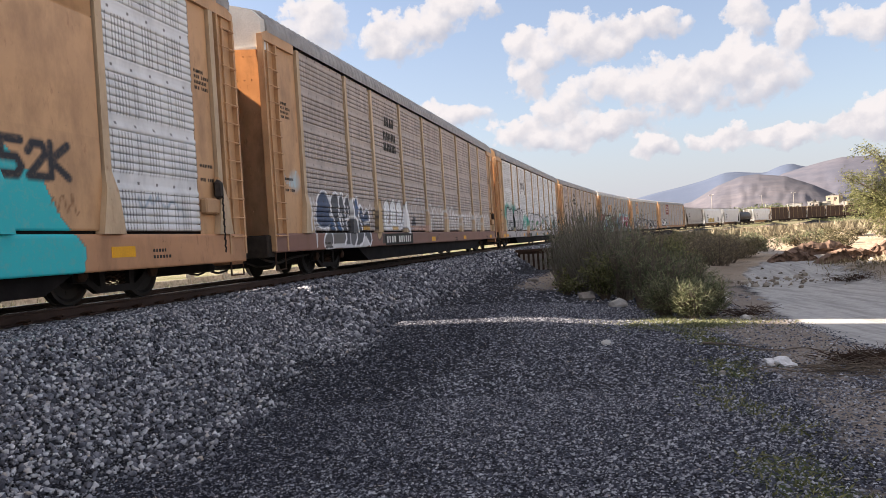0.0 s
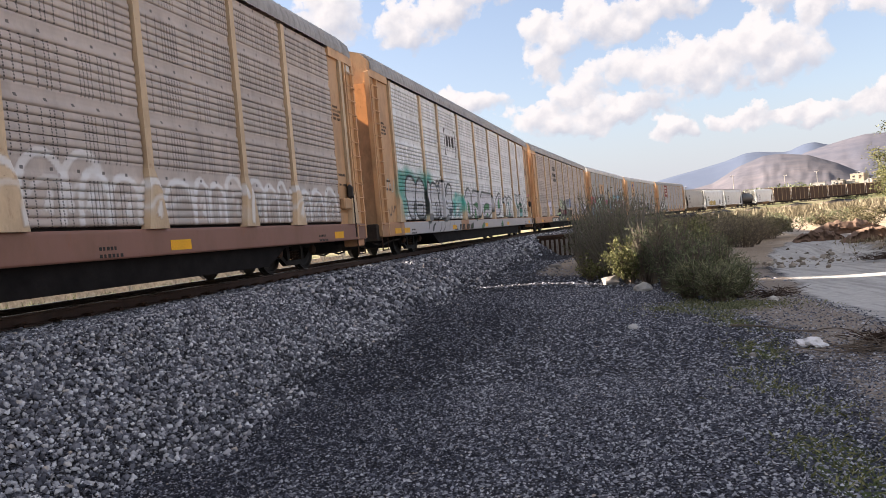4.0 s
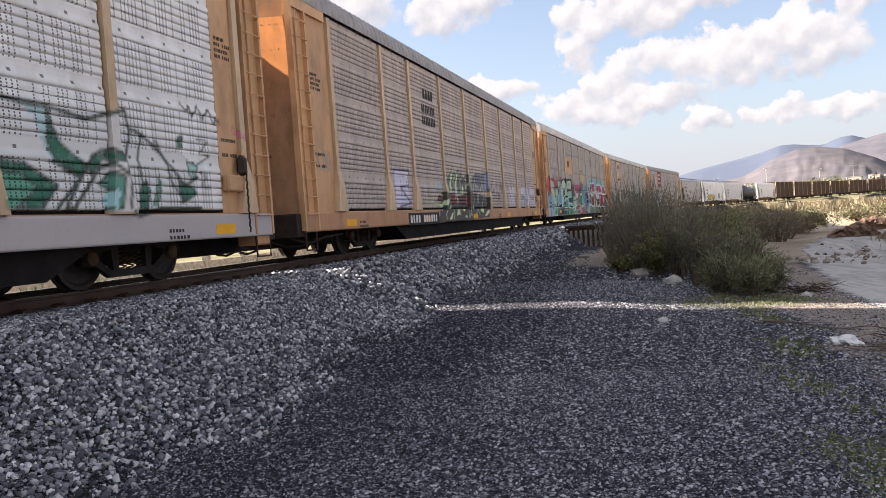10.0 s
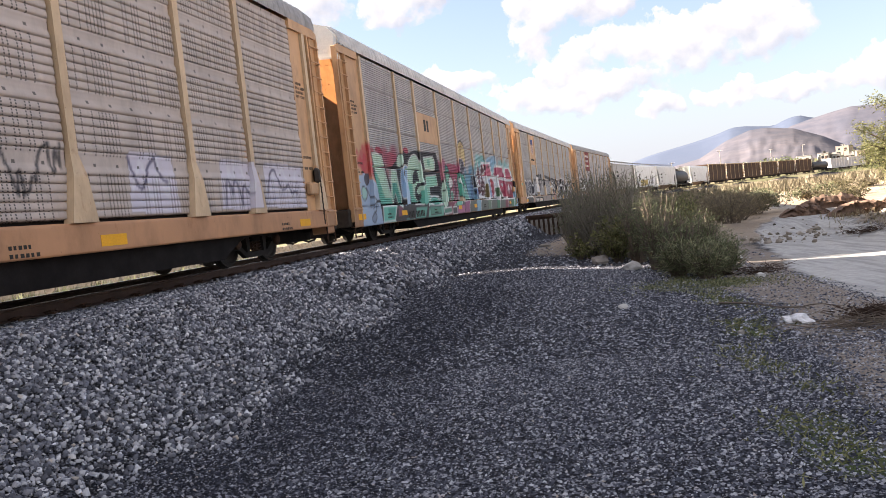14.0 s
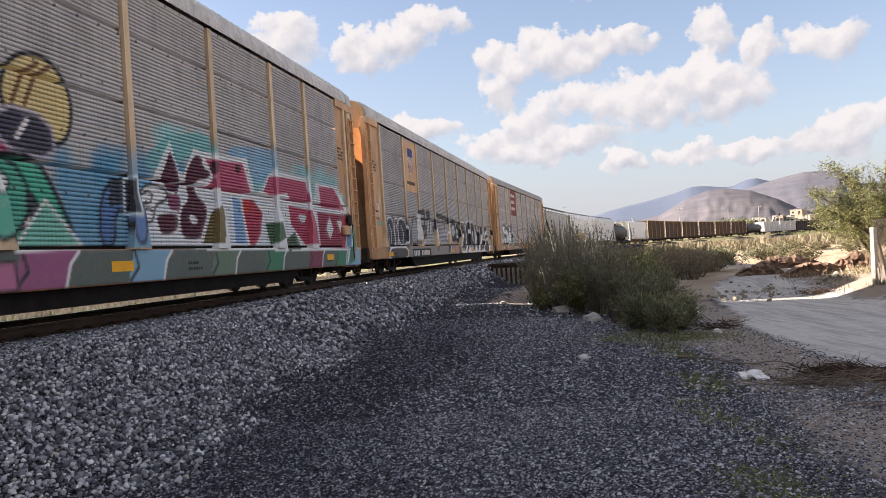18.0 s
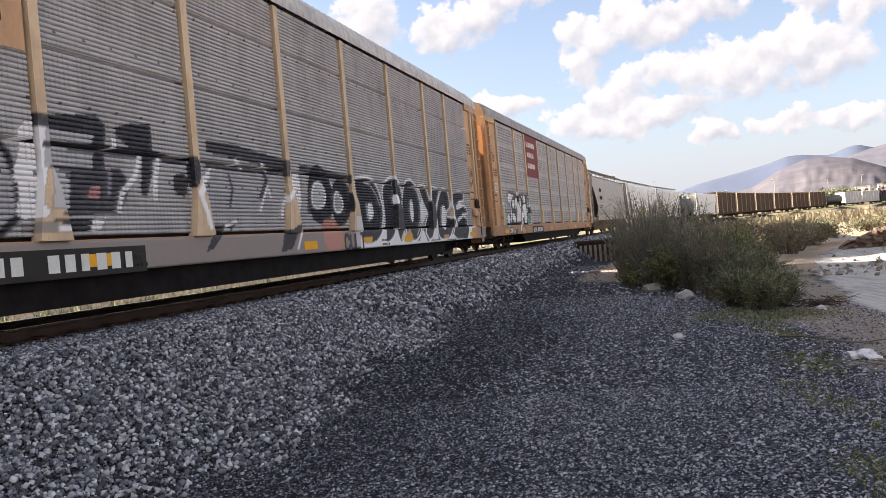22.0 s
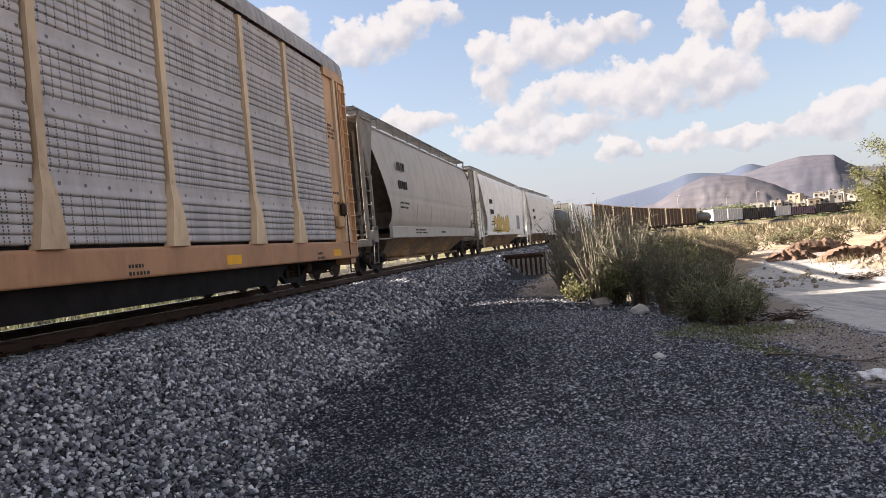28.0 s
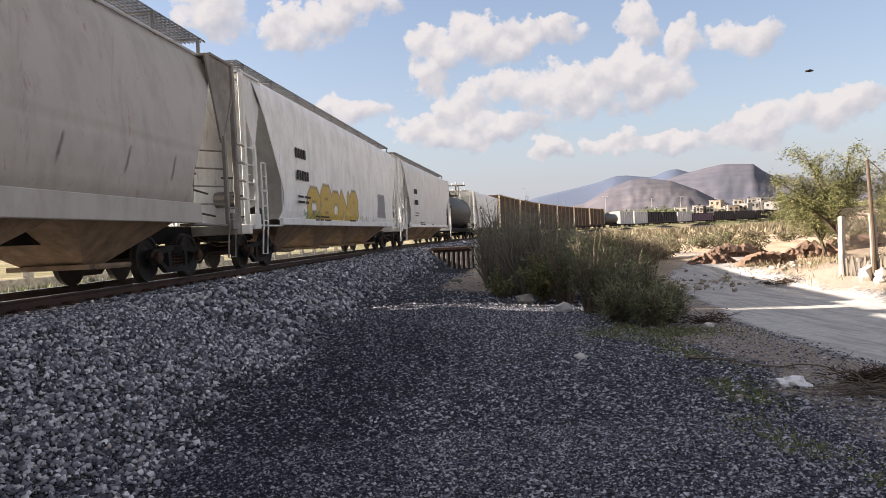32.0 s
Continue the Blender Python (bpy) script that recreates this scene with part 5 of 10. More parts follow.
    s.shape("25.05,1.81 25.30,1.76 25.18,1.52 25.05,1.60", (0.30, 0.52, 0.50), rim, 0.016, 0)
    s.shape("24.34,1.61 24.40,1.38 24.27,1.10 24.13,1.10", (0.12, 0.26, 0.20), None, 0, 0)
    s.shape("24.83,2.16 24.97,2.20 24.92,2.01 24.81,2.00", green, rim, 0.014, 0)
    s.line([(21.68, 2.34), (21.97, 2.31), (22.35, 2.31), (22.97, 2.23), (23.71, 2.43)], 0.03, rim)
    s.line([(23.71, 2.43), (23.76, 2.10), (23.67, 1.73), (23.55, 1.08)], 0.026, rim)
    s.line([(23.77, 2.19), (24.00, 2.13), (24.42, 1.89), (24.94, 1.43), (25.27, 1.57)], 0.028, rim)
    s.line([(24.00, 2.11), (23.91, 1.74), (23.96, 1.44)], 0.022, rim)
    s.line([(24.30, 2.06), (24.53, 1.78), (24.62, 1.46), (24.91, 1.21)], 0.022, rim)
    s.line([(22.37, 1.65), (22.79, 1.46), (22.38, 1.08)], 0.026, rim)
    s.line([(23.62, 1.03), (23.78, 0.97), (24.32, 1.08), (25.31, 1.08)], 0.03, rim)
    s.line([(25.31, 2.18), (25.60, 2.15), (25.38, 1.96), (25.67, 1.93), (25.33, 1.78)], 0.014, (0.06, 0.06, 0.07))
    s.line([(25.34, 1.66), (25.52, 1.58), (25.36, 1.44), (25.60, 1.41)], 0.014, (0.06, 0.06, 0.07))
    s.tag(25.0, 26.1, 2.4, 2.7, NIGHT, 14, 0.02, 8)
    s.tag(26.4, 27.0, 2.2, 2.5, PINK, 16, 0.03, 5)
    s.tag(0.9, 1.8, 1.9, 2.3, (0.4, 0.5, 0.5), 17, 0.02, 6)
    s.tag(1.0, 1.8, 1.1, 1.5, NIGHT, 18, 0.02, 7)
    return s


def spray_wildstyle():
    s = Spray()
    s.area([(5.5, 1.08), (6.75, 1.1), (6.7, 2.12), (5.55, 2.15)], (0.64, 0.62, 0.78), 0.95)
    s.line([(5.5, 2.1), (6.65, 2.12), (6.6, 1.7), (5.9, 1.65), (6.7, 1.2), (5.8, 1.1)], 0.03, (0.12, 0.12, 0.2))
    lime = (0.60, 0.72, 0.44)
    s.area([(9.68, 1.58), (11.44, 1.44), (12.95, 1.64), (15.76, 1.45), (15.61, 0.68), (10.84, 0.55), (9.04, 0.61), (8.69, 0.67), (9.42, 1.06)], (0.022, 0.024, 0.03), 0.93)
    s.shape("8.77,0.73 8.84,0.93 9.10,0.94 9.18,0.85 9.04,0.72", (0.52, 0.28, 0.18), None, 0, 1)
    s.area([(9.34, 1.17), (9.99, 1.24), (9.46, 0.69), (9.14, 0.62)], (0.03, 0.032, 0.05), 0.95)
    s.shape("9.13,1.32 9.32,1.49 9.61,1.49 9.65,1.28 9.26,1.25", (0.16, 0.02, 0.035), None, 0, 0)
    s.shape("10.29,1.59 11.59,1.45 11.60,1.15 10.22,1.23", (0.17, 0.02, 0.035), None, 0, 0)
    s.shape("11.90,1.48 12.76,1.46 12.74,1.13 11.91,1.14", (0.15, 0.03, 0.05), None, 0, 0)
    s.shape("9.24,1.68 9.44,1.81 9.68,1.87 9.76,1.73 9.52,1.59 9.32,1.57", (0.34, 0.52, 0.62), None, 0, 1, 0.85)
    s.shape("10.10,2.25 10.27,2.30 10.31,1.67 10.07,1.63", (0.24, 0.30, 0.34), None, 0, 1, 0.9)
    s.shape("10.18,2.10 11.07,2.35 11.08,1.61 10.23,1.59", (0.10, 0.12, 0.15), None, 0, 0, 0.9)
    s.shape("11.19,2.25 11.79,2.38 12.20,2.14 12.95,2.28 12.95,1.64 11.07,1.56", (0.05, 0.06, 0.08), None, 0, 0, 0.85)
    s.shape("13.35,2.15 14.09,2.35 14.99,2.36 15.76,2.46 15.96,1.69 13.31,1.60", (0.09, 0.11, 0.16), None, 0, 0, 0.85)
    s.shape("15.22,2.31 15.89,2.44 15.86,1.81 15.27,1.74", (0.26, 0.30, 0.48), None, 0, 1, 0.85)
    s.shape("10.67,2.13 11.07,2.35 10.81,1.93 10.78,1.56 10.59,1.56", lime, None, 0, 0)
    s.shape("11.26,1.94 11.50,2.27 11.61,2.22 11.43,1.92 11.37,1.52 11.15,1.54", lime, None, 0, 0)
    s.shape("11.88,1.53 12.04,1.76 12.24,1.86 12.19,1.51", lime, None, 0, 0)
    s.shape("8.53,1.26 9.65,1.19 9.62,1.11 8.78,1.16", lime, None, 0, 0)
    s.shape("9.32,1.06 9.61,1.24 9.76,1.20 9.40,0.95", lime, None, 0, 0)
    s.shape("9.66,1.24 10.08,1.39 10.10,1.18 9.64,1.11", lime, None, 0, 1)
    s.shape("10.20,1.26 10.57,1.45 10.58,1.17 10.27,1.18", lime, None, 0, 0)
    s.shape("10.11,0.66 10.45,0.86 10.65,0.90 10.45,0.68", lime, None, 0, 0)
    s.shape("11.02,0.79 11.22,1.07 11.35,1.00 11.48,0.82", lime, None, 0, 0)
    s.shape("11.79,0.97 12.13,1.08 12.32,1.04 11.93,0.91", lime, None, 0, 0)
    s.shape("11.98,0.75 12.27,0.80 12.38,0.68", lime, None, 0, 0)
    s.shape("14.18,0.96 14.86,1.09 14.61,0.84", lime, None, 0, 0)
    s.shape("14.81,0.72 15.37,0.96 15.75,0.91 15.18,0.73", lime, None, 0, 0)
    s.line([(8.57, 1.26), (8.94, 1.34), (9.32, 1.50), (9.70, 1.44)], 0.016, lime)
    s.line([(9.34, 1.97), (9.39, 1.83), (9.53, 1.89)], 0.014, SNOW)
    s.line([(10.25, 1.99), (10.29, 2.07), (10.60, 2.21), (10.75, 2.34)], 0.018, lime)
    s.line([(10.26, 2.03), (10.25, 1.67), (10.35, 1.59)], 0.016, lime)
    s.line([(10.75, 2.34), (11.18, 2.36)], 0.014, lime)
    s.line([(10.92, 1.92), (11.31, 2.17), (11.45, 2.42), (11.61, 2.24)], 0.018, lime)
    s.line([(11.49, 1.97), (11.48, 1.61)], 0.016, lime)
    s.line([(11.73, 2.38), (11.73, 2.11), (11.87, 1.89)], 0.016, lime)
    s.line([(11.85, 2.33), (11.90, 2.03), (12.21, 2.19), (12.52, 2.06), (12.59, 1.78)], 0.018, lime)
    s.line([(11.78, 1.48), (11.99, 1.90)], 0.014, lime)
    s.line([(12.57, 2.13), (12.51, 1.58), (12.52, 1.15)], 0.018, lime)
    s.line([(12.61, 1.73), (12.96, 2.08), (13.42, 2.24)], 0.016, lime)
    s.line([(13.16, 2.39), (13.22, 1.85), (13.28, 1.65)], 0.02, lime)
    s.line([(13.40, 2.16), (13.36, 1.65), (13.05, 1.14), (12.74, 0.76)], 0.018, lime)
    s.line([(13.70, 2.40), (13.77, 2.05), (13.98, 1.89), (14.29, 1.83)], 0.018, lime)
    s.line([(13.83, 2.13), (13.56, 1.65), (13.61, 1.18)], 0.016, lime)
    s.line([(13.97, 1.82), (14.10, 1.50), (13.92, 1.13)], 0.016, lime)
    s.line([(14.79, 2.29), (14.87, 1.90), (14.54, 1.67)], 0.018, lime)
    s.line([(15.05, 2.11), (15.00, 1.45), (14.68, 1.11)], 0.016, lime)
    s.line([(14.39, 1.77), (14.16, 1.23)], 0.014, SNOW)
    s.line([(15.39, 1.80), (15.15, 1.45), (15.37, 1.16)], 0.014, (0.40, 0.62, 0.60))
    s.line([(11.06, 1.31), (11.24, 1.50), (11.44, 1.28)], 0.016, lime)
    s.line([(11.27, 1.17), (11.41, 1.44), (11.53, 1.17)], 0.014, lime)
    s.line([(9.89, 0.70), (9.82, 0.83), (10.04, 1.00), (10.21, 1.15)], 0.02, lime)
    s.line([(10.36, 1.03), (10.63, 1.10), (10.78, 0.89), (10.67, 0.67)], 0.018, lime)
    s.line([(12.72, 1.05), (12.59, 0.69), (12.91, 0.83), (13.37, 0.60)], 0.016, lime)
    s.line([(11.50, 1.04), (11.52, 0.80)], 0.014, lime)
    s.line([(13.51, 0.77), (13.87, 1.00), (14.10, 0.80)], 0.014, lime)
    s.tag(16.0, 18.5, 1.35, 2.05, NIGHT, 33, 0.025, 14)
    for u0, u1, k in ((19.6, 20.9, 1), (22.2, 23.6, 2), (23.9, 25.9, 3)):
        s.area([(u0, 1.1), (u1, 1.08), (u1 - 0.1, 2.0), (u0 + 0.1, 2.05)], (0.58, 0.56, 0.66), 0.9)
        s.tag(u0 + 0.1, u1 - 0.1, 1.2, 1.95, (0.62, 0.62, 0.68), k + 40, 0.03, 5)
        s.tag(u0 + 0.1, u1 - 0.1, 1.15, 1.95, (0.10, 0.09, 0.16), k + 50, 0.03, 4)
    s.tag(1.0, 1.8, 1.9, 2.3, (0.3, 0.35, 0.38), 60, 0.02, 6)
    return s


def spray_teal_letters():
    s = Spray()
    s.cloud(0.6, 2.4, 1.7, 2.8, RED, 10, 1, 0.8)
    s.cloud(2.2, 9.2, 1.7, 2.85, (0.34, 0.05, 0.10), 30, 2, 0.6)
    s.cloud(9.4, 13.0, 1.5, 2.7, (0.40, 0.07, 0.16), 20, 3, 0.75)
    s.area([(2.4, 0.48), (27.6, 0.48), (27.6, 1.0), (2.4, 1.0)], (0.05, 0.10, 0.10), 0.9)
    mint, pale = (0.13, 0.47, 0.38), (0.50, 0.70, 0.58)
    for u, c in ((2.6, MINT), (3.7, NIGHT), (4.6, (0.08, 0.22, 0.22)), (7.3, (0.25, 0.5, 0.4)), (8.6, NIGHT), (10.2, WINE), (11.5, MINT), (13.0, (0.3, 0.08, 0.2)), (15.4, (0.2, 0.4, 0.55)), (18.0, (0.12, 0.2, 0.14)), (20.4, LEAF), (23.0, WINE), (25.0, LEAF)):
        s.area([(u, 0.48), (u + 1.0, 0.48), (u + 1.25, 1.0), (u + 0.2, 1.0)], c, 0.9)
        s.line([(u + 0.05, 0.5), (u + 0.3, 0.72), (u + 0.2, 1.0)], 0.03, NIGHT)
        s.line([(u + 1.0, 0.5), (u + 1.1, 0.8), (u + 1.3, 0.98)], 0.025, SNOW)
    s.area([(0.98, 1.87), (1.55, 1.97), (2.03, 1.69), (2.47, 1.55), (2.63, 0.99), (2.83, 0.65), (2.30, 0.40), (0.80, 0.46)], (0.30, 0.42, 0.58), 0.95)
    s.shape("1.42,1.86 1.61,1.99 1.83,1.94 1.84,1.71 1.60,1.59 1.41,1.66", (0.03, 0.035, 0.06), None)
    s.shape("1.14,1.57 1.40,1.58 1.58,1.41 1.40,1.19 1.10,1.22", (0.30, 0.52, 0.48), NIGHT, 0.02, 1)
    s.line([(1.50, 1.55), (1.76, 1.26), (1.96, 1.15), (2.42, 1.19)], 0.022, NIGHT)
    s.line([(0.87, 1.03), (1.62, 1.00), (1.85, 1.11), (2.53, 1.15)], 0.02, NIGHT)
    s.line([(1.74, 0.93), (1.89, 1.08), (2.02, 1.00), (1.94, 0.85), (1.79, 0.84)], 0.02, NIGHT)
    s.shape("1.47,0.64 1.81,0.85 1.99,0.73 1.76,0.51", (0.18, 0.24, 0.34), NIGHT, 0.018, 1)
    s.shape("2.18,2.77 2.31,2.48 2.18,1.93 2.30,1.58 2.47,1.55 2.55,2.11 2.36,2.41", (0.26, 0.03, 0.06), None, 0, 1)
    s.shape("1.29,2.53 1.43,2.67 1.53,2.57 1.49,2.35 1.31,2.32", (0.40, 0.08, 0.08), None)
    s.shape("2.57,2.71 2.76,2.80 3.20,2.72 3.24,2.55 2.61,2.56", (0.35, 0.05, 0.09), None)
    s.shape("3.54,2.55 3.82,2.68 4.23,2.63 4.59,2.62 4.46,2.32 3.52,2.15", (0.42, 0.08, 0.13), None, 0, 1)
    s.shape("5.22,2.79 5.62,2.94 5.89,2.82 5.75,2.54 5.26,2.50", (0.42, 0.06, 0.10), None, 0, 1)
    s.shape("2.18,2.60 3.11,2.58 3.32,2.18 3.65,1.59 3.89,2.18 5.31,2.80 5.58,2.68 6.63,2.85 7.70,2.85 9.39,2.90 9.68,2.47 9.95,0.87 7.50,0.39 4.43,0.58 2.43,0.47 2.30,1.62", (0.022, 0.024, 0.03), None, 0, 0)
    s.shape("2.25,2.55 2.69,2.58 3.10,2.49 3.23,2.10 3.58,1.28 3.68,1.02 3.36,0.80 2.88,1.00 2.60,1.23 2.41,1.98", pale, SNOW, 0.022, 0)
    s.shape("3.85,2.12 4.34,2.10 4.44,1.67 4.62,1.24 4.48,0.91 4.20,1.01 3.98,1.42 3.72,1.06 3.57,1.25 3.72,1.68", pale, SNOW, 0.02, 0)
    s.shape("2.30,2.01 2.50,1.97 3.02,1.22 3.60,1.22 3.62,1.02 2.60,0.99 2.44,1.39", mint, None, 0, 0)
    s.shape("3.81,1.69 4.25,1.71 4.46,1.22 4.49,0.96 4.24,1.04 4.00,1.42 3.75,1.10", (0.07, 0.36, 0.30), None, 0, 0)
    s.shape("2.60,0.99 3.89,0.99 3.56,0.53 2.50,0.51", mint, SNOW, 0.02, 0)
    s.shape("3.00,0.94 3.70,0.93 3.47,0.58 3.02,0.65", (0.05, 0.30, 0.24), None, 0, 0)
    s.shape("4.42,2.29 4.54,2.52 4.81,2.66 5.10,2.63 5.18,2.46 4.90,2.22 4.55,2.19", pale, NIGHT, 0.02, 1)
    s.shape("4.67,1.87 4.96,2.27 5.52,2.32 5.62,2.15 5.42,1.76 5.20,1.20 4.69,1.15", (0.30, 0.46, 0.66), SNOW, 0.018, 1)
    s.shape("4.98,2.11 5.24,2.15 5.16,1.89 4.98,1.88", NIGHT, None, 0, 1)
    s.shape("5.19,2.04 5.16,1.00 4.75,0.97 4.96,1.54", (0.40, 0.55, 0.72), None, 0, 0)
    s.shape("5.39,1.00 5.45,1.94 5.66,2.36 6.06,2.62 6.55,2.73 6.95,2.60 7.23,2.17 7.29,1.58 7.40,0.96", pale, SNOW, 0.022, 1)
    s.shape("5.39,1.00 5.48,1.76 5.94,1.67 5.93,1.25 6.42,1.02 7.40,0.96 7.33,1.38 7.24,1.72 6.69,1.26 6.51,1.02", mint, None, 0, 0)
    s.shape("5.98,1.67 6.12,2.02 6.50,2.21 6.74,2.03 6.76,1.79 6.21,1.55 6.12,1.25 6.47,1.02 6.87,1.26 6.80,1.37 6.52,1.31 6.32,1.42 6.75,1.61 7.43,1.67 7.50,1.74 6.66,1.72 6.52,1.80 6.21,1.68", NIGHT, None, 0, 0)
    s.shape("7.59,2.64 8.94,2.73 9.10,2.53 8.98,2.21 8.10,2.21 7.71,2.21", pale, SNOW, 0.022, 0)
    s.shape("7.67,1.97 9.10,2.04 9.20,1.63 8.03,1.55 8.01,1.27 9.12,1.25 9.76,0.90 7.54,0.91", (0.30, 0.62, 0.50), SNOW, 0.022, 0)
    s.shape("8.04,1.57 9.20,1.63 9.28,1.43 8.06,1.39", NIGHT, None, 0, 0)
    s.shape("8.14,0.96 8.61,1.21 9.30,1.21 9.76,0.90", (0.07, 0.40, 0.30), SNOW, 0.018, 1)
    s.shape("8.07,2.59 8.51,2.60 8.40,2.35 8.08,2.35", (0.22, 0.48, 0.38), None, 0, 1)
    s.shape("4.01,0.97 4.48,0.91 4.28,0.66 3.92,0.62", (0.16, 0.05, 0.09), None, 0, 0)
    s.shape("5.93,0.89 7.34,0.89 6.97,0.49 5.74,0.50", (0.10, 0.34, 0.27), NIGHT, 0.02, 0)
    s.shape("7.54,0.86 9.78,0.88 9.37,0.46 7.26,0.48", (0.13, 0.40, 0.32), NIGHT, 0.02, 0)
    # a helmeted head in yellow over a mint body, as plain shapes
    s.cloud(14.0, 27.0, 1.3, 2.6, (0.10, 0.30, 0.46), 46, 6, 0.8)
    s.area([(14.1, 1.0), (26.6, 1.0), (26.4, 1.8), (14.1, 2.2)], (0.12, 0.32, 0.48), 0.9)
    s.cloud(16.6, 26.2, 2.1, 3.2, (0.32, 0.60, 0.62), 34, 16, 0.8)
    s.shape("13.05,2.75 13.1,3.3 13.5,3.62 14.05,3.6 14.42,3.15 14.3,2.55 13.9,2.4", (0.66, 0.55, 0.28), NIGHT, 0.035)
    for k in (0.0, 0.22):
        s.line([(13.25 + k, 2.9), (13.45 + k, 3.3), (13.75 + k, 3.5)], 0.035, (0.20, 0.10, 0.05))
    s.shape("12.95,2.3 12.98,2.85 13.95,2.8 14.0,2.2", (0.06, 0.06, 0.09), (0.45, 0.42, 0.5), 0.03, 1)
    s.line([(13.3, 2.45), (13.5, 2.7)], 0.04, SNOW)
    s.shape("12.8,1.05 12.85,2.2 13.6,2.25 13.95,1.8 14.35,1.1", (0.07, 0.42, 0.30), NIGHT, 0.04, 1)
    s.shape("13.05,1.3 13.25,1.85 13.6,1.7 13.75,1.25", (0.03, 0.05, 0.05), NIGHT, 0.02, 1)
    s.shape("13.1,1.32 13.3,1.5 13.6,1.3", SNOW, None, 0, 0)
    s.shape("7.75,0.94 7.97,1.18 8.52,1.27 9.13,1.19 9.44,0.89", mint, SNOW, 0.03, 1)
    s.shape("8.06,0.93 8.25,1.10 8.67,1.13 9.01,0.90", (0.05, 0.28, 0.22), None, 0, 1)
    s.shape("9.61,1.46 10.03,1.96 10.36,1.57 10.28,0.87 9.83,0.69 9.57,0.93", pale, NIGHT, 0.03, 0)
    s.line([(10.05, 1.74), (9.94, 0.88)], 0.022, NIGHT)
    s.line([(9.81, 1.42), (10.05, 1.60), (10.21, 1.42)], 0.02, NIGHT)
    s.shape("10.85,2.55 11.85,2.57 12.80,2.42 12.42,1.09 11.17,0.85 10.62,1.76", (0.38, 0.06, 0.13), None, 0, 1, 0.9)
    s.shape("10.53,2.12 10.67,2.53 11.16,2.33 11.27,1.79 10.89,1.08 10.27,0.99", (0.05, 0.30, 0.24), NIGHT, 0.03, 1)
    s.shape("10.60,2.05 10.86,2.21 11.16,2.08 11.00,1.78 10.62,1.76", (0.22, 0.55, 0.42), NIGHT, 0.02, 1)
    s.shape("10.91,1.85 11.19,2.03 11.66,1.91 11.53,1.60 11.02,1.49", (0.78, 0.79, 0.78), NIGHT, 0.025, 1)
    s.shape("11.08,1.37 11.47,1.48 11.59,1.09 11.12,0.98", (0.10, 0.36, 0.28), SNOW, 0.022, 1)
    s.shape("12.34,1.71 12.66,2.30 13.44,2.01 13.43,1.31 12.67,1.06", (0.08, 0.38, 0.29), NIGHT, 0.03, 1)
    s.shape("12.56,1.85 12.87,2.07 13.17,1.88 12.98,1.65", (0.70, 0.74, 0.72), NIGHT, 0.02, 1)
    s.shape("11.76,1.82 12.11,1.96 12.31,1.68 12.04,1.09 11.66,1.04", (0.15, 0.03, 0.07), SNOW, 0.02, 1)
    s.shape("13.12,0.99 13.75,1.67 14.45,1.05", (0.20, 0.50, 0.42), SNOW, 0.025, 0)
    s.shape("11.74,0.78 13.07,0.86 13.12,0.49 11.81,0.47", (0.42, 0.14, 0.26), NIGHT, 0.02, 0)
    s.shape("7.64,0.89 9.14,0.87 9.10,0.59 7.70,0.57", (0.06, 0.24, 0.18), NIGHT, 0.022, 0)
    s.shape("9.53,0.76 10.80,0.79 10.80,0.57 9.64,0.54", (0.07, 0.22, 0.17), SNOW, 0.02, 0)
    s.shape("10.98,0.78 11.66,0.78 11.73,0.49 10.93,0.49", (0.05, 0.05, 0.06), SNOW, 0.02, 0)
    s.shape("14.85,1.05 14.9,1.8 15.3,2.1 15.9,1.95 15.9,1.1 15.6,1.1 15.55,1.6 15.25,1.6 15.2,1.05", (0.10, 0.20, 0.42), NIGHT, 0.03, 1)
    plum, rose, white = (0.10, 0.025, 0.045), (0.46, 0.09, 0.17), (0.76, 0.78, 0.80)
    s.shape("16.19,2.60 16.63,2.82 16.87,3.02 17.29,3.05 17.75,3.18 18.45,3.17 18.56,2.78 17.84,2.76 17.06,2.53 16.37,2.33 16.17,2.34", (0.14, 0.44, 0.46), None, 0, 1, 0.75)
    s.shape("19.07,3.08 20.35,3.23 21.54,3.30 21.58,2.80 20.76,2.49 20.23,2.34 20.00,2.82 19.03,2.75", (0.22, 0.42, 0.62), None, 0, 1, 0.75)
    s.shape("22.63,3.09 23.63,3.15 23.69,2.65 22.71,2.74", (0.30, 0.56, 0.62), None, 0, 1, 0.7)
    s.shape("15.91,2.17 16.72,2.02 17.47,1.76 18.35,1.01 15.94,1.02 15.91,1.67", (0.18, 0.42, 0.62), None, 0, 0, 0.9)
    s.area([(15.15, 2.08), (15.50, 2.13), (15.47, 1.71), (15.12, 1.65)], (0.03, 0.035, 0.05), 0.95)
    s.shape("15.51,2.11 15.81,2.17 15.80,1.55 15.49,1.56", (0.03, 0.035, 0.05), (0.60, 0.72, 0.78), 0.025, 0)
    s.shape("16.36,2.25 16.92,2.91 17.16,2.38 17.34,2.37 17.72,2.87 18.12,2.85 19.93,2.93 20.22,2.23 20.73,2.28 21.24,2.81 23.42,2.81 23.76,2.14 24.02,2.74 25.75,2.76 26.61,2.09 26.26,0.90 18.34,0.96 16.14,1.06 15.94,1.52", white, None, 0, 0, 0.85)
    s.shape("16.57,2.22 16.91,2.72 17.07,2.45 17.17,2.22 17.06,1.97 16.72,2.02", plum, None, 0, 0)
    s.shape("16.71,1.95 17.12,1.96 17.20,1.62 16.90,1.61 16.75,1.75", (0.22, 0.07, 0.13), None, 0, 0)
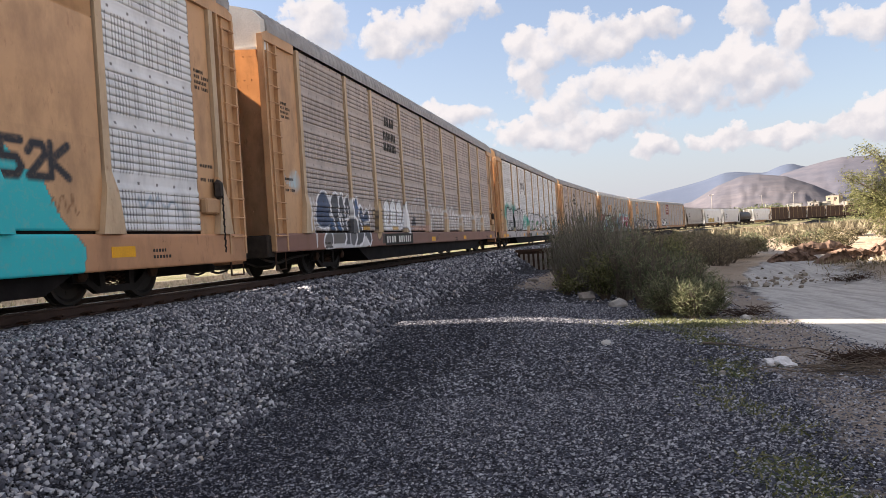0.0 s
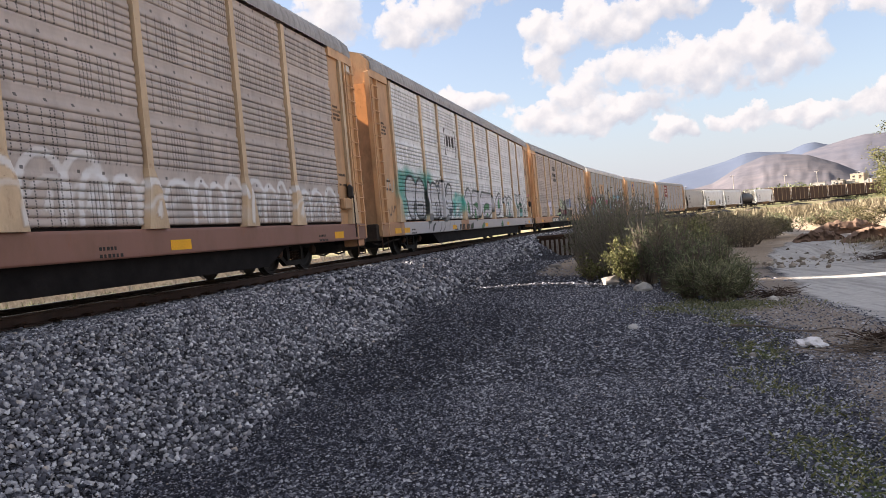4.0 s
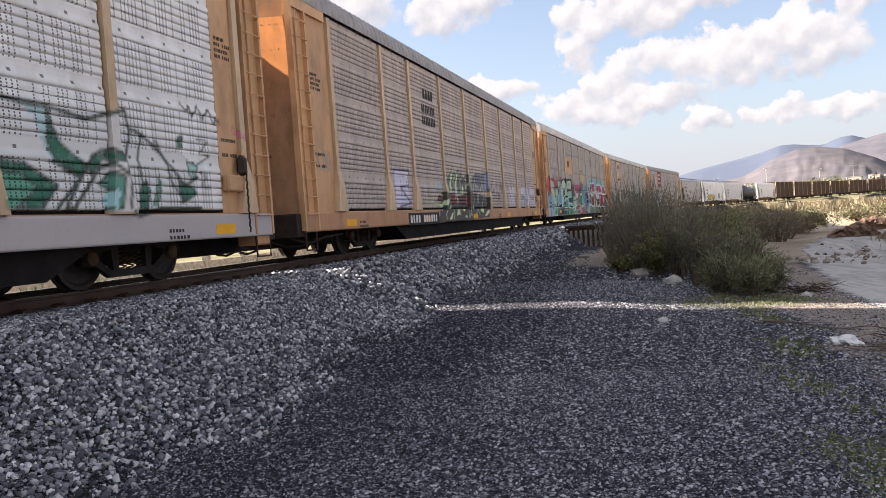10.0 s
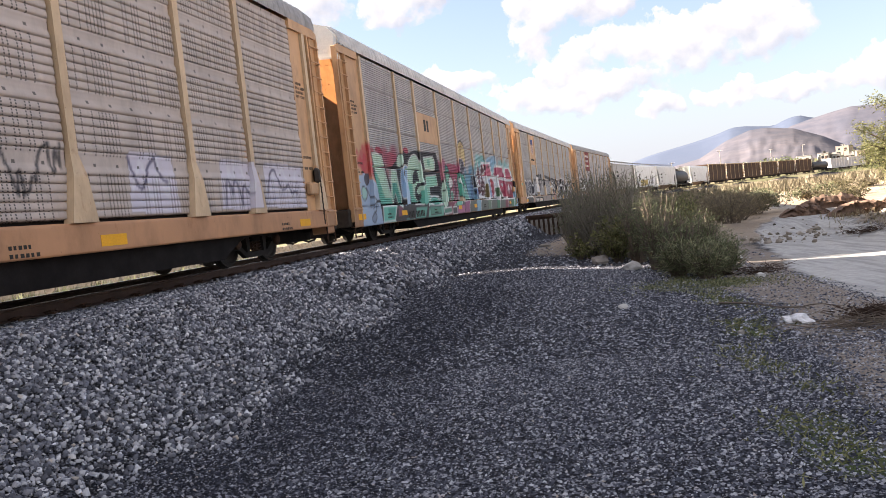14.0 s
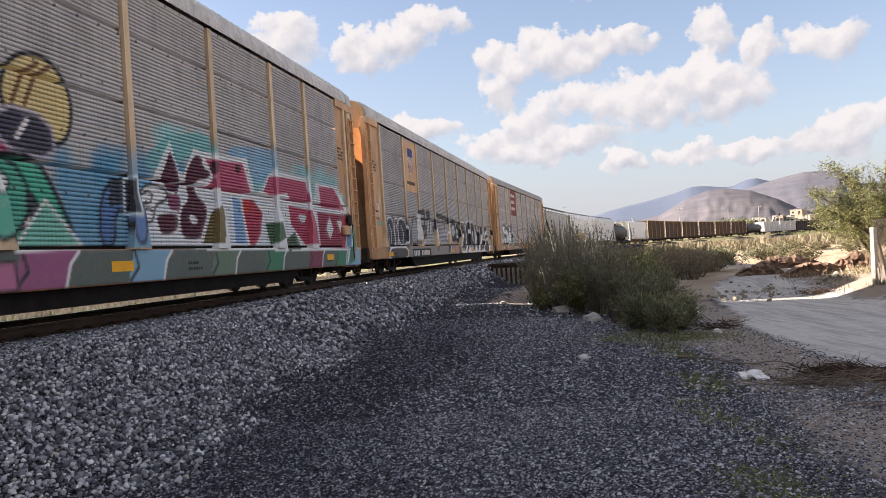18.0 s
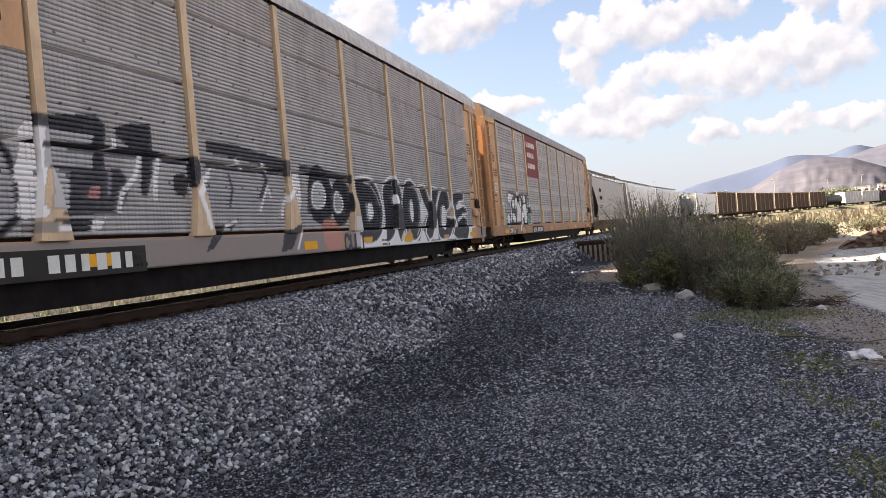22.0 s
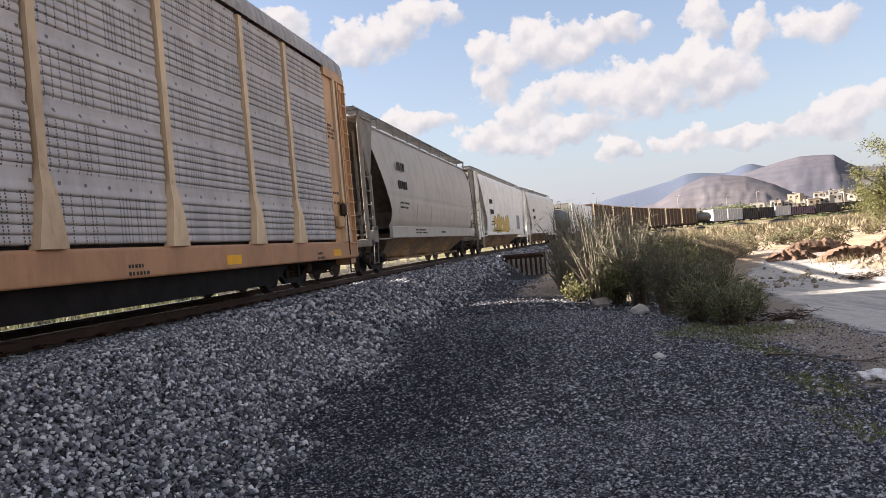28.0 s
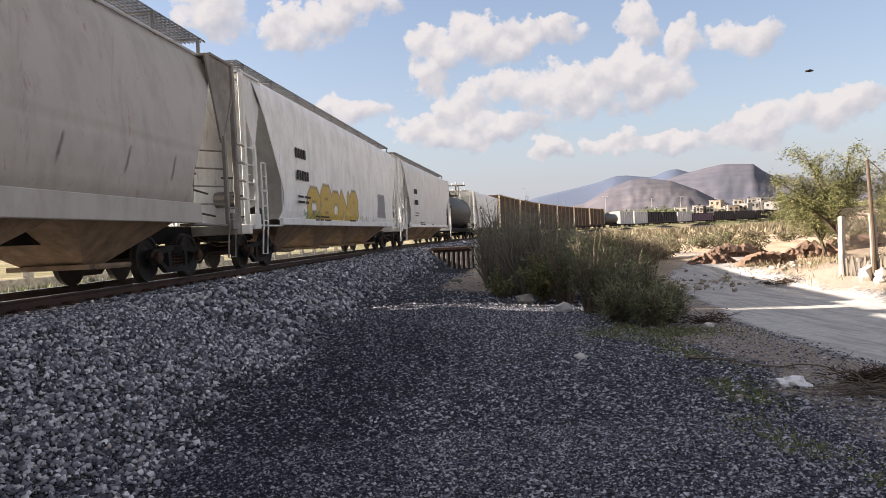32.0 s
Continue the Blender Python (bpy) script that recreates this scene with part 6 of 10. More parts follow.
    s.shape("17.30,2.32 17.71,2.77 18.00,2.78 18.06,2.56 18.35,2.51 18.27,2.32 17.70,2.23 17.70,2.03 18.08,1.87 18.12,1.66 17.89,1.31 17.77,1.14 17.10,1.16 17.07,1.56 17.17,1.77 17.40,1.90 17.35,2.08", plum, white, 0.03, 1)
    s.shape("16.32,1.60 16.97,1.67 17.07,1.56 17.02,1.29 16.52,1.19 16.38,1.36", plum, white, 0.03, 1)
    s.shape("17.39,1.61 17.58,1.64 17.73,1.52 17.61,1.43 17.46,1.47", white, None)
    s.shape("15.84,1.72 15.99,2.03 16.35,2.09 16.72,2.02 16.73,1.85 16.34,1.75 16.26,1.46 16.04,1.43 15.92,1.58", (0.80, 0.80, 0.81), NIGHT, 0.025, 2)
    s.line([(15.93, 1.88), (16.15, 1.96), (16.28, 1.91), (16.21, 1.77), (15.96, 1.73)], 0.022, NIGHT)
    s.line([(15.95, 1.63), (16.15, 1.68), (16.28, 1.63)], 0.02, NIGHT)
    s.shape("18.06,2.75 18.68,2.78 19.73,2.83 19.90,2.49 20.12,2.10 19.05,2.14 18.70,2.15 18.04,2.14 18.39,2.40", rose, white, 0.03, 0)
    s.shape("18.28,2.68 18.64,2.69 18.52,2.44 18.31,2.47", plum, None, 0, 1)
    s.shape("19.36,2.74 19.64,2.74 19.55,2.55 19.34,2.57", plum, None, 0, 1)
    s.shape("18.22,1.67 18.60,1.87 18.54,1.10 17.86,1.10", (0.16, 0.12, 0.05), None, 0, 0)
    s.shape("19.56,2.06 20.12,2.08 20.60,1.79 20.41,1.29 20.09,1.02 19.83,1.04 19.62,1.69", (0.42, 0.05, 0.09), white, 0.025, 0)
    s.shape("19.62,1.97 19.90,2.03 20.01,1.81 19.62,1.74", (0.55, 0.06, 0.05), None, 0, 0)
    s.shape("19.11,2.10 19.49,2.06 19.77,1.05 19.16,1.08", (0.25, 0.42, 0.66), white, 0.03, 0)
    s.shape("20.62,2.25 21.02,2.67 21.86,2.72 23.29,2.72 23.52,2.15 22.27,2.10 21.99,2.29 21.04,2.17", rose, white, 0.03, 0)
    s.shape("20.63,1.58 21.42,1.64 21.59,1.22 20.88,1.02", (0.06, 0.13, 0.07), white, 0.025, 0)
    s.shape("22.01,2.06 23.59,2.00 23.80,1.08 22.99,1.05 22.13,1.55", (0.42, 0.06, 0.12), white, 0.025, 0)
    s.shape("22.57,1.83 23.27,1.86 22.94,1.57", (0.62, 0.70, 0.76), None, 0, 1)
    s.shape("21.68,1.16 22.37,1.40 22.71,0.99 21.79,0.93", (0.07, 0.12, 0.07), None, 0, 0)
    s.shape("24.20,2.69 25.44,2.72 26.12,2.28 26.48,2.06 24.29,2.06", rose, white, 0.03, 0)
    s.shape("23.96,1.99 26.63,1.98 26.19,0.94 24.10,0.98", (0.34, 0.05, 0.09), white, 0.025, 0)
    s.shape("24.63,1.52 24.93,1.87 25.23,1.53 24.92,1.22", white, None, 0, 0)
    s.shape("25.57,1.79 26.02,1.77 25.80,1.40", white, None, 0, 0)
    s.shape("26.66,1.71 27.19,1.81 27.83,1.59 27.46,0.88 26.37,0.82", (0.03, 0.12, 0.09), white, 0.02, 1)
    s.area([(26.0, 0.45), (27.9, 0.45), (28.1, 1.6), (27.4, 2.1), (26.6, 1.7)], (0.24, 0.44, 0.62), 0.9)
    s.area([(26.2, 0.5), (26.9, 0.6), (27.1, 1.9), (26.7, 2.2), (26.5, 1.2)], LEAF, 0.95)
    s.line([(26.2, 0.6), (26.6, 1.3), (26.5, 2.2)], 0.05, SNOW)
    return s


def spray_black_white():
    s = Spray()
    ink, white, ash = (0.022, 0.024, 0.034), (0.88, 0.88, 0.89), (0.40, 0.40, 0.42)
    s.cloud(2.2, 5.1, 0.7, 2.1, (0.05, 0.055, 0.075), 18, 3, 0.8)
    for form in ("2.15,0.95 2.25,2.0 3.0,2.1 3.2,1.6 3.3,0.95", "3.25,0.95 3.3,2.05 3.75,2.05 3.75,0.95", "3.7,1.1 3.75,2.0 4.4,2.1 4.95,1.9 4.9,1.0"):
        s.shape(form, (0.055, 0.06, 0.085), white, 0.035, 1)
    s.shape("2.2,0.5 2.3,0.95 3.4,1.0 4.9,0.95 4.7,0.5", (0.04, 0.042, 0.05), white, 0.03, 1)
    for u in (2.6, 3.5, 4.2):
        s.line([(u, 1.8), (u + 0.25, 1.5), (u + 0.1, 1.15)], 0.03, white)
    s.area([(5.0, 0.5), (28.0, 0.5), (28.0, 1.0), (5.0, 1.0)], (0.25, 0.235, 0.23), 0.92)
    s.shape("5.6,1.1 5.8,1.9 6.3,2.3 6.7,1.9 6.7,1.1", ash, ink, 0.05, 1)
    s.shape("6.77,2.37 7.14,2.43 7.18,2.22 7.11,1.85 6.92,1.51 7.08,1.28 6.63,1.24 6.74,1.63 6.63,1.75 6.77,2.02", white, None, 0, 1)
    s.shape("7.13,2.36 7.96,2.35 7.89,1.95 7.05,1.87", (0.46, 0.46, 0.48), None, 0, 0)
    s.shape("7.15,1.85 7.50,1.87 7.44,1.35 7.07,1.37", (0.52, 0.52, 0.54), None, 0, 0)
    s.area([(7.00, 2.48), (8.01, 2.61), (8.17, 2.49), (8.08, 1.91), (7.87, 1.89), (7.93, 2.34), (7.00, 2.35)], ink, 0.95)
    s.area([(7.07, 2.19), (8.93, 2.26), (9.80, 2.14), (9.79, 2.08), (7.06, 2.12)], ink, 0.95)
    s.area([(8.35, 2.49), (8.63, 2.57), (9.07, 2.61), (9.03, 1.97), (8.87, 1.60), (8.73, 1.60), (8.84, 2.25), (8.59, 2.23), (8.34, 2.37)], ink, 0.95)
    s.area([(7.03, 1.89), (8.38, 1.93), (8.54, 1.71), (8.31, 1.34), (7.09, 1.29), (7.44, 1.39), (7.49, 1.84)], (0.04, 0.04, 0.055), 0.92)
    s.area([(7.08, 1.25), (8.04, 1.28), (7.77, 1.11), (7.34, 1.10)], ink, 0.95)
    s.shape("7.78,1.66 7.97,1.70 7.97,1.54 7.76,1.53", (0.50, 0.26, 0.26), None, 0, 0)
    s.shape("8.24,2.33 8.34,2.37 8.35,2.21 8.23,2.14", white, None, 0, 1)
    s.line([(8.76, 2.11), (8.65, 1.85), (8.37, 1.61), (8.28, 1.38)], 0.045, white, 0.03, 0.95)
    s.line([(9.15, 2.10), (9.06, 1.82), (9.03, 1.57)], 0.05, white, 0.03, 0.95)
    s.line([(8.14, 2.06), (8.17, 1.84), (8.12, 1.58)], 0.03, (0.36, 0.32, 0.40), 0.03, 0.9)
    s.shape("9.44,1.91 9.80,1.97 9.77,1.59 9.46,1.62", (0.05, 0.045, 0.05), None, 0, 1)
    s.shape("9.82,2.27 10.11,2.17 10.07,1.86 9.80,1.67", ink, None, 0, 1)
    s.line([(10.48, 2.08), (10.21, 1.87), (9.95, 1.64), (10.08, 1.35), (10.13, 1.14)], 0.06, white, 0.03, 0.95)
    s.area([(10.36, 2.52), (11.23, 2.51), (12.94, 2.38), (12.94, 2.16), (10.33, 2.32)], ink, 0.9)
    s.area([(10.30, 2.18), (12.90, 2.16), (12.88, 2.05), (10.29, 2.08)], ink, 0.9)
    s.shape("10.39,2.05 12.67,2.09 12.65,1.35 10.26,1.37", (0.40, 0.40, 0.42), None, 0, 0)
    s.line([(10.90, 1.99), (10.98, 1.76), (10.87, 1.48)], 0.03, ink)
    s.line([(11.90, 2.25), (12.09, 1.96), (11.84, 1.64)], 0.045, ink)
    s.line([(11.15, 2.24), (11.28, 2.16)], 0.05, white)
    s.line([(11.98, 2.23), (12.08, 2.16)], 0.05, white)
    s.line([(11.80, 1.42), (12.11, 1.86), (12.19, 1.65)], 0.03, white, 0.03, 0.9)
    s.line([(12.54, 1.33), (12.67, 1.61), (12.97, 1.81)], 0.05, white, 0.03, 0.95)
    s.shape("13.01,2.16 13.36,2.22 13.35,1.41 12.94,1.40", white, None, 0, 1)
    s.line([(14.25, 1.53), (14.37, 1.89), (14.67, 2.02), (15.03, 1.90), (14.88, 1.73)], 0.05, white, 0.03, 0.95)
    s.area([(13.38, 2.35), (15.75, 2.24), (15.71, 2.07), (13.36, 2.22)], ink, 0.9)
    s.area([(13.64, 1.86), (15.52, 1.87), (15.50, 1.37), (13.55, 1.38)], (0.05, 0.05, 0.07), 0.85)
    s.line([(15.18, 1.80), (15.34, 1.43)], 0.05, white, 0.03, 0.95)
    s.shape("16.03,1.83 16.65,1.98 16.67,1.31 16.03,1.21", white, None, 0, 1)
    s.area([(6.72, 1.20), (7.12, 1.21), (7.14, 1.10), (6.71, 1.10)], (0.28, 0.26, 0.25), 0.9)
    s.area([(7.11, 1.18), (7.35, 1.17), (7.36, 1.08), (7.12, 1.09)], white, 0.9)
    s.area([(7.79, 1.25), (8.04, 1.29), (7.92, 1.12), (7.73, 1.09)], white, 0.9)
    s.area([(10.37, 1.16), (10.77, 1.19), (10.24, 0.80), (10.01, 0.72)], ink, 0.95)
    s.area([(10.78, 1.24), (11.10, 1.26), (10.80, 1.04)], ink, 0.95)
    s.area([(12.48, 1.01), (13.17, 1.19), (12.75, 0.71), (12.31, 0.64)], ink, 0.95)
    s.area([(14.19, 1.24), (14.95, 1.22), (15.11, 0.62), (14.15, 0.60)], (0.52, 0.25, 0.14), 0.9)
    s.line([(10.69, 1.15), (11.02, 1.23)], 0.03, white)
    s.line([(13.28, 1.19), (12.96, 0.70)], 0.03, white)
    # dark rings, then six heavy letters on white
    s.shape("13.6,1.3 13.7,2.2 14.2,2.45 14.75,2.1 14.7,1.4 14.3,1.1", ink, None, 0, 1)
    s.shape("13.75,1.5 13.85,1.95 14.2,2.05 14.45,1.8 14.3,1.5", (0.50, 0.53, 0.53), white, 0.03)
    s.shape("14.65,1.3 14.7,1.95 15.15,2.2 15.7,1.95 15.65,1.4 15.1,1.05", ink, None, 0, 1)
    s.shape("14.75,1.5 14.9,1.9 15.2,1.75 15.25,1.5 14.95,1.38", (0.42, 0.42, 0.43), white, 0.03)
    s.shape("14.1,0.6 14.1,1.25 14.8,1.3 15.0,0.6", (0.52, 0.25, 0.20), None, 0, 1)
    s.area([(15.89, 2.19), (16.24, 2.25), (16.13, 1.33), (15.97, 0.65), (15.89, 0.66), (16.00, 1.32)], white, 0.75)
    s.area([(15.65, 1.32), (16.05, 1.33), (15.99, 0.63), (15.58, 0.62)], (0.62, 0.61, 0.60), 0.9)
    s.area([(16.04, 1.23), (17.50, 1.06), (19.07, 0.96), (26.29, 1.02), (26.17, 0.44), (19.02, 0.57), (15.89, 0.61)], white, 0.95)
    s.shape("15.89,2.16 16.15,2.23 16.68,2.28 17.08,2.23 17.36,1.99 17.54,1.65 17.56,1.35 17.40,1.04 17.16,0.83 16.77,0.66 15.97,0.66 16.05,0.99 16.06,1.44", ink, white, 0.042, 1)
    s.shape("16.61,1.65 16.86,1.67 16.96,1.49 16.90,1.30 16.67,1.23 16.56,1.39", white, None, 0, 1)
    s.line([(16.50, 2.13), (16.85, 2.09), (17.17, 1.88), (17.38, 1.58)], 0.02, (0.60, 0.61, 0.63))
    s.line([(16.52, 1.65), (16.55, 1.30), (16.65, 1.20)], 0.016, (0.60, 0.61, 0.63))
    s.shape("17.56,2.01 17.87,2.24 18.31,2.37 18.78,2.31 19.02,2.04 19.05,1.70 18.85,1.48 19.62,1.36 19.67,1.27 19.10,0.91 18.55,0.62 18.42,0.68 18.25,1.05 18.06,0.81 17.68,0.66 17.46,0.67 17.50,0.98 17.65,1.29", ink, white, 0.042, 1)
    s.shape("18.27,1.87 18.46,1.93 18.58,1.81 18.49,1.64 18.28,1.64", white, None, 0, 1)
    s.line([(18.63, 2.27), (18.91, 2.09), (18.97, 1.74)], 0.02, (0.60, 0.61, 0.63))
    s.area([(18.89, 1.01), (21.37, 0.93), (25.26, 1.03), (25.07, 0.63), (23.51, 0.60), (21.32, 0.62), (18.86, 0.67)], (0.03, 0.032, 0.042), 0.95)
    s.shape("18.99,1.87 19.23,2.22 19.47,2.35 19.84,2.36 20.22,2.18 20.39,1.90 20.44,1.56 20.38,1.18 20.12,0.85 19.73,0.66 19.40,0.66 19.14,0.74 18.99,0.88 18.90,1.11 18.89,1.50", ink, white, 0.035, 1)
    s.shape("19.56,1.77 19.71,1.83 19.81,1.68 19.82,1.43 19.74,1.21 19.61,1.16 19.54,1.32 19.51,1.59", white, None, 0, 1)
    s.line([(19.86, 2.18), (20.15, 2.10), (20.33, 1.86), (20.39, 1.56), (20.32, 1.26), (20.09, 1.03), (19.81, 0.82)], 0.022, (0.60, 0.61, 0.63))
    s.shape("20.29,2.18 20.84,2.28 21.08,2.15 21.26,1.84 21.46,2.27 22.14,2.20 22.30,2.12 21.91,1.71 21.59,1.27 21.37,0.93 21.14,0.71 20.84,0.64 20.56,0.87 20.78,1.18 21.04,1.42 20.60,1.84 20.42,2.09", ink, white, 0.035, 0)
    s.shape("20.52,1.83 21.05,1.46 20.75,1.29 20.43,1.10 20.41,1.33", white, None, 0, 0)
    s.shape("22.40,2.13 22.68,2.25 23.05,2.21 23.26,2.01 23.30,1.63 22.88,1.52 22.77,1.37 23.24,1.33 23.59,1.24 23.30,0.95 22.90,0.67 22.48,0.64 21.94,0.62 21.69,0.84 21.77,1.27 21.98,1.71", ink, white, 0.035, 1)
    s.shape("22.47,1.69 22.70,1.72 22.83,1.52 22.77,1.37 22.84,1.26 22.63,1.00 22.37,0.92 22.24,1.05 22.33,1.37", white, None, 0, 1)
    s.line([(23.11, 2.16), (23.30, 1.87), (23.33, 1.63)], 0.02, (0.60, 0.61, 0.63))
    s.shape("23.57,2.12 24.40,2.21 24.99,2.17 24.98,1.90 24.32,1.84 24.32,1.80 24.94,1.72 25.20,1.66 25.35,1.46 24.67,1.43 24.87,1.36 25.20,1.29 25.23,0.86 24.95,0.59 23.70,0.59 23.26,0.76 23.60,1.09 23.38,1.39 23.36,1.77", ink, white, 0.035, 0)
    s.shape("24.01,1.75 24.53,1.82 24.87,1.69 24.38,1.61 23.99,1.55", white, None, 0, 1)
    s.shape("23.98,1.27 24.40,1.38 24.87,1.37 24.31,1.21 23.99,1.14", white, None, 0, 1)
    s.line([(25.48, 1.89), (25.81, 1.93), (25.85, 1.54)], 0.03, (0.56, 0.42, 0.44), 0.05, 0.7)
    s.area([(19.93, 0.62), (20.24, 0.94), (20.34, 0.98), (20.65, 0.63)], white, 0.95)
    s.area([(21.14, 0.64), (21.40, 0.98), (21.69, 1.06), (21.69, 0.67)], white, 0.95)
    s.area([(22.77, 0.63), (23.18, 0.79), (23.47, 0.62)], white, 0.95)
    s.area([(18.49, 0.72), (18.80, 0.98), (19.01, 0.82), (19.01, 0.71)], (0.72, 0.66, 0.55), 0.95)
    s.area([(16.09, 0.85), (16.65, 0.85), (16.57, 0.72), (16.10, 0.72)], (0.72, 0.38, 0.03), 1.0)
    s.shape("18.72,0.69 19.23,1.03 19.43,0.82 19.49,0.68", (0.52, 0.34, 0.16), None, 0, 0)
    s.area([(22.28, 0.77), (22.79, 0.78), (22.76, 0.64), (22.28, 0.65)], (0.62, 0.34, 0.12), 1.0)
    s.area([(25.57, 0.96), (26.67, 1.02), (26.57, 0.56), (25.49, 0.55)], (0.50, 0.27, 0.13), 0.9)
    s.word("CULT", 15.05, 0.58, 1.15, 0.34, 0.03, NIGHT, NIGHT, 0.012, seed=3)
    s.tag(1.0, 1.8, 2.0, 2.9, (0.75, 0.75, 0.75), 59, 0.02, 8)
    s.area([(1.15, 1.75), (1.8, 1.75), (1.75, 1.9), (1.15, 1.92)], (0.16, 0.40, 0.30), 0.9)
    s.tag(25.98, 26.52, 2.78, 3.10, NIGHT, 60, 0.03, 7)
    s.tag(25.98, 26.54, 2.40, 2.70, NIGHT, 61, 0.03, 7)
    return s


def spray_white_bubbles():
    s = Spray()
    white, line, frost = (0.92, 0.92, 0.92), (0.025, 0.022, 0.025), (0.62, 0.76, 0.70)
    s.cloud(3.0, 6.9, 1.6, 2.55, (0.13, 0.045, 0.06), 22, 2, 0.5)
    s.area([(3.40, 2.36), (4.17, 2.43), (4.51, 2.32), (5.77, 2.45), (6.75, 2.39), (7.47, 2.24), (7.10, 0.94), (2.73, 1.02), (3.60, 1.64)], line, 0.85)
    s.shape("2.19,1.93 2.34,1.99 2.53,2.01 2.66,1.90 2.67,1.66 2.47,1.51 2.34,1.65 2.28,1.40 2.15,1.38 2.15,1.61", frost, None, 0, 2)
    s.shape("2.77,1.81 3.00,1.91 3.24,1.81 3.23,1.64 2.90,1.55 2.77,1.62", frost, None, 0, 2)
    s.shape("2.68,1.12 2.81,1.25 2.95,1.25 2.87,1.07", frost, NIGHT, 0.014, 1)
    s.shape("3.05,2.07 3.12,2.30 3.36,2.40 3.67,2.41 3.96,2.32 3.92,2.14 3.74,2.00 3.66,1.68 3.74,1.41 3.56,1.10 3.39,1.06 3.45,1.48 3.59,1.86 3.44,1.91 3.26,1.91", white, line, 0.032, 2)
    s.shape("2.77,1.31 2.89,1.49 3.08,1.53 3.27,1.46 3.34,1.27 3.27,1.10 3.05,1.02 2.83,1.11", white, line, 0.032, 2)
    s.shape("3.86,1.94 3.95,2.11 4.13,2.17 4.31,2.05 4.30,1.80 4.14,1.69 3.97,1.73", white, line, 0.03, 2)
    s.shape("4.01,2.28 4.11,2.39 4.22,2.30 4.15,2.18 4.04,2.17", white, None, 0, 1)
    s.shape("3.73,1.53 4.03,1.56 4.37,1.39 4.37,1.10 3.95,1.08 3.71,1.26", white, line, 0.028, 2)
    s.shape("3.62,1.22 3.81,1.26 3.87,1.14 3.80,1.01 3.59,1.01", line, None)
    s.shape("4.37,2.06 4.49,2.18 4.70,2.26 4.88,2.17 5.02,1.83 4.99,1.41 4.85,1.08 4.43,1.08 4.60,1.39 4.73,1.66 4.65,1.98 4.47,1.65 4.35,1.69", white, line, 0.03, 1)
    s.shape("4.79,2.44 4.90,2.53 5.00,2.41 4.92,2.29 4.77,2.32", white, None)
    s.shape("5.01,2.08 5.19,2.27 5.39,2.28 5.44,2.03 5.32,1.77 5.13,1.71 5.04,1.85", white, line, 0.028, 2)
    s.shape("5.44,2.25 5.61,2.13 5.67,1.82 5.46,1.51 5.34,0.99 5.15,0.67 4.85,0.67 5.03,1.09 5.09,1.58 5.28,1.72 5.45,2.02", white, line, 0.028, 1)
    s.shape("5.71,2.30 5.82,2.37 5.90,2.28 5.79,2.21", white, None)
    s.shape("5.90,2.14 6.07,2.39 6.37,2.41 6.55,2.19 6.37,1.98 6.07,1.97", white, line, 0.026, 2)
    s.shape("5.86,1.91 6.50,2.01 6.70,1.90 6.55,1.05 6.04,0.97 6.06,1.38 5.86,1.60", white, line, 0.026, 1)
    s.shape("5.57,1.51 5.78,1.68 6.05,1.51 6.02,1.29 5.63,1.29", white, line, 0.024, 2)
    s.line([(6.23, 2.19), (6.14, 2.07), (6.02, 2.11)], 0.018, line)
    s.shape("6.78,2.20 6.96,2.36 7.21,2.38 7.33,2.13 7.14,1.78 6.85,1.80", frost, NIGHT, 0.016, 1)
    s.shape("6.69,1.72 6.89,1.74 6.91,1.58 6.70,1.51", frost, NIGHT, 0.014, 1)
    s.shape("6.67,1.45 7.17,1.53 7.11,0.99 6.60,0.96", frost, None, 0, 1)
    s.line([(6.69, 1.39), (7.11, 1.43), (6.70, 1.24), (7.11, 1.28), (6.66, 1.07), (7.08, 1.10)], 0.018, NIGHT)
    s.line([(6.89, 2.21), (7.24, 2.28), (6.91, 2.09), (7.20, 2.05), (6.90, 1.90)], 0.016, NIGHT)
    s.area([(2.11, 1.06), (3.41, 1.05), (3.38, 0.89), (2.09, 0.92)], (0.20, 0.19, 0.18), 0.9)
    s.shape("2.92,0.74 3.04,0.90 3.48,0.86 3.46,0.63 2.90,0.60", (0.66, 0.65, 0.62), line, 0.022, 1)
    s.shape("3.61,0.65 3.74,0.82 3.97,0.82 3.87,0.60", (0.55, 0.54, 0.52), line, 0.02, 1)
    s.shape("2.72,0.92 2.92,1.07 3.04,0.90", frost, NIGHT, 0.016, 1)
    s.shape("5.12,0.88 5.56,0.91 5.93,0.78 5.72,0.50 5.28,0.58", (0.60, 0.36, 0.12), line, 0.02, 1)
    s.area([(3.96, 0.80), (4.32, 0.80), (4.28, 0.57), (3.98, 0.57)], line, 0.9)
    s.word("RTB", 2.16, 1.60, 0.56, 0.24, 0.016, None, NIGHT, 0.004, seed=4)
    s.word("ACM", 2.80, 1.62, 0.44, 0.20, 0.014, None, NIGHT, 0.004, seed=5)
    s.tag(1.1, 1.85, 1.2, 1.9, (0.40, 0.22, 0.10), 66, 0.02, 8)
    return s


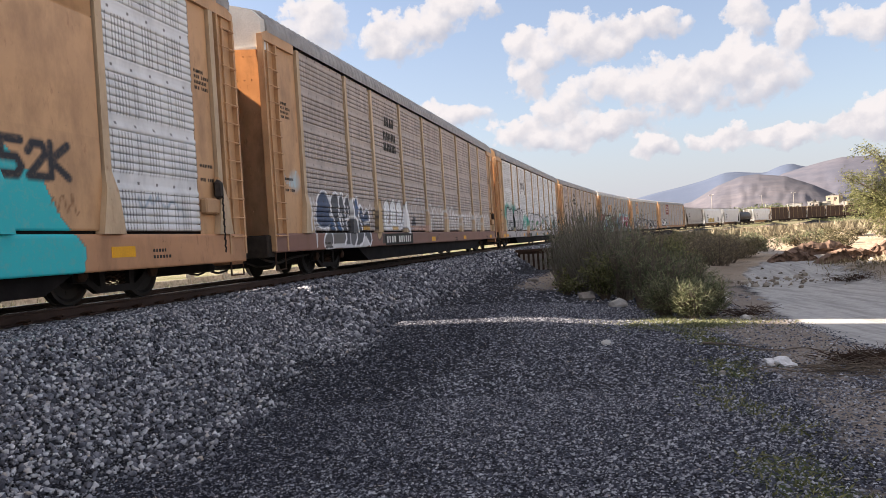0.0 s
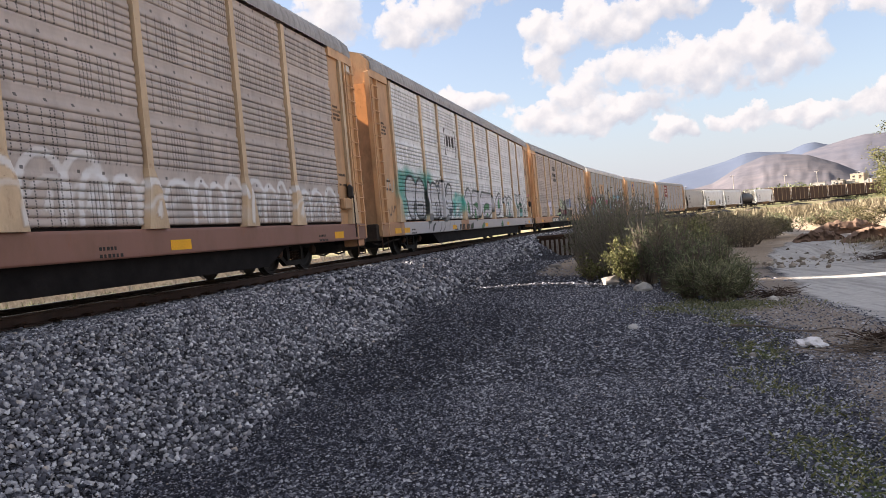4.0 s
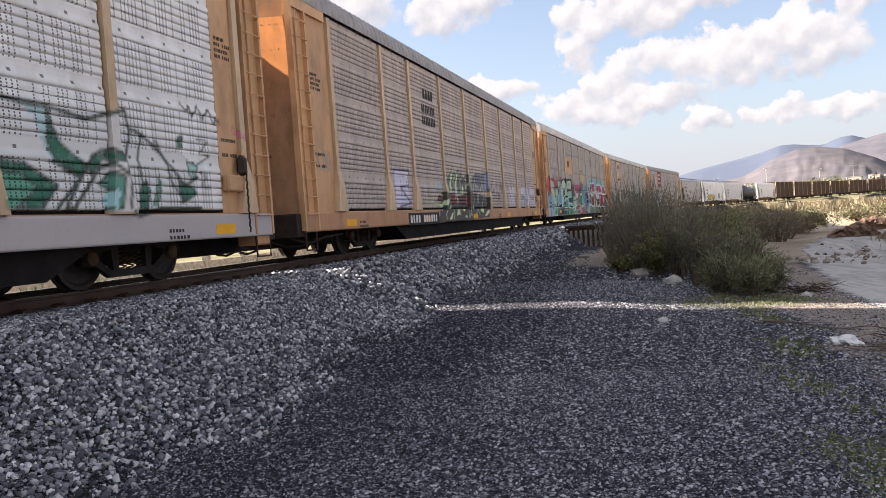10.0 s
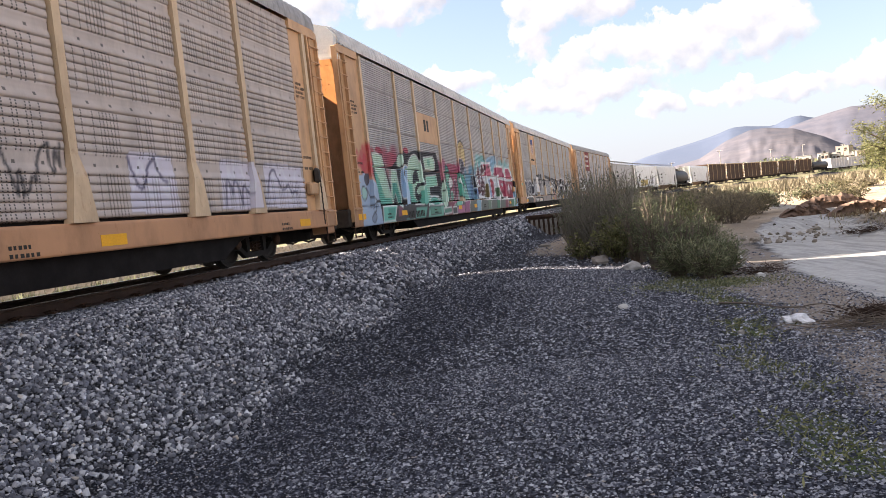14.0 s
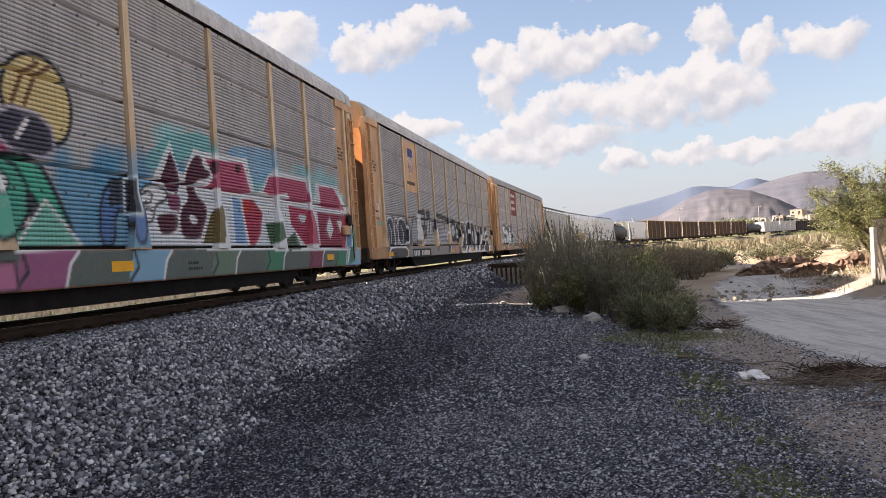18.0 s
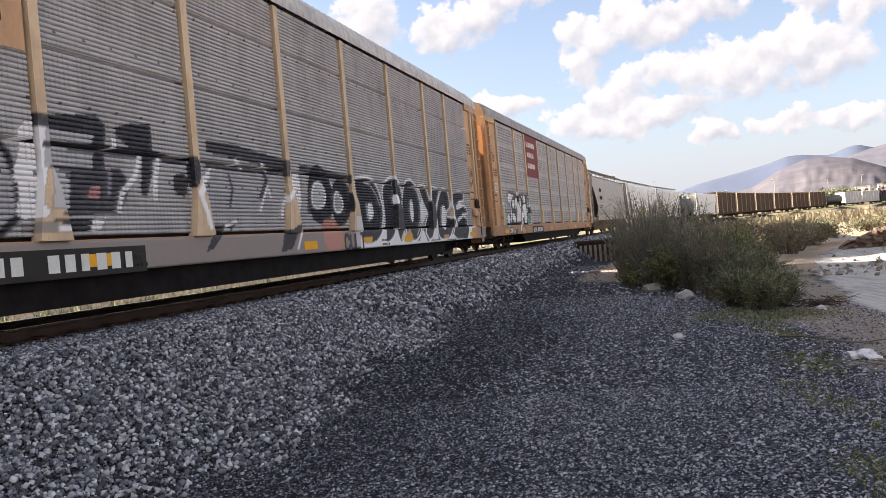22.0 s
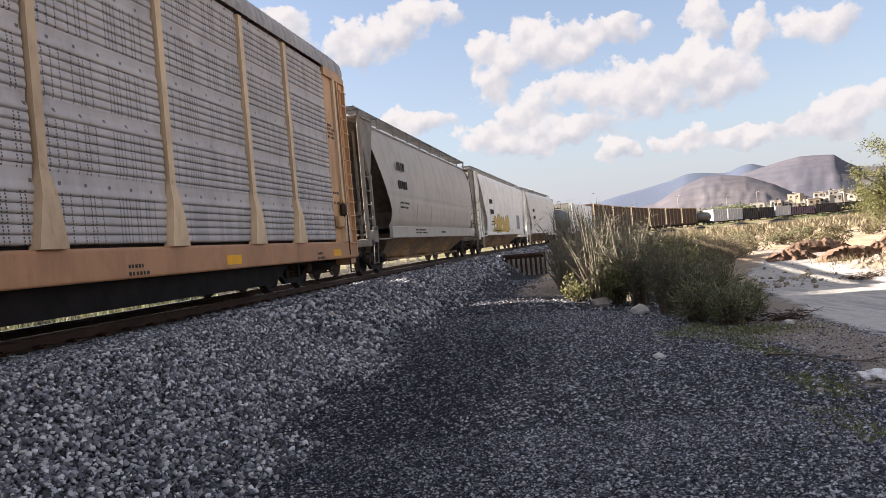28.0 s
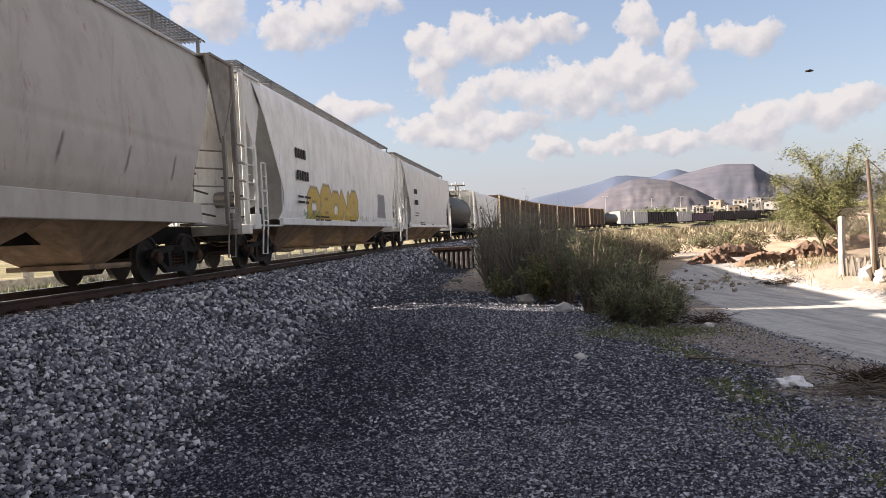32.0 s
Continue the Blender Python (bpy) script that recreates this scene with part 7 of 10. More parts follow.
def shield(root):
    """A striped shield on a tan board, with a line of bars under it."""
    bm = bmesh.new()
    y = -SIDE_Y - 0.016
    out = [(5.72, 4.95), (6.42, 4.95), (6.46, 4.45), (6.30, 4.05), (6.07, 3.90), (5.84, 4.05), (5.68, 4.45)]
    prism(bm, out, "y", y - 0.004, y)
    part("shield", (bm, WHITE), root)
    bm = bmesh.new()
    box(bm, 5.70, 6.44, y - 0.008, y - 0.004, 4.60, 4.95)
    part("shield_top", (bm, plain("shield blue", (0.02, 0.05, 0.22), 0.6)), root)
    bm = bmesh.new()
    for k in range(5):
        box(bm, 5.74 + k * 0.145, 5.80 + k * 0.145, y - 0.008, y - 0.004, 4.12 if k in (0, 4) else 3.98, 4.58)
    small_print(root, "shield_stripe", bm, MAROON)


def framed_bars(u, v, w, h, count, rows=1, frame_on=True):
    """Big stencilled letters as bars, in a bracket."""
    def put(root):
        bm = bmesh.new()
        y = -SIDE_Y + 0.006
        for r in range(rows):
            bars(bm, u, v - r * h * 1.35, w, h, count, y, (), 0.006)
        if frame_on:
            for x, d in ((u - 0.25, 1), (u + w + 0.12, -1)):
                box(bm, x, x + 0.05, y - 0.006, y, v - 0.35, v + h + 0.25)
                box(bm, min(x, x + d * 0.18), max(x, x + d * 0.18), y - 0.006, y, v + h + 0.2, v + h + 0.25)
                box(bm, min(x, x + d * 0.18), max(x, x + d * 0.18), y - 0.006, y, v - 0.35, v - 0.30)
        small_print(root, "stencilled_mark", bm, INK)
    return put


def notice(u, v, w, h, mat):
    """A small framed notice."""
    def put(root):
        y = -SIDE_Y + 0.018
        bm = bmesh.new()
        box(bm, u, u + w, y - 0.006, y, v, v + h)
        board = part("notice", (bm, mat), root)
        bm = bmesh.new()
        for k in range(3):
            bars(bm, u + w * 0.12, v + h * (0.2 + 0.25 * k), w * 0.75, h * 0.12, 7, y - 0.006, (2,), 0.003, False)
        small_print(board, "notice_line", bm, INK)
    return put


RACKS = [
    dict(label="tan automobile carrier with pale screens and turquoise graffiti", kind="pale", spray=spray_turquoise(), boards=(0, 1, 2, 3, 4, 5, 6, 7), tape=(12.0, 23.4)),
    dict(label="tan automobile carrier with brown screens and blue bubble graffiti", kind="brown", sill=0.59, sill_paint=SILL_RED, spray=spray_blue_bubbles(), number=(7.75, 0.68, 2.75, True), tape=(13.2, 18.8, 25.3), cap="white", shapes=(framed_bars(8.2, 3.95, 1.3, 0.26, 8, 2, False), framed_bars(8.4, 4.4, 1.0, 0.3, 4, 1, False))),
    dict(label="tan automobile carrier with pale screens and silver graffiti", kind="pale", sill=0.59, spray=spray_silver(), number=(9.0, 0.62, 2.4, False), tape=(1.3, 2.15, 7.9, 13.6, 18.8, 25.6), shapes=(framed_bars(8.2, 3.85, 1.2, 0.42, 3),)),
    dict(label="tan automobile carrier with brown screens and wildstyle graffiti", kind="brown", sill=0.59, spray=spray_wildstyle(), number=(6.4, 0.64, 2.5, True), shapes=(framed_bars(8.2, 3.95, 1.3, 0.26, 8, 2, False), framed_bars(8.4, 4.4, 1.0, 0.3, 4, 1, False))),
    dict(label="tan automobile carrier covered in teal, red and blue graffiti", kind="dark", spray=spray_teal_letters(), number=(5.0, 0.56, 1.9, False), cap="white", tape=(0.5, 4.3, 12.0, 15.0, 24.4), plate=(7.22, 3.20, 2.66, 1.05, TAN, ((0.85, 0.42, 0.8, 0.42, 2),)), shapes=(notice(26.45, 4.0, 0.6, 0.55, TAN_DEEP), notice(26.5, 3.2, 0.5, 0.24, YELLOW))),
    dict(label="tan automobile carrier with dark ribbed sides and black graffiti", kind="dark", sill=0.58, spray=spray_black_white(), number=(5.7, 0.62, 2.8, True), plate=(5.15, 3.20, 1.82, 2.05, TAN, ((0.3, 0.28, 1.25, 0.13, 15),)), shapes=(shield,)),
    dict(label="tan automobile carrier with grey screens and white graffiti", kind="grey", sill=0.58, spray=spray_white_bubbles(), number=(7.6, 0.62, 2.2, True), tape=(2.1, 12.0, 20.0, 25.5), plate=(7.22, 3.30, 2.66, 2.02, MAROON, ((0.35, 1.45, 1.9, 0.24, 8), (0.45, 0.95, 1.5, 0.24, 7), (0.4, 0.42, 1.7, 0.24, 7))), shapes=(notice(1.15, 2.95, 0.62, 0.4, TAN), notice(1.25, 2.35, 0.35, 0.38, WHITE))),
]


# ---- the train: covered hoppers ----
def hopper_ring(kind):
    """Half a cross-section, from the sill up to the roof's middle: (out, up)."""
    if kind == "round":
        return [(1.42, 1.42), (1.50, 1.60), (1.545, 1.95), (1.55, 2.30), (1.53, 2.45), (1.545, 2.52), (1.50, 3.1), (1.42, 3.7), (1.30, 4.2), (1.18, 4.50), (1.10, 4.62), (0.7, 4.74), (0, 4.80)]
    return [(1.46, 1.20), (1.53, 1.40), (1.54, 2.2), (1.54, 3.0), (1.53, 3.7), (1.50, 4.2), (1.44, 4.50), (1.30, 4.66), (0.8, 4.76), (0, 4.80)]


def hopper_body_mesh(kind, length, mat, spray):
    ring = hopper_ring(kind)
    if spray is not None or kind == "flat":
        dense = []
        for (y0, z0), (y1, z1) in zip(ring, ring[1:]):
            k = max(1, int((z1 - z0) / 0.07)) if z1 < 3.3 else 1
            dense += [(y0 + (y1 - y0) * i / k, z0 + (z1 - z0) * i / k) for i in range(k)]
        ring = dense + [ring[-1]]
    def inset(z):
        return float(np.interp(z, [1.2, 1.45, 1.8, 2.1, 2.6, 3.2, 3.8, 4.4, 4.8], [2.45, 2.62, 2.82, 2.72, 2.35, 1.95, 1.55, 1.05, 0.95]))
    n_cols = 420 if spray is not None else 60
    v, f = [], []
    full = [(-y, z) for y, z in ring] + [(y, z) for y, z in ring[-2::-1]]
    for i in range(n_cols + 1):
        t = i / n_cols
        for y, z in full:
            a = inset(z)
            v.append((a + (length - 2 * a) * t, y, z))
    k = len(full)
    for i in range(n_cols):
        for j in range(k - 1):
            a = i * k + j
            f.append((a, a + k, a + k + 1, a + 1))
    me = mesh_of("body", v, f, mat, True)
    if spray is not None:
        put_spray(me, spray)
    return me


def hopper_end_mesh(kind, mat):
    """The slope sheet at one end, drawn in below the roof, with its bulkhead."""
    ring = hopper_ring(kind)
    bm = bmesh.new()
    def inset(z):
        return float(np.interp(z, [1.2, 1.45, 1.8, 2.1, 2.6, 3.2, 3.8, 4.4, 4.8], [2.45, 2.62, 2.82, 2.72, 2.35, 1.95, 1.55, 1.05, 0.95]))
    rows = []
    for y, z in ring:
        rows.append((y - 0.006, z - 0.004, inset(z)))
    outer = [(bm.verts.new((a, -y, z)), bm.verts.new((a, y, z))) for y, z, a in rows]
    inner = [(bm.verts.new((a + 0.35 + 0.9 * max(0.0, (4.0 - z) / 2.8), -y * 0.93, z)), bm.verts.new((a + 0.35 + 0.9 * max(0.0, (4.0 - z) / 2.8), y * 0.93, z))) for y, z, a in rows]
    for i in range(len(rows) - 1):
        for s in (0, 1):
            bm.faces.new((outer[i][s], outer[i + 1][s], inner[i + 1][s], inner[i][s]))
        bm.faces.new((inner[i][0], inner[i + 1][0], inner[i + 1][1], inner[i][1]))
    bmesh.ops.remove_doubles(bm, verts=list(bm.verts), dist=0.002)
    return bm_mesh("end_slope", bm, mat)


def bay_mesh(w):
    """A discharge bay: a funnel down to an outlet gate."""
    bm = bmesh.new()
    t = [bm.verts.new(p) for p in ((-w / 2, -1.38, 1.22), (w / 2, -1.38, 1.22), (w / 2, 1.38, 1.22), (-w / 2, 1.38, 1.22))]
    b = [bm.verts.new(p) for p in ((-0.32, -0.55, 0.40), (0.32, -0.55, 0.40), (0.32, 0.55, 0.40), (-0.32, 0.55, 0.40))]
    for i in range(4):
        bm.faces.new((t[i], t[(i + 1) % 4], b[(i + 1) % 4], b[i]))
    bm.faces.new(b[::-1])
    box(bm, -0.42, 0.42, -0.72, 0.72, 0.32, 0.40)
    tube(bm, [(-0.5, -0.9, 0.36), (0.5, -0.9, 0.36)], 0.05, 6)
    return bm_mesh("discharge_bay", bm, DUSTY)


def walkway_mesh(length):
    """An open-grid running board along the roof, on brackets."""
    bm = bmesh.new()
    for s in (-1, 1):
        for k in range(7):
            y = s * (0.62 + 0.085 * k)
            box(bm, 0.9, length - 0.9, y - 0.006, y + 0.006, 4.98, 5.02)
        for i in range(int((length - 1.8) / 0.18)):
            u = 0.92 + i * 0.18
            box(bm, u, u + 0.012, s * 0.60 if s > 0 else -1.16, s * 1.16 if s > 0 else -0.60, 4.985, 5.012)
        for i in range(10):
            u = 1.3 + i * (length - 2.6) / 9
            box(bm, u, u + 0.05, min(s * 1.1, s * 1.16), max(s * 1.1, s * 1.16), 4.5, 5.0)
            box(bm, u, u + 0.05, min(s * 0.6, s * 1.16), max(s * 0.6, s * 1.16), 4.95, 4.98)
    return bm_mesh("running_board", bm, plain("galvanised grating", (0.20, 0.20, 0.20), 0.6, 0.3))


def hopper_frame_mesh(length, mat):
    """End platform: stub sill, posts, diagonal plates, an added web that blocks sun under the slope sheet."""
    web = bmesh.new()
    prism(web, [(0.75, 1.06), (3.2, 1.06), (3.2, 1.9), (1.5, 4.5), (0.75, 4.5)], "y", -0.03, 0.03)
    out = [("stub_sill", soft_box(0.40, 3.2, -0.42, 0.42, 0.70, 1.06, 0.02), BLACK),
           ("end_sill", soft_box(0.24, 0.48, -1.50, 1.50, 0.84, 1.06, 0.015), mat),
           ("end_web", web, mat),
           ("valve_box", soft_box(1.45, 1.75, -1.30, -1.0, 1.12, 1.50, 0.04), GEAR_BROWN),
           ]
    for s in (-1, 1):
        out.append(("deck_plate", soft_box(0.48, 2.75, min(s * 1.5, s * 1.2), max(s * 1.5, s * 1.2), 1.02, 1.06, 0.01), mat))
        out.append(("corner_post", soft_box(0.26, 0.38, min(s * 1.40, s * 1.50), max(s * 1.40, s * 1.50), 1.06, 4.62, 0.01), mat))
        out.append(("side_post", soft_box(0.90, 1.0, min(s * 1.42, s * 1.50), max(s * 1.42, s * 1.50), 1.06, 2.95, 0.01), mat))
        out.append(("top_plate", soft_box(0.26, 1.5, min(s * 1.0, s * 1.48), max(s * 1.0, s * 1.48), 4.56, 4.62, 0.01), mat))
        for k in range(4):
            bm = bmesh.new()
            z = 1.62 + 0.40 * k
            tube(bm, [(0.10, s * 1.50, z + 0.05), (0.10, s * 1.58, z), (0.50, s * 1.58, z), (0.56, s * 1.56, z + 0.08)], 0.017, 5)
            out.append(("grab_iron", bm, mat))
        for k, (y, z) in enumerate(((1.1, 1.25), (0.95, 1.75), (0.7, 2.2))):
            bm = bmesh.new()
            tube(bm, [(0.75, s * y, z), (1.5, s * y, z + 0.05), (1.9 + 0.1 * k, s * (y - 0.1), z + 0.25), (2.3, s * (y - 0.2), z + 0.3)], 0.022, 5)
            out.append(("brake_pipe", bm, GEAR_BROWN))
        out.append(("end_step", soft_box(0.52, 0.92, min(s * 1.44, s * 1.56), max(s * 1.44, s * 1.56), 0.95, 1.30, 0.01), mat))
        out.append(("inner_post", soft_box(1.45, 1.53, min(s * 0.85, s * 0.93), max(s * 0.85, s * 0.93), 1.06, 4.6, 0.01), mat))
        bm = bmesh.new()
        prism(bm, [(0.38, 3.9), (0.38, 4.56), (1.7, 4.56), (1.02, 2.8), (0.88, 2.8)], "y", s * 1.42 - 0.02, s * 1.42 + 0.02)
        out.append(("gusset", bm, mat))
        bm = bmesh.new()
        tube(bm, [(0.34, s * 1.45, 3.9), (0.96, s * 1.45, 2.8)], 0.035, 6)
        out.append(("brace", bm, mat))
        for k in range(4):
            bm = bmesh.new()
            tube(bm, [(0.8, s * 1.38, 1.5 + 0.38 * k), (1.47, s * 0.90, 1.5 + 0.38 * k)], 0.018, 5)
            out.append(("grab_iron", bm, mat))
    return [(name, bm_mesh(name, b, m)) for name, b, m in out]


def ladder_mesh(mat, tall):
    """Steps below the deck; on the flat-sided cars they go on up as a railed ladder."""
    bm = bmesh.new()
    a, b, top = (1.10, 1.42, 2.55) if tall else (0.55, 0.95, 1.4)
    for x in (a, b):
        tube(bm, [(x, -1.55, 0.95), (x, -1.55, top)], 0.022, 5)
    for k in range(int((top - 0.95) / 0.36)):
        tube(bm, [(a, -1.55, 1.15 + 0.36 * k), (b, -1.55, 1.15 + 0.36 * k)], 0.016, 5)
    tube(bm, [(a, -1.55, top), (b, -1.55, top)], 0.02, 5)
    tube(bm, [(a, -1.54, 0.95), (a, -1.50, 0.35), (b, -1.50, 0.35), (b, -1.54, 0.95)], 0.02, 5)
    return bm_mesh("ladder", bm, mat)


def brake_wheel_mesh():
    bm = bmesh.new()
    ring = [(0.60, 0.75 + 0.22 * math.cos(a), 2.35 + 0.22 * math.sin(a)) for a in np.linspace(0, 2 * math.pi, 17)]
    tube(bm, ring, 0.02, 5)
    for a in (0, 2.1, 4.2):
        tube(bm, [(0.60, 0.75, 2.35), (0.60, 0.75 + 0.22 * math.cos(a), 2.35 + 0.22 * math.sin(a))], 0.014, 4)
    tube(bm, [(0.60, 0.75, 2.35), (0.78, 0.75, 2.35)], 0.05, 6)
    return bm_mesh("brake_wheel", bm, RUST)


def air_tank_mesh():
    bm = bmesh.new()
    disc(bm, [(-0.55, 0.02), (-0.53, 0.14), (-0.48, 0.20), (0.48, 0.20), (0.53, 0.14), (0.55, 0.02)], 14)
    return bm_mesh("air_tank", bm, FITTING_GREY)


def hopper_spray(which):
    s = Spray()
    if which == "grey":
        for u in (3.7, 6.1, 8.5, 10.9, 13.4, 15.2, 16.8):
            s.line([(u, 1.75 + 0.1 * (u % 2)), (u + 0.16, 2.2)], 0.03, (0.08, 0.07, 0.06), 0.03, 0.9)
        for u in (3.2, 5.6, 8.0, 10.4, 12.8, 15.2):
            s.line([(u, 1.7), (u + 0.02, 4.3)], 0.016, (0.33, 0.31, 0.28), 0.03, 0.6)
    else:
        s.word("OSONS", 5.0, 1.22, 6.6, 0.85, 0.2, (0.50, 0.34, 0.05), (0.20, 0.12, 0.02), 0.06, seed=71)
        s.cloud(7.8, 11.0, 1.1, 1.6, (0.6, 0.44, 0.08), 10, 5, 0.7)
        s.tag(4.6, 6.5, 1.1, 1.5, LEAF, 72, 0.04, 8)
        s.area([(15.3, 1.45), (17.2, 1.45), (17.0, 2.45), (15.5, 2.45)], (0.10, 0.10, 0.12), 0.85)
        s.tag(12.0, 15.0, 1.15, 1.45, (0.45, 0.4, 0.3), 73, 0.03, 8)
    return s


def covered_hopper(length, kind, mat, spray, label, bays, tops=True):
    root = new("hopper_car")
    tagged(root, label, "freight car", "covered hoppers of the train")
    part("body", hopper_body_mesh(kind, length, mat, spray), root)
    fitting = FITTING_GREY if kind == "round" else mat
    for m in (pose(0, 0, 0), pose(length, 0, 0, 0, 0, 180)):
        part("end_slope", cached(("slope", kind, mat.name), lambda: hopper_end_mesh(kind, SHADED_SLOPE if kind == "round" else mat)), root, m)
        for name, me in cached(("platform", fitting.name), lambda: hopper_frame_mesh(length, fitting)):
            part(name, me, root, m)
        part("ladder", cached(("ladder", kind, mat.name), lambda: ladder_mesh(fitting, kind == "flat")), root, m)
    part("ladder", cached(("ladder", kind, mat.name), lambda: ladder_mesh(fitting, kind == "flat")), root, pose(length - 1.67, 0, 0))
    part("brake_wheel", cached("brake_wheel", brake_wheel_mesh), root)
    part("air_tank", cached("air_tank", air_tank_mesh), root, pose(1.95, -0.35, 1.75))
    for s in (-1, 1):
        bm = soft_box(2.55, length - 2.55, min(s * 1.46, s * 1.575), max(s * 1.46, s * 1.575), 1.06, 1.44 if kind == "round" else 1.24, 0.012)
        part("side_sill", (bm, mat), root)
    span = length - 5.6
    for i in range(bays):
        part("discharge_bay", cached(("bay", bays, length), lambda: bay_mesh(span / bays * 0.98)), root, pose(2.8 + span * (i + 0.5) / bays, 0, 0))
    bm = bmesh.new()
    box(bm, 2.6, length - 2.6, -0.28, 0.28, 0.75, 1.2)
    part("centre_sill", (bm, BLACK), root)
    if tops:
        part("running_board", cached(("walk", length), lambda: walkway_mesh(length)), root)
    bm = bmesh.new()
    for k in range(3):
        box(bm, 1.6, length - 1.6, -1.19 + 0.14 * k - 0.02, -1.19 + 0.14 * k + 0.02, 4.55 + 0.05 * k, 4.60 + 0.05 * k)
    part("roof_rib", (bm, mat), root)
    bm = bmesh.new()
    y = -1.575
    bars(bm, 5.6, 1.20, 1.8, 0.05, 18, y, (4, 9), 0.003, False)
    bars(bm, 5.6, 1.30, 1.6, 0.05, 16, y, (5,), 0.003, False)
    bars(bm, 10.0, 1.22, 0.9, 0.06, 8, y, (), 0.003, False)
    small_print(root, "sill_stencil", bm, INK)
    bm = bmesh.new()
    top = 3.32 if kind == "round" else 2.95
    lean = -1.50 if kind == "round" else -1.545
    bars(bm, 3.9, top, 1.05, 0.27, 4, lean - 0.012, (), 0.02)
    bars(bm, 3.9, top - 0.62, 1.2, 0.27, 5, lean - 0.035, (), 0.02)
    bars(bm, 3.9, top - 1.12, 1.2, 0.06, 12, lean - 0.045, (5,), 0.01, False)
    bars(bm, 3.9, top - 1.27, 1.0, 0.06, 10, lean - 0.045, (6,), 0.01, False)
    small_print(root, "stencilled_number", bm, INK)
    car_ends(root, length, 0.7)
    for x in (2.42, length - 2.42):
        truck(root, x, (-0.88, 0.88))
    return root


# ---- the train: the tail, far down the line ----
def tank_car(length, mat, label):
    root = new("tank_car")
    tagged(root, label, "freight car", "tank cars of the train")
    bm = bmesh.new()
    a, b = 1.1, length - 1.1
    disc(bm, [(a, 0.05), (a + 0.08, 0.6), (a + 0.25, 1.05), (a + 0.5, 1.32), (a + 0.9, 1.42), (b - 0.9, 1.42), (b - 0.5, 1.32), (b - 0.25, 1.05), (b - 0.08, 0.6), (b, 0.05)], 28, "x")
    bmesh.ops.translate(bm, verts=list(bm.verts), vec=(0, 0, 2.45))
    me = bm_mesh("tank", bm, mat, True)
    part("tank", me, root)
    bm = bmesh.new()
    disc(bm, [(3.7, 0.42), (4.15, 0.42), (4.25, 0.30), (4.27, 0.05)], 14, "z")
    bmesh.ops.translate(bm, verts=list(bm.verts), vec=(length / 2, 0, 0))
    part("dome", (bm, mat), root)
    bm = bmesh.new()
    box(bm, length / 2 - 1.0, length / 2 + 1.0, -1.0, 1.0, 3.86, 3.90)
    for x in (-1.0, 1.0):
        for y in (-1.0, 1.0):
            tube(bm, [(length / 2 + x, y, 3.9), (length / 2 + x, y, 4.7)], 0.025, 5)
    for y in (-1.0, 1.0):
        tube(bm, [(length / 2 - 1.0, y, 4.7), (length / 2 + 1.0, y, 4.7)], 0.025, 5)
    part("top_platform", (bm, RUST), root)
    part("frame", (soft_box(0.6, length - 0.6, -1.35, 1.35, 0.72, 1.02, 0.03), BLACK), root)
    for u in (2.6, length - 2.6):
        part("saddle", (soft_box(u - 0.3, u + 0.3, -1.1, 1.1, 1.0, 1.5, 0.03), BLACK), root)
    car_ends(root, length, 0.7)
    for x in (2.3, length - 2.3):
        truck(root, x, (-0.88, 0.88), False)
    return root


def ribbed_car(length, top, mat, post_mat, label, ribs=9, group="brown wagons of the train", lid=True, end_stripes=False):
    """A high-sided wagon with upright ribs."""
    root = new("gondola_car" if not lid else "box_car")
    tagged(root, label, "freight car", group)
    part("body", (soft_box(0.7, length - 0.7, -1.42, 1.42, 0.95, top, 0.04), mat), root)
    for s in (-1, 1):
        for i in range(ribs + 1):
            u = 0.75 + (length - 1.5) * i / ribs
            key = ("rib", top, post_mat.name)
            part("rib", cached(key, lambda: bm_mesh("rib", soft_box(-0.07, 0.07, 1.42, 1.54, 0.95, top - 0.05, 0.01), post_mat)), root, pose(u, 0, 0, 0, 0, 180 if s < 0 else 0))
        part("top_rail", cached(("rail", length, top, post_mat.name), lambda: bm_mesh("top_rail", soft_box(0.65, length - 0.65, 1.40, 1.56, top - 0.12, top + 0.02, 0.01), post_mat)), root, pose(0 if s > 0 else length, 0, 0, 0, 0, 0 if s > 0 else 180))
        part("side_sill", cached(("bsill", length, mat.name), lambda: bm_mesh("side_sill", soft_box(0.65, length - 0.65, 1.42, 1.55, 0.75, 1.05, 0.01), mat)), root, pose(0 if s > 0 else length, 0, 0, 0, 0, 0 if s > 0 else 180))
    if end_stripes:
        for x in (0.62, length - 0.92):
            for k in range(9):
                part("ladder_rung", cached("wagon_rung", lambda: bm_mesh("ladder_rung", soft_box(0, 0.3, -1.58, -1.54, 0, 0.25, 0), WHITE)), root, pose(x, 0, 1.1 + k * 0.45))
    part("underframe", cached(("under", length), lambda: bm_mesh("underframe", soft_box(0.6, length - 0.6, -0.9, 0.9, 0.5, 0.95, 0.02), BLACK)), root)
    car_ends(root, length, 0.7)
    for x in (2.3, length - 2.3):
        truck(root, x, (-0.88, 0.88), False)
    return root


CARS = []
HEAD = 13.888 - RACK_L


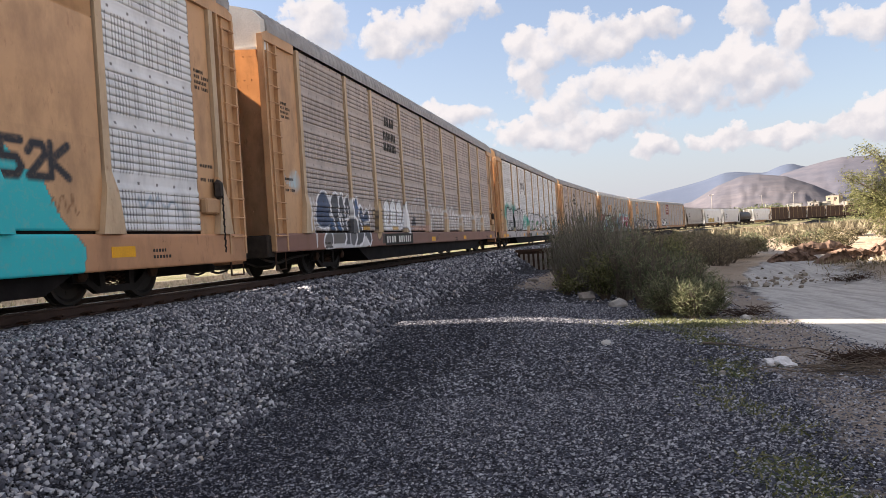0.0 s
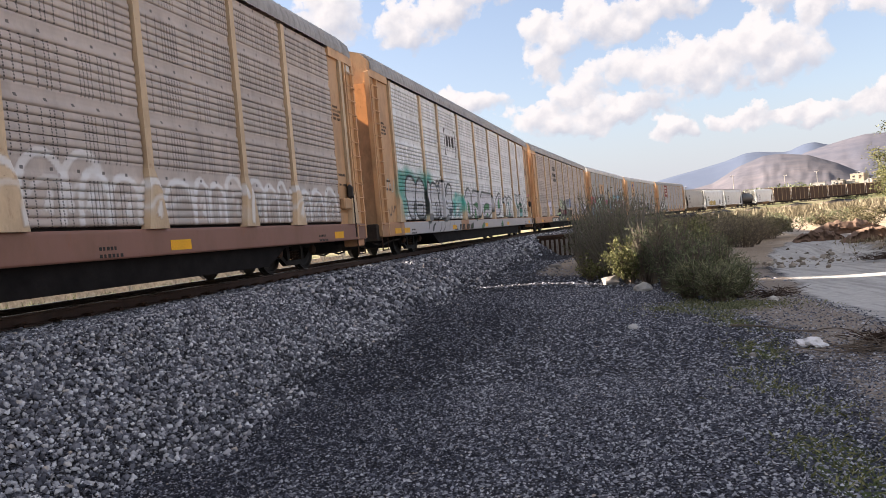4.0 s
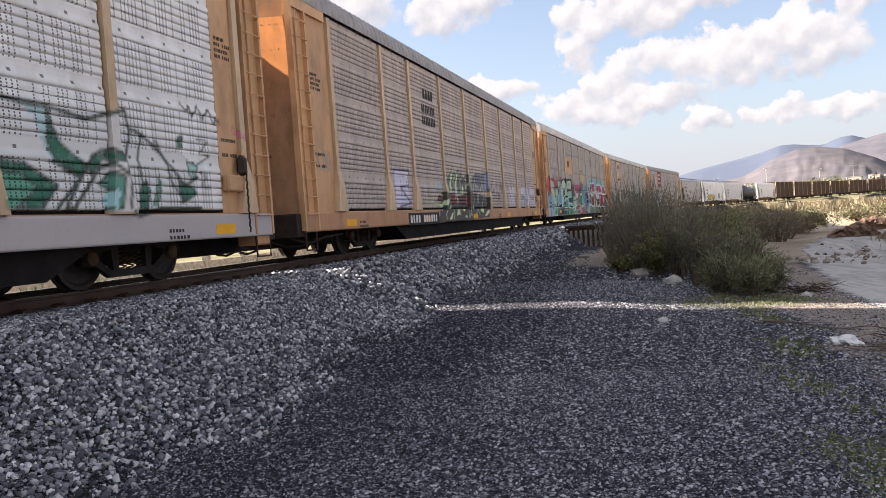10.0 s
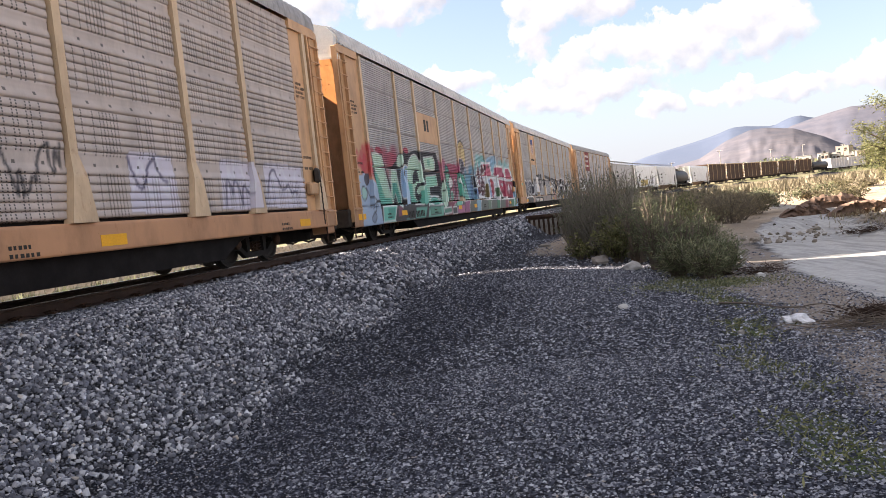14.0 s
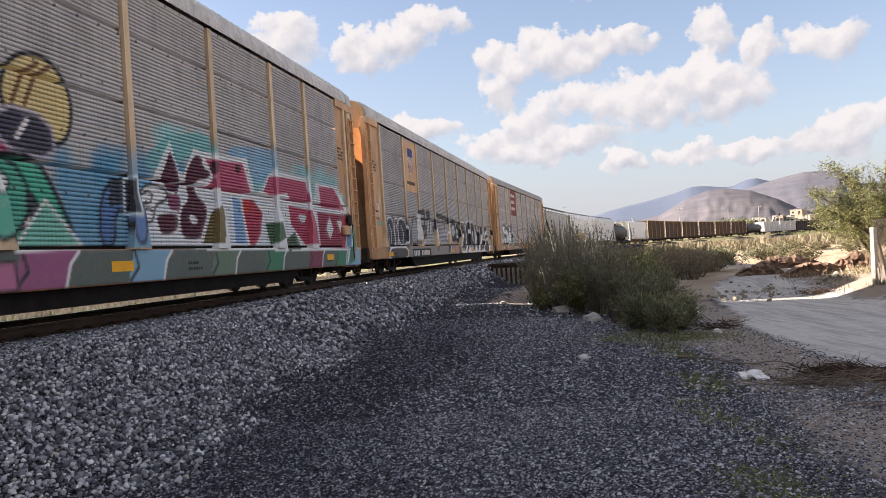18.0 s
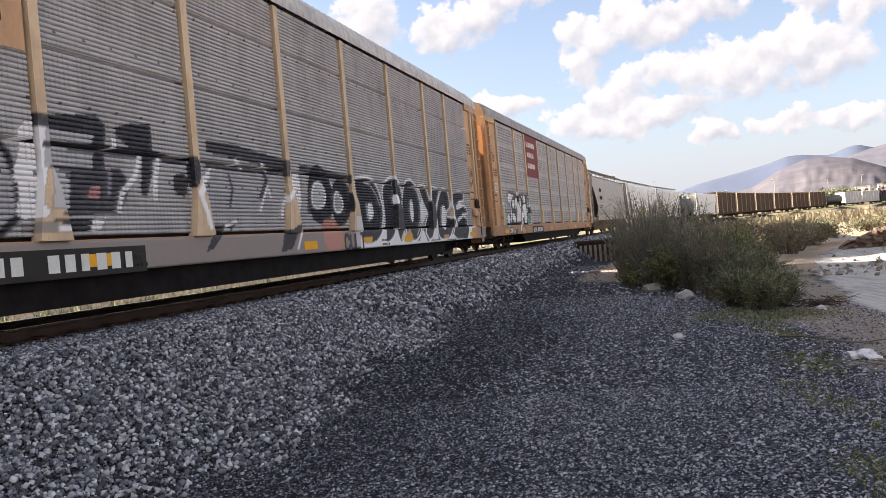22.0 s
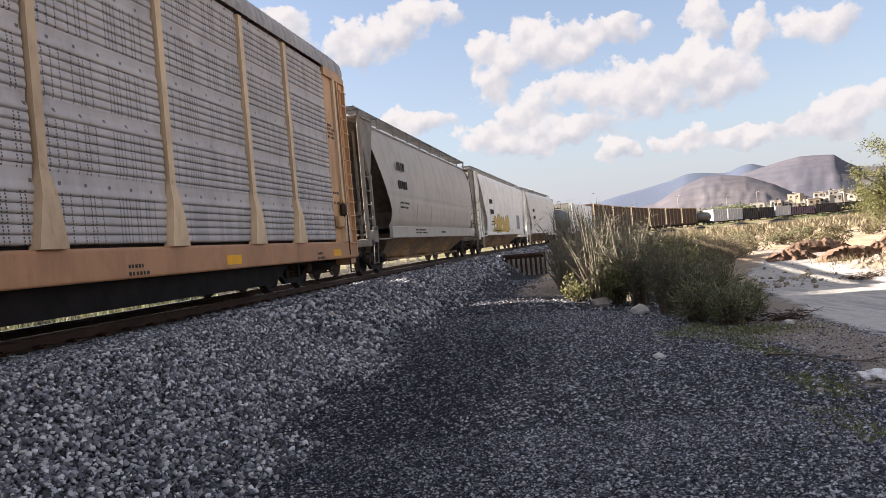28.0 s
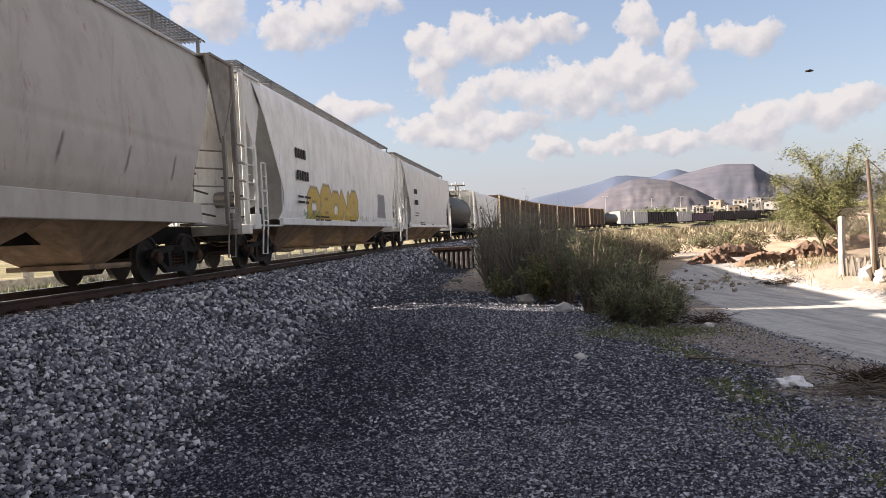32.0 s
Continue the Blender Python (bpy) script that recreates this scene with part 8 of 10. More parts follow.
def make_train():
    s = HEAD
    def add(ob, length):
        nonlocal s
        CARS.append((ob, s, s + length))
        s += length
    for spec in RACKS:
        add(autorack(spec), RACK_L)
    add(covered_hopper(20.5, "round", HOPPER_GREY, hopper_spray("grey"), "light grey covered hopper with round sides and roof walkway", 4), 20.5)
    add(covered_hopper(21.7, "flat", HOPPER_WHITE, hopper_spray("white"), "white covered hopper with yellow graffiti and roof walkway", 4), 21.7)
    add(covered_hopper(20.3, "flat", HOPPER_WHITE, None, "cream-white covered hopper with roof walkway", 4), 20.3)
    add(tank_car(15.2, TANK, "soot-black tank car with a railed top platform"), 15.2)
    add(covered_hopper(20.2, "flat", HOPPER_WHITE, None, "white covered hopper behind the black tank car", 3, False), 20.2)
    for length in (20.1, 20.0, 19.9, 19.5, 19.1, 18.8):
        add(ribbed_car(length, 5.1, BOXBROWN, BOXTAN, "rust-brown high-sided wagon with tan ribs", 4, end_stripes=True), length)
    add(tank_car(19.0, TANK, "dark tank car far down the train"), 19.0)
    grey = plain("pale grey wagon paint", (0.45, 0.46, 0.47), 0.7)
    for k in range(2):
        add(ribbed_car(18.0, 4.6, grey, HOPPER_WHITE, "pale grey hopper wagon far down the train", 6, "grey wagons of the train"), 18.0)
    slate = plain("dark slate wagon paint", (0.045, 0.04, 0.045), 0.8)
    for k in range(2):
        add(ribbed_car(18.5, 4.4, slate, BLACK, "dark open wagon far down the train", 8, "dark wagons of the train", False), 18.5)
    add(ribbed_car(18.0, 4.5, grey, HOPPER_WHITE, "pale grey hopper wagon far down the train", 6, "grey wagons of the train"), 18.0)
    add(ribbed_car(26.0, 3.8, plain("faded violet wagon paint", (0.13, 0.09, 0.125), 0.8), BLACK, "faded violet wagon far down the train", 10, "dark wagons of the train", False), 26.0)
    for k in range(3):
        add(ribbed_car(24.0, 4.3, slate, BLACK, "dark open wagon far down the train", 10, "dark wagons of the train", False), 24.0)


TRAVEL = ((0, -8.465), (8, 38.02), (16, 85.18), (24, 132.55), (32, 180.20))


def travelled(t):
    return float(np.interp(t, [a for a, _ in TRAVEL], [b for _, b in TRAVEL]))


def car_pose(s0, s1, t):
    d = travelled(t)
    inset = 3.0
    a, b = on_line(s0 + inset - d), on_line(s1 - inset - d)
    za, zb = rail_z(s0 + inset - d), rail_z(s1 - inset - d)
    turn = pose(0, 0, 0, 0, 0, math.degrees(math.atan2(b[1] - a[1], b[0] - a[0]))) @ pose(0, 0, 0, 0, -math.degrees(math.atan2(zb - za, s1 - s0 - 2 * inset)))
    return pose(a[0], a[1], za) @ turn @ pose(-inset, 0, 0)


make_train()

# ---- ground and ballast ----
def ground_look(n):
    zone = n.add("ShaderNodeAttribute", attribute_name="zone").outputs["Color"]
    z = n.add("ShaderNodeSeparateColor", {0: zone}).outputs
    ballast = n.add("ShaderNodeAttribute", attribute_name="ballast").outputs["Fac"]
    fine = n.noise(n.pos, 60, 3, 0.7)
    mid = n.noise(n.pos, 7, 5, 0.65)
    big = n.noise(n.pos, 0.7, 5, 0.6)
    cell = n.add("ShaderNodeTexVoronoi", {"Vector": n.pos, "Scale": 44.0, "Randomness": 1.0})
    pebble = n.add("ShaderNodeSeparateColor", {0: cell.outputs["Color"]}).outputs[0]
    damp = n.add("ShaderNodeAttribute", attribute_name="damp").outputs["Fac"]
    gravel = n.ramp(pebble, [(0.0, (0.012, 0.013, 0.019)), (0.5, (0.045, 0.049, 0.066)), (0.85, (0.16, 0.165, 0.19)), (1.0, (0.38, 0.38, 0.39))])
    gravel = n.mix(n.math("MULTIPLY", n.ramp(big, [(0.45, 0.0), (0.7, 1.0)]), 0.3), gravel, (0.13, 0.122, 0.118))
    gravel = n.mix(n.math("MULTIPLY", damp, 0.62), gravel, (0.022, 0.024, 0.032))
    rock = n.ramp(pebble, [(0.0, (0.02, 0.02, 0.024)), (0.5, (0.06, 0.061, 0.07)), (1.0, (0.24, 0.24, 0.25))])
    # shade in the gaps between pebbles is painted in as a near-black colour
    gap_shade = n.ramp(cell.outputs["Distance"], [(0.30, 0.0), (0.55, 0.85)])
    gravel = n.mix(gap_shade, gravel, (0.012, 0.012, 0.015))
    rock = n.mix(gap_shade, rock, (0.010, 0.010, 0.012))
    soil = n.mix(mid, (0.15, 0.125, 0.105), (0.34, 0.285, 0.24))
    soil = n.mix(n.math("MULTIPLY", n.ramp(pebble, [(0.72, 0.0), (0.8, 1.0)]), 0.6), soil, (0.30, 0.29, 0.28))
    far = n.math("MULTIPLY", n.math("SUBTRACT", n.vmath("LENGTH", n.pos).outputs["Value"], 22.0), 0.06, clamp=True)
    open_earth = n.mix(n.ramp(n.noise(n.pos, 0.35, 6, 0.65), [(0.35, 0.0), (0.65, 1.0)]), (0.33, 0.25, 0.175), (0.55, 0.45, 0.345))
    soil = n.mix(far, soil, open_earth)
    dust = n.mix(n.ramp(mid, [(0.3, 0.0), (0.7, 1.0)]), (0.36, 0.35, 0.34), (0.50, 0.49, 0.475))
    track = n.noise(n.vmath("MULTIPLY", n.pos, (3.0, 0.35, 1.0)).outputs[0], 1.4, 4, 0.6)
    dust = n.mix(n.math("MULTIPLY", n.ramp(track, [(0.45, 0.0), (0.62, 1.0)]), 0.5), dust, (0.21, 0.205, 0.20))
    weed = n.mix(fine, (0.035, 0.055, 0.018), (0.11, 0.14, 0.05))
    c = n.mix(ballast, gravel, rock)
    c = n.mix(n.ramp(n.math("ADD", z[1], n.math("MULTIPLY", n.math("SUBTRACT", mid, 0.5), 0.8)), [(0.35, 0.0), (0.65, 1.0)]), c, soil)
    c = n.mix(n.ramp(n.math("ADD", z[0], n.math("MULTIPLY", n.math("SUBTRACT", mid, 0.5), 0.7)), [(0.3, 0.0), (0.75, 1.0)]), c, dust)
    c = n.mix(n.ramp(n.math("ADD", z[2], n.math("MULTIPLY", n.math("SUBTRACT", fine, 0.5), 0.9)), [(0.45, 0.0), (0.8, 0.85)]), c, weed)
    h = n.math("ADD", n.math("MULTIPLY", cell.outputs["Distance"], -1.0), n.math("MULTIPLY", fine, 0.6))
    bump(n, n.math("MULTIPLY", h, n.math("SUBTRACT", 1.0, n.math("MULTIPLY", z[0], 0.7))), 1.0, 0.014)
    return c


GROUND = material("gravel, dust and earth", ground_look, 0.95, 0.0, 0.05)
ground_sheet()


def stone_look(dark, mid, light):
    def build(n):
        r = n.add("ShaderNodeNewGeometry").outputs["Random Per Island"]
        c = n.ramp(r, [(0.0, dark), (0.52, mid), (0.90, light), (0.985, tuple(min(1, v * 1.5) for v in light)), (1.0, (0.5, 0.43, 0.36))])
        g = n.noise(n.pos, 45, 4, 0.7)
        c = n.mix(n.math("MULTIPLY", g, 0.5), c, tuple(v * 0.55 for v in mid))
        bump(n, g, 0.4, 0.008)
        return c
    return build


BALLAST = material("broken grey ballast", stone_look((0.028, 0.030, 0.040), (0.20, 0.206, 0.24), (0.58, 0.585, 0.615)), 0.95, 0.0, 0.08)
GRAVEL_DARK = material("dark damp gravel", stone_look((0.006, 0.007, 0.011), (0.054, 0.058, 0.080), (0.30, 0.31, 0.35)), 0.95, 0.0, 0.08)
GRAVEL = material("fine dark gravel", stone_look((0.010, 0.012, 0.019), (0.115, 0.122, 0.155), (0.45, 0.46, 0.495)), 0.95, 0.0, 0.08)
RUBBLE = material("pale rubble", stone_look((0.16, 0.13, 0.105), (0.28, 0.24, 0.195), (0.42, 0.38, 0.33)), 0.9)


def scatter(name, pts, sizes, mat, rng, squash=0.7, sink=0.25, tilt=0.6, fine=False):
    """Angular stones joined into one mesh: pts are (x, y) pairs on the ground; fine ones are five-sided chips."""
    k = len(pts)
    if fine:
        ring = [(0.55 * math.cos(a), 0.55 * math.sin(a), -0.3) for a in np.arange(5) * 2 * math.pi / 5]
        form, tri = np.array(ring + [(0, 0, 0.42)]), np.array([(j, (j + 1) % 5, 5) for j in range(5)])
        v = form[None] * rng.uniform(0.6, 1.3, (k, 6, 3)) * rng.uniform(0.65, 1.35, (k, 1, 3))
        v[:, 5, :2] += rng.uniform(-0.35, 0.35, (k, 2))
    else:
        form = np.array([(x, y, z) for z in (-1, 1) for x, y in ((-1, -1), (1, -1), (1, 1), (-1, 1))], float) * 0.5
        tri = np.array([(4, 5, 6), (4, 6, 7), (0, 1, 5), (0, 5, 4), (1, 2, 6), (1, 6, 5), (2, 3, 7), (2, 7, 6), (3, 0, 4), (3, 4, 7)])
        v = form[None] * rng.uniform(0.45, 1.25, (k, 8, 3)) * rng.uniform(0.7, 1.3, (k, 1, 3))
    v[:, :, 2] *= squash
    ax = rng.normal(size=(k, 3)) * np.array([0.5, 0.5, 1.0])
    q = np.concatenate([rng.uniform(-1, 1, (k, 1)), ax * tilt], 1)
    q /= np.linalg.norm(q, axis=1)[:, None]
    w, a, b, c = q.T
    rot = np.stack([1 - 2 * (b * b + c * c), 2 * (a * b - w * c), 2 * (a * c + w * b), 2 * (a * b + w * c), 1 - 2 * (a * a + c * c), 2 * (b * c - w * a), 2 * (a * c - w * b), 2 * (b * c + w * a), 1 - 2 * (a * a + b * b)], -1).reshape(k, 3, 3)
    if not fine:
        v = np.einsum("kij,knj->kni", rot, v)
    else:
        turn = rng.uniform(0, 2 * math.pi, k)
        co, si = np.cos(turn)[:, None], np.sin(turn)[:, None]
        v = np.stack([v[:, :, 0] * co - v[:, :, 1] * si, v[:, :, 0] * si + v[:, :, 1] * co, v[:, :, 2] + v[:, :, 0] * rng.normal(size=(k, 1)) * tilt], -1)
    v = v * sizes[:, None, None]
    z = ground_z(pts[:, 0], pts[:, 1])
    v += np.stack([pts[:, 0], pts[:, 1], z + sizes * sink], -1)[:, None]
    faces = (tri[None] + form.shape[0] * np.arange(k)[:, None, None]).reshape(-1, 3)
    me = bpy.data.meshes.new(name)
    me.vertices.add(k * form.shape[0])
    me.vertices.foreach_set("co", v.ravel())
    me.loops.add(faces.size)
    me.loops.foreach_set("vertex_index", faces.ravel().astype(np.int32))
    me.polygons.add(len(faces))
    me.polygons.foreach_set("loop_start", np.arange(0, faces.size, 3))
    me.polygons.foreach_set("loop_total", np.full(len(faces), 3))
    me.update(calc_edges=True)
    me.materials.append(mat)
    return new(name, me)


def lay_stones():
    rng = np.random.default_rng(5)
    # ballast shoulder: thick near, thinning along the line
    def strip(count, s0, s1, lo, hi, off0=0.95, off1=4.5):
        s, o = rng.uniform(s0, s1, count), rng.uniform(off0, off1, count)
        x = np.interp(s, LINE_S, LINE_X) + o * np.cos(np.interp(s, LINE_S, LINE_T))
        y = np.interp(s, LINE_S, LINE_Y) + o * np.sin(np.interp(s, LINE_S, LINE_T))
        keep = rng.random(count) < np.maximum(zones(x, y)[0], (o < 3) * 1.0) * 1.02
        return np.stack([x, y], -1)[keep], (lo + (hi - lo) * rng.random(count) ** 1.6)[keep]
    sets = [strip(74000, 5, 20, 0.018, 0.046, 0.95, 5.4), strip(21000, 20, 40, 0.036, 0.08, 0.95, 5.0), strip(9000, 40, 75, 0.06, 0.13), strip(3500, 75, 130, 0.09, 0.18)]
    ob = scatter("ballast_stones", np.concatenate([p for p, _ in sets]), np.concatenate([q for _, q in sets]), BALLAST, rng, 0.95, 0.30)
    tagged(ob, "pale grey broken ballast stones on the track shoulder", "ballast", kind="stuff")
    # gravel flat: finer and darker
    def patch(count, x0, x1, y0, y1, lo, hi, power=2.0):
        x, y = rng.uniform(x0, x1, count), rng.uniform(y0, y1, count)
        ballast, road, soil, weeds = zones(x, y)
        keep = (rng.random(count) > np.maximum(ballast * 0.9, np.maximum(road * 0.95, soil * 0.75)))
        return np.stack([x, y], -1)[keep], (lo + (hi - lo) * rng.random(count) ** power)[keep]
    sets = [patch(125000, -3.6, 4.6, 2.2, 8.0, 0.013, 0.036, 2.4), patch(62000, -3.2, 5.5, 8.0, 18, 0.02, 0.048, 2.2), patch(9000, -2.5, 6.5, 18, 34, 0.04, 0.09)]
    pts, sizes = np.concatenate([p for p, _ in sets]), np.concatenate([q for _, q in sets])
    dark = rng.random(len(pts)) < dampness(pts[:, 0], pts[:, 1]) * 0.92
    ob = scatter("gravel_stones", pts[~dark], sizes[~dark], GRAVEL, rng, 0.62, 0.16, 0.25, True)
    tagged(ob, "grey gravel scattered over the flat ground", "gravel", kind="stuff")
    ob = scatter("dark_gravel_stones", pts[dark], sizes[dark], GRAVEL_DARK, rng, 0.62, 0.16, 0.25, True)
    tagged(ob, "dark damp gravel along the foot of the ballast", "gravel", kind="stuff")
    x, y = rng.uniform(7.5, 14.5, 600), rng.uniform(20.5, 28, 600)
    keep = rng.random(600) < np.exp(-((y - 24.5 - 0.2 * (x - 10)) / 1.9) ** 2)
    ob = scatter("rubble_stones", np.stack([x, y], -1)[keep], 0.035 + 0.16 * rng.random(keep.sum()) ** 4, RUBBLE, rng, 0.7, 0.2)
    tagged(ob, "pale broken rubble strewn along the roadside", "rubble", kind="stuff")


lay_stones()


# ---- track ----
RAIL_STEEL = plain("brown rusted rail", (0.062, 0.037, 0.029), 0.75, 0.05, 0.35)
SHINE = plain("polished rail head", (0.55, 0.54, 0.52), 0.25, 0.9, 0.1)
CONCRETE = plain("weathered concrete", (0.32, 0.305, 0.285), 0.9, 0.0, 0.25)


def sweep(name, outline, off, s_list, mat):
    v, f = [], []
    k = len(outline)
    for s in s_list:
        z = rail_z(s)
        for o, h in outline:
            x, y, _ = on_line(s, off + o)
            v.append((x, y, z + h))
    for i in range(len(s_list) - 1):
        for j in range(k):
            a, b = i * k + j, i * k + (j + 1) % k
            f.append((a, b, b + k, a + k))
    f += [tuple(reversed(range(k))), tuple(range(len(v) - k, len(v)))]
    return mesh_of(name, v, f, mat)


def make_track():
    root = new("railway_track")
    tagged(root, "rusty steel rails on concrete sleepers in grey ballast", "railway track", kind="structure")
    stations = list(range(-60, 120, 2)) + list(range(120, 640, 5))
    web = [(-0.07, -0.172), (0.07, -0.172), (0.07, -0.160), (0.012, -0.145), (0.010, -0.045), (0.034, -0.036), (0.036, -0.008), (-0.036, -0.008), (-0.034, -0.036), (-0.010, -0.045), (-0.012, -0.145), (-0.07, -0.160)]
    for off in (-0.753, 0.753):
        rail = part("rail", sweep("rail", web, off, stations, RAIL_STEEL), root)
        part("rail_head", sweep("rail_head", [(-0.036, -0.008), (0.036, -0.008), (0.030, 0.0), (-0.030, 0.0)], off, stations, SHINE), rail)
    def sleeper():
        bm = soft_box(-1.28, 1.28, -0.13, 0.13, -0.20, 0.0, 0.02)
        return bm_mesh("sleeper", bm, CONCRETE)
    def clip():
        bm = bmesh.new()
        tube(bm, [(-0.07, -0.06, 0.02), (0.06, -0.05, 0.05), (0.08, 0.0, 0.06), (0.06, 0.05, 0.05), (-0.07, 0.06, 0.02)], 0.016, 5)
        box(bm, 0.02, 0.10, -0.05, 0.05, -0.01, 0.03)
        return bm_mesh("rail_clip", bm, RUST)
    for i in range(150):
        s = -10 + i * 0.61
        x, y, a = on_line(s)
        part("sleeper", cached("sleeper", sleeper), root, pose(x, y, rail_z(s) - 0.172, 0, 0, math.degrees(a)))
        if i < 110:
            x, y, a = on_line(s, 0.753 + 0.08)
            part("rail_clip", cached("clip", clip), root, pose(x, y, rail_z(s) - 0.168, 0, 0, math.degrees(a)))
    return root


make_track()

# ---- plants ----
def leaf_look(a, b, c):
    def build(n):
        r = n.add("ShaderNodeNewGeometry").outputs["Random Per Island"]
        o = n.add("ShaderNodeObjectInfo").outputs["Random"]
        col = n.ramp(r, [(0.0, a), (0.55, b), (1.0, c)])
        return n.mix(n.math("MULTIPLY", o, 0.3), col, tuple(v * 0.7 for v in b))
    return build


def leaf_material(name, a, b, c):
    m = material(name, leaf_look(a, b, c), 0.75, 0.0, 0.2)
    n = Nodes(m.node_tree)
    out = [q for q in m.node_tree.nodes if q.type == "OUTPUT_MATERIAL"][0]
    bsdf = [q for q in m.node_tree.nodes if q.type == "BSDF_PRINCIPLED"][0]
    thin = n.add("ShaderNodeBsdfTranslucent")
    m.node_tree.links.new(bsdf.inputs[0].links[0].from_socket, thin.inputs[0])
    mix = n.add("ShaderNodeMixShader", {0: 0.3, 1: bsdf.outputs[0], 2: thin.outputs[0]})
    m.node_tree.links.new(mix.outputs[0], out.inputs[0])
    return m


OLIVE = leaf_material("dull olive leaves", (0.045, 0.058, 0.032), (0.14, 0.165, 0.09), (0.35, 0.375, 0.22))
BROOM = leaf_material("yellow-green broom twigs", (0.055, 0.066, 0.034), (0.175, 0.19, 0.105), (0.40, 0.40, 0.25))
FRESH = leaf_material("fresh green leaves", (0.06, 0.068, 0.028), (0.165, 0.17, 0.072), (0.33, 0.32, 0.155))
STRAW = leaf_material("dry straw", (0.13, 0.105, 0.06), (0.27, 0.225, 0.14), (0.43, 0.38, 0.26))
HAY = leaf_material("faded hay", (0.07, 0.065, 0.035), (0.16, 0.14, 0.08), (0.28, 0.25, 0.15))
SCRUB = leaf_material("grey-brown scrub twigs", (0.075, 0.064, 0.043), (0.20, 0.172, 0.115), (0.38, 0.335, 0.23))
PALETWIG = plain("pale grey-brown twigs", (0.20, 0.18, 0.145), 0.9, 0.0, 0.35)
DRYTWIG = plain("dry grey twigs", (0.15, 0.12, 0.095), 0.9, 0.0, 0.4)
BARK = plain("grey-brown bark", (0.12, 0.09, 0.065), 0.95, 0.0, 0.4)


def blades(name, base, tip, width, mat, rng):
    """Narrow pointed leaves from base to tip, joined into one mesh."""
    k = len(base)
    d = tip - base
    side = np.cross(d, rng.normal(size=(k, 3)))
    side /= np.linalg.norm(side, axis=1)[:, None] + 1e-9
    w = (width * rng.uniform(0.6, 1.3, k))[:, None]
    mid = base + d * 0.45
    v = np.stack([base, mid + side * w, tip, mid - side * w], 1).reshape(-1, 3)
    faces = (np.array([[0, 1, 2, 3]])[None] + 4 * np.arange(k)[:, None, None]).reshape(-1, 4)
    me = bpy.data.meshes.new(name)
    me.vertices.add(4 * k)
    me.vertices.foreach_set("co", v.ravel())
    me.loops.add(faces.size)
    me.loops.foreach_set("vertex_index", faces.ravel().astype(np.int32))
    me.polygons.add(k)
    me.polygons.foreach_set("loop_start", np.arange(0, 4 * k, 4))
    me.polygons.foreach_set("loop_total", np.full(k, 4))
    me.update(calc_edges=True)
    me.materials.append(mat)
    return me


def shrub(x, y, height, radius, leaves, mat, seed, upright=0.6, leaf=(0.05, 0.11), width=0.008, stems=26, twig_mat=None, label="", category="shrub", name="shrub", group="", flat=1.0, bare=0.0):
    """Many thin stems that fork and lean outwards, with narrow leaves along their upper parts."""
    rng = np.random.default_rng(seed)
    root = new(name)
    root.location = (x, y, float(ground_z(np.array([x]), np.array([y]))[0]) - 0.03)
    tagged(root, label, category, group)
    bm = bmesh.new()
    tips, dirs = [], []
    for i in range(stems):
        a = rng.uniform(0, 2 * math.pi)
        lean = rng.uniform(0.05, 1.0) ** 0.7 * (1.15 - upright)
        h = height * rng.uniform(0.42, 1.0) * (1 - 0.35 * lean)
        foot = np.array([math.cos(a), math.sin(a), 0]) * radius * 0.25 * rng.random()
        out = np.array([math.cos(a), math.sin(a), 0]) * radius * min(1.0, lean * 1.25 + 0.15)
        p0, p2 = foot, out + np.array([0, 0, h])
        p1 = foot * 0.6 + out * 0.35 + np.array([rng.normal() * 0.05, rng.normal() * 0.05, h * 0.55])
        pts = [p0 * (1 - t) ** 2 + 2 * p1 * t * (1 - t) + p2 * t * t for t in (0, 0.35, 0.7, 1.0)]
        tube(bm, pts, 0.016 * height / 1.5 + 0.004, 4, 0.003, False)
        for t in np.linspace(0.3, 1.0, 9):
            q = p0 * (1 - t) ** 2 + 2 * p1 * t * (1 - t) + p2 * t * t
            tips.append(q)
            dirs.append(p2 - p1)
        for k in range(6):
            t = rng.uniform(0.2, 0.9)
            q = p0 * (1 - t) ** 2 + 2 * p1 * t * (1 - t) + p2 * t * t
            e = q + np.array([rng.normal() * 0.32, rng.normal() * 0.32, rng.uniform(0.1, 0.45)]) * radius * 0.7 * np.array([1, 1, flat])
            tube(bm, [q, (q + e) / 2 + rng.normal(size=3) * 0.02, e], 0.006, 3, 0.002, False)
            for t2 in np.linspace(0.2, 1.0, 6):
                tips.append(q + (e - q) * t2)
                dirs.append(e - q)
    part("branchwork", (bm, twig_mat or DRYTWIG), root)
    tips, dirs = np.array(tips), np.array(dirs)
    dirs /= np.linalg.norm(dirs, axis=1)[:, None] + 1e-9
    pick = rng.integers(0, len(tips), leaves)
    base = tips[pick] + rng.normal(size=(leaves, 3)) * radius * 0.06
    way = dirs[pick] * upright + rng.normal(size=(leaves, 3)) * (0.9 - 0.5 * upright)
    way /= np.linalg.norm(way, axis=1)[:, None]
    keep = base[:, 2] > height * bare
    base, way = base[keep], way[keep]
    tip = base + way * rng.uniform(leaf[0], leaf[1], len(base))[:, None]
    base[:, 2] = np.maximum(base[:, 2], 0.0)
    part("foliage", blades("foliage", base, tip, width, mat, rng), root)
    return root


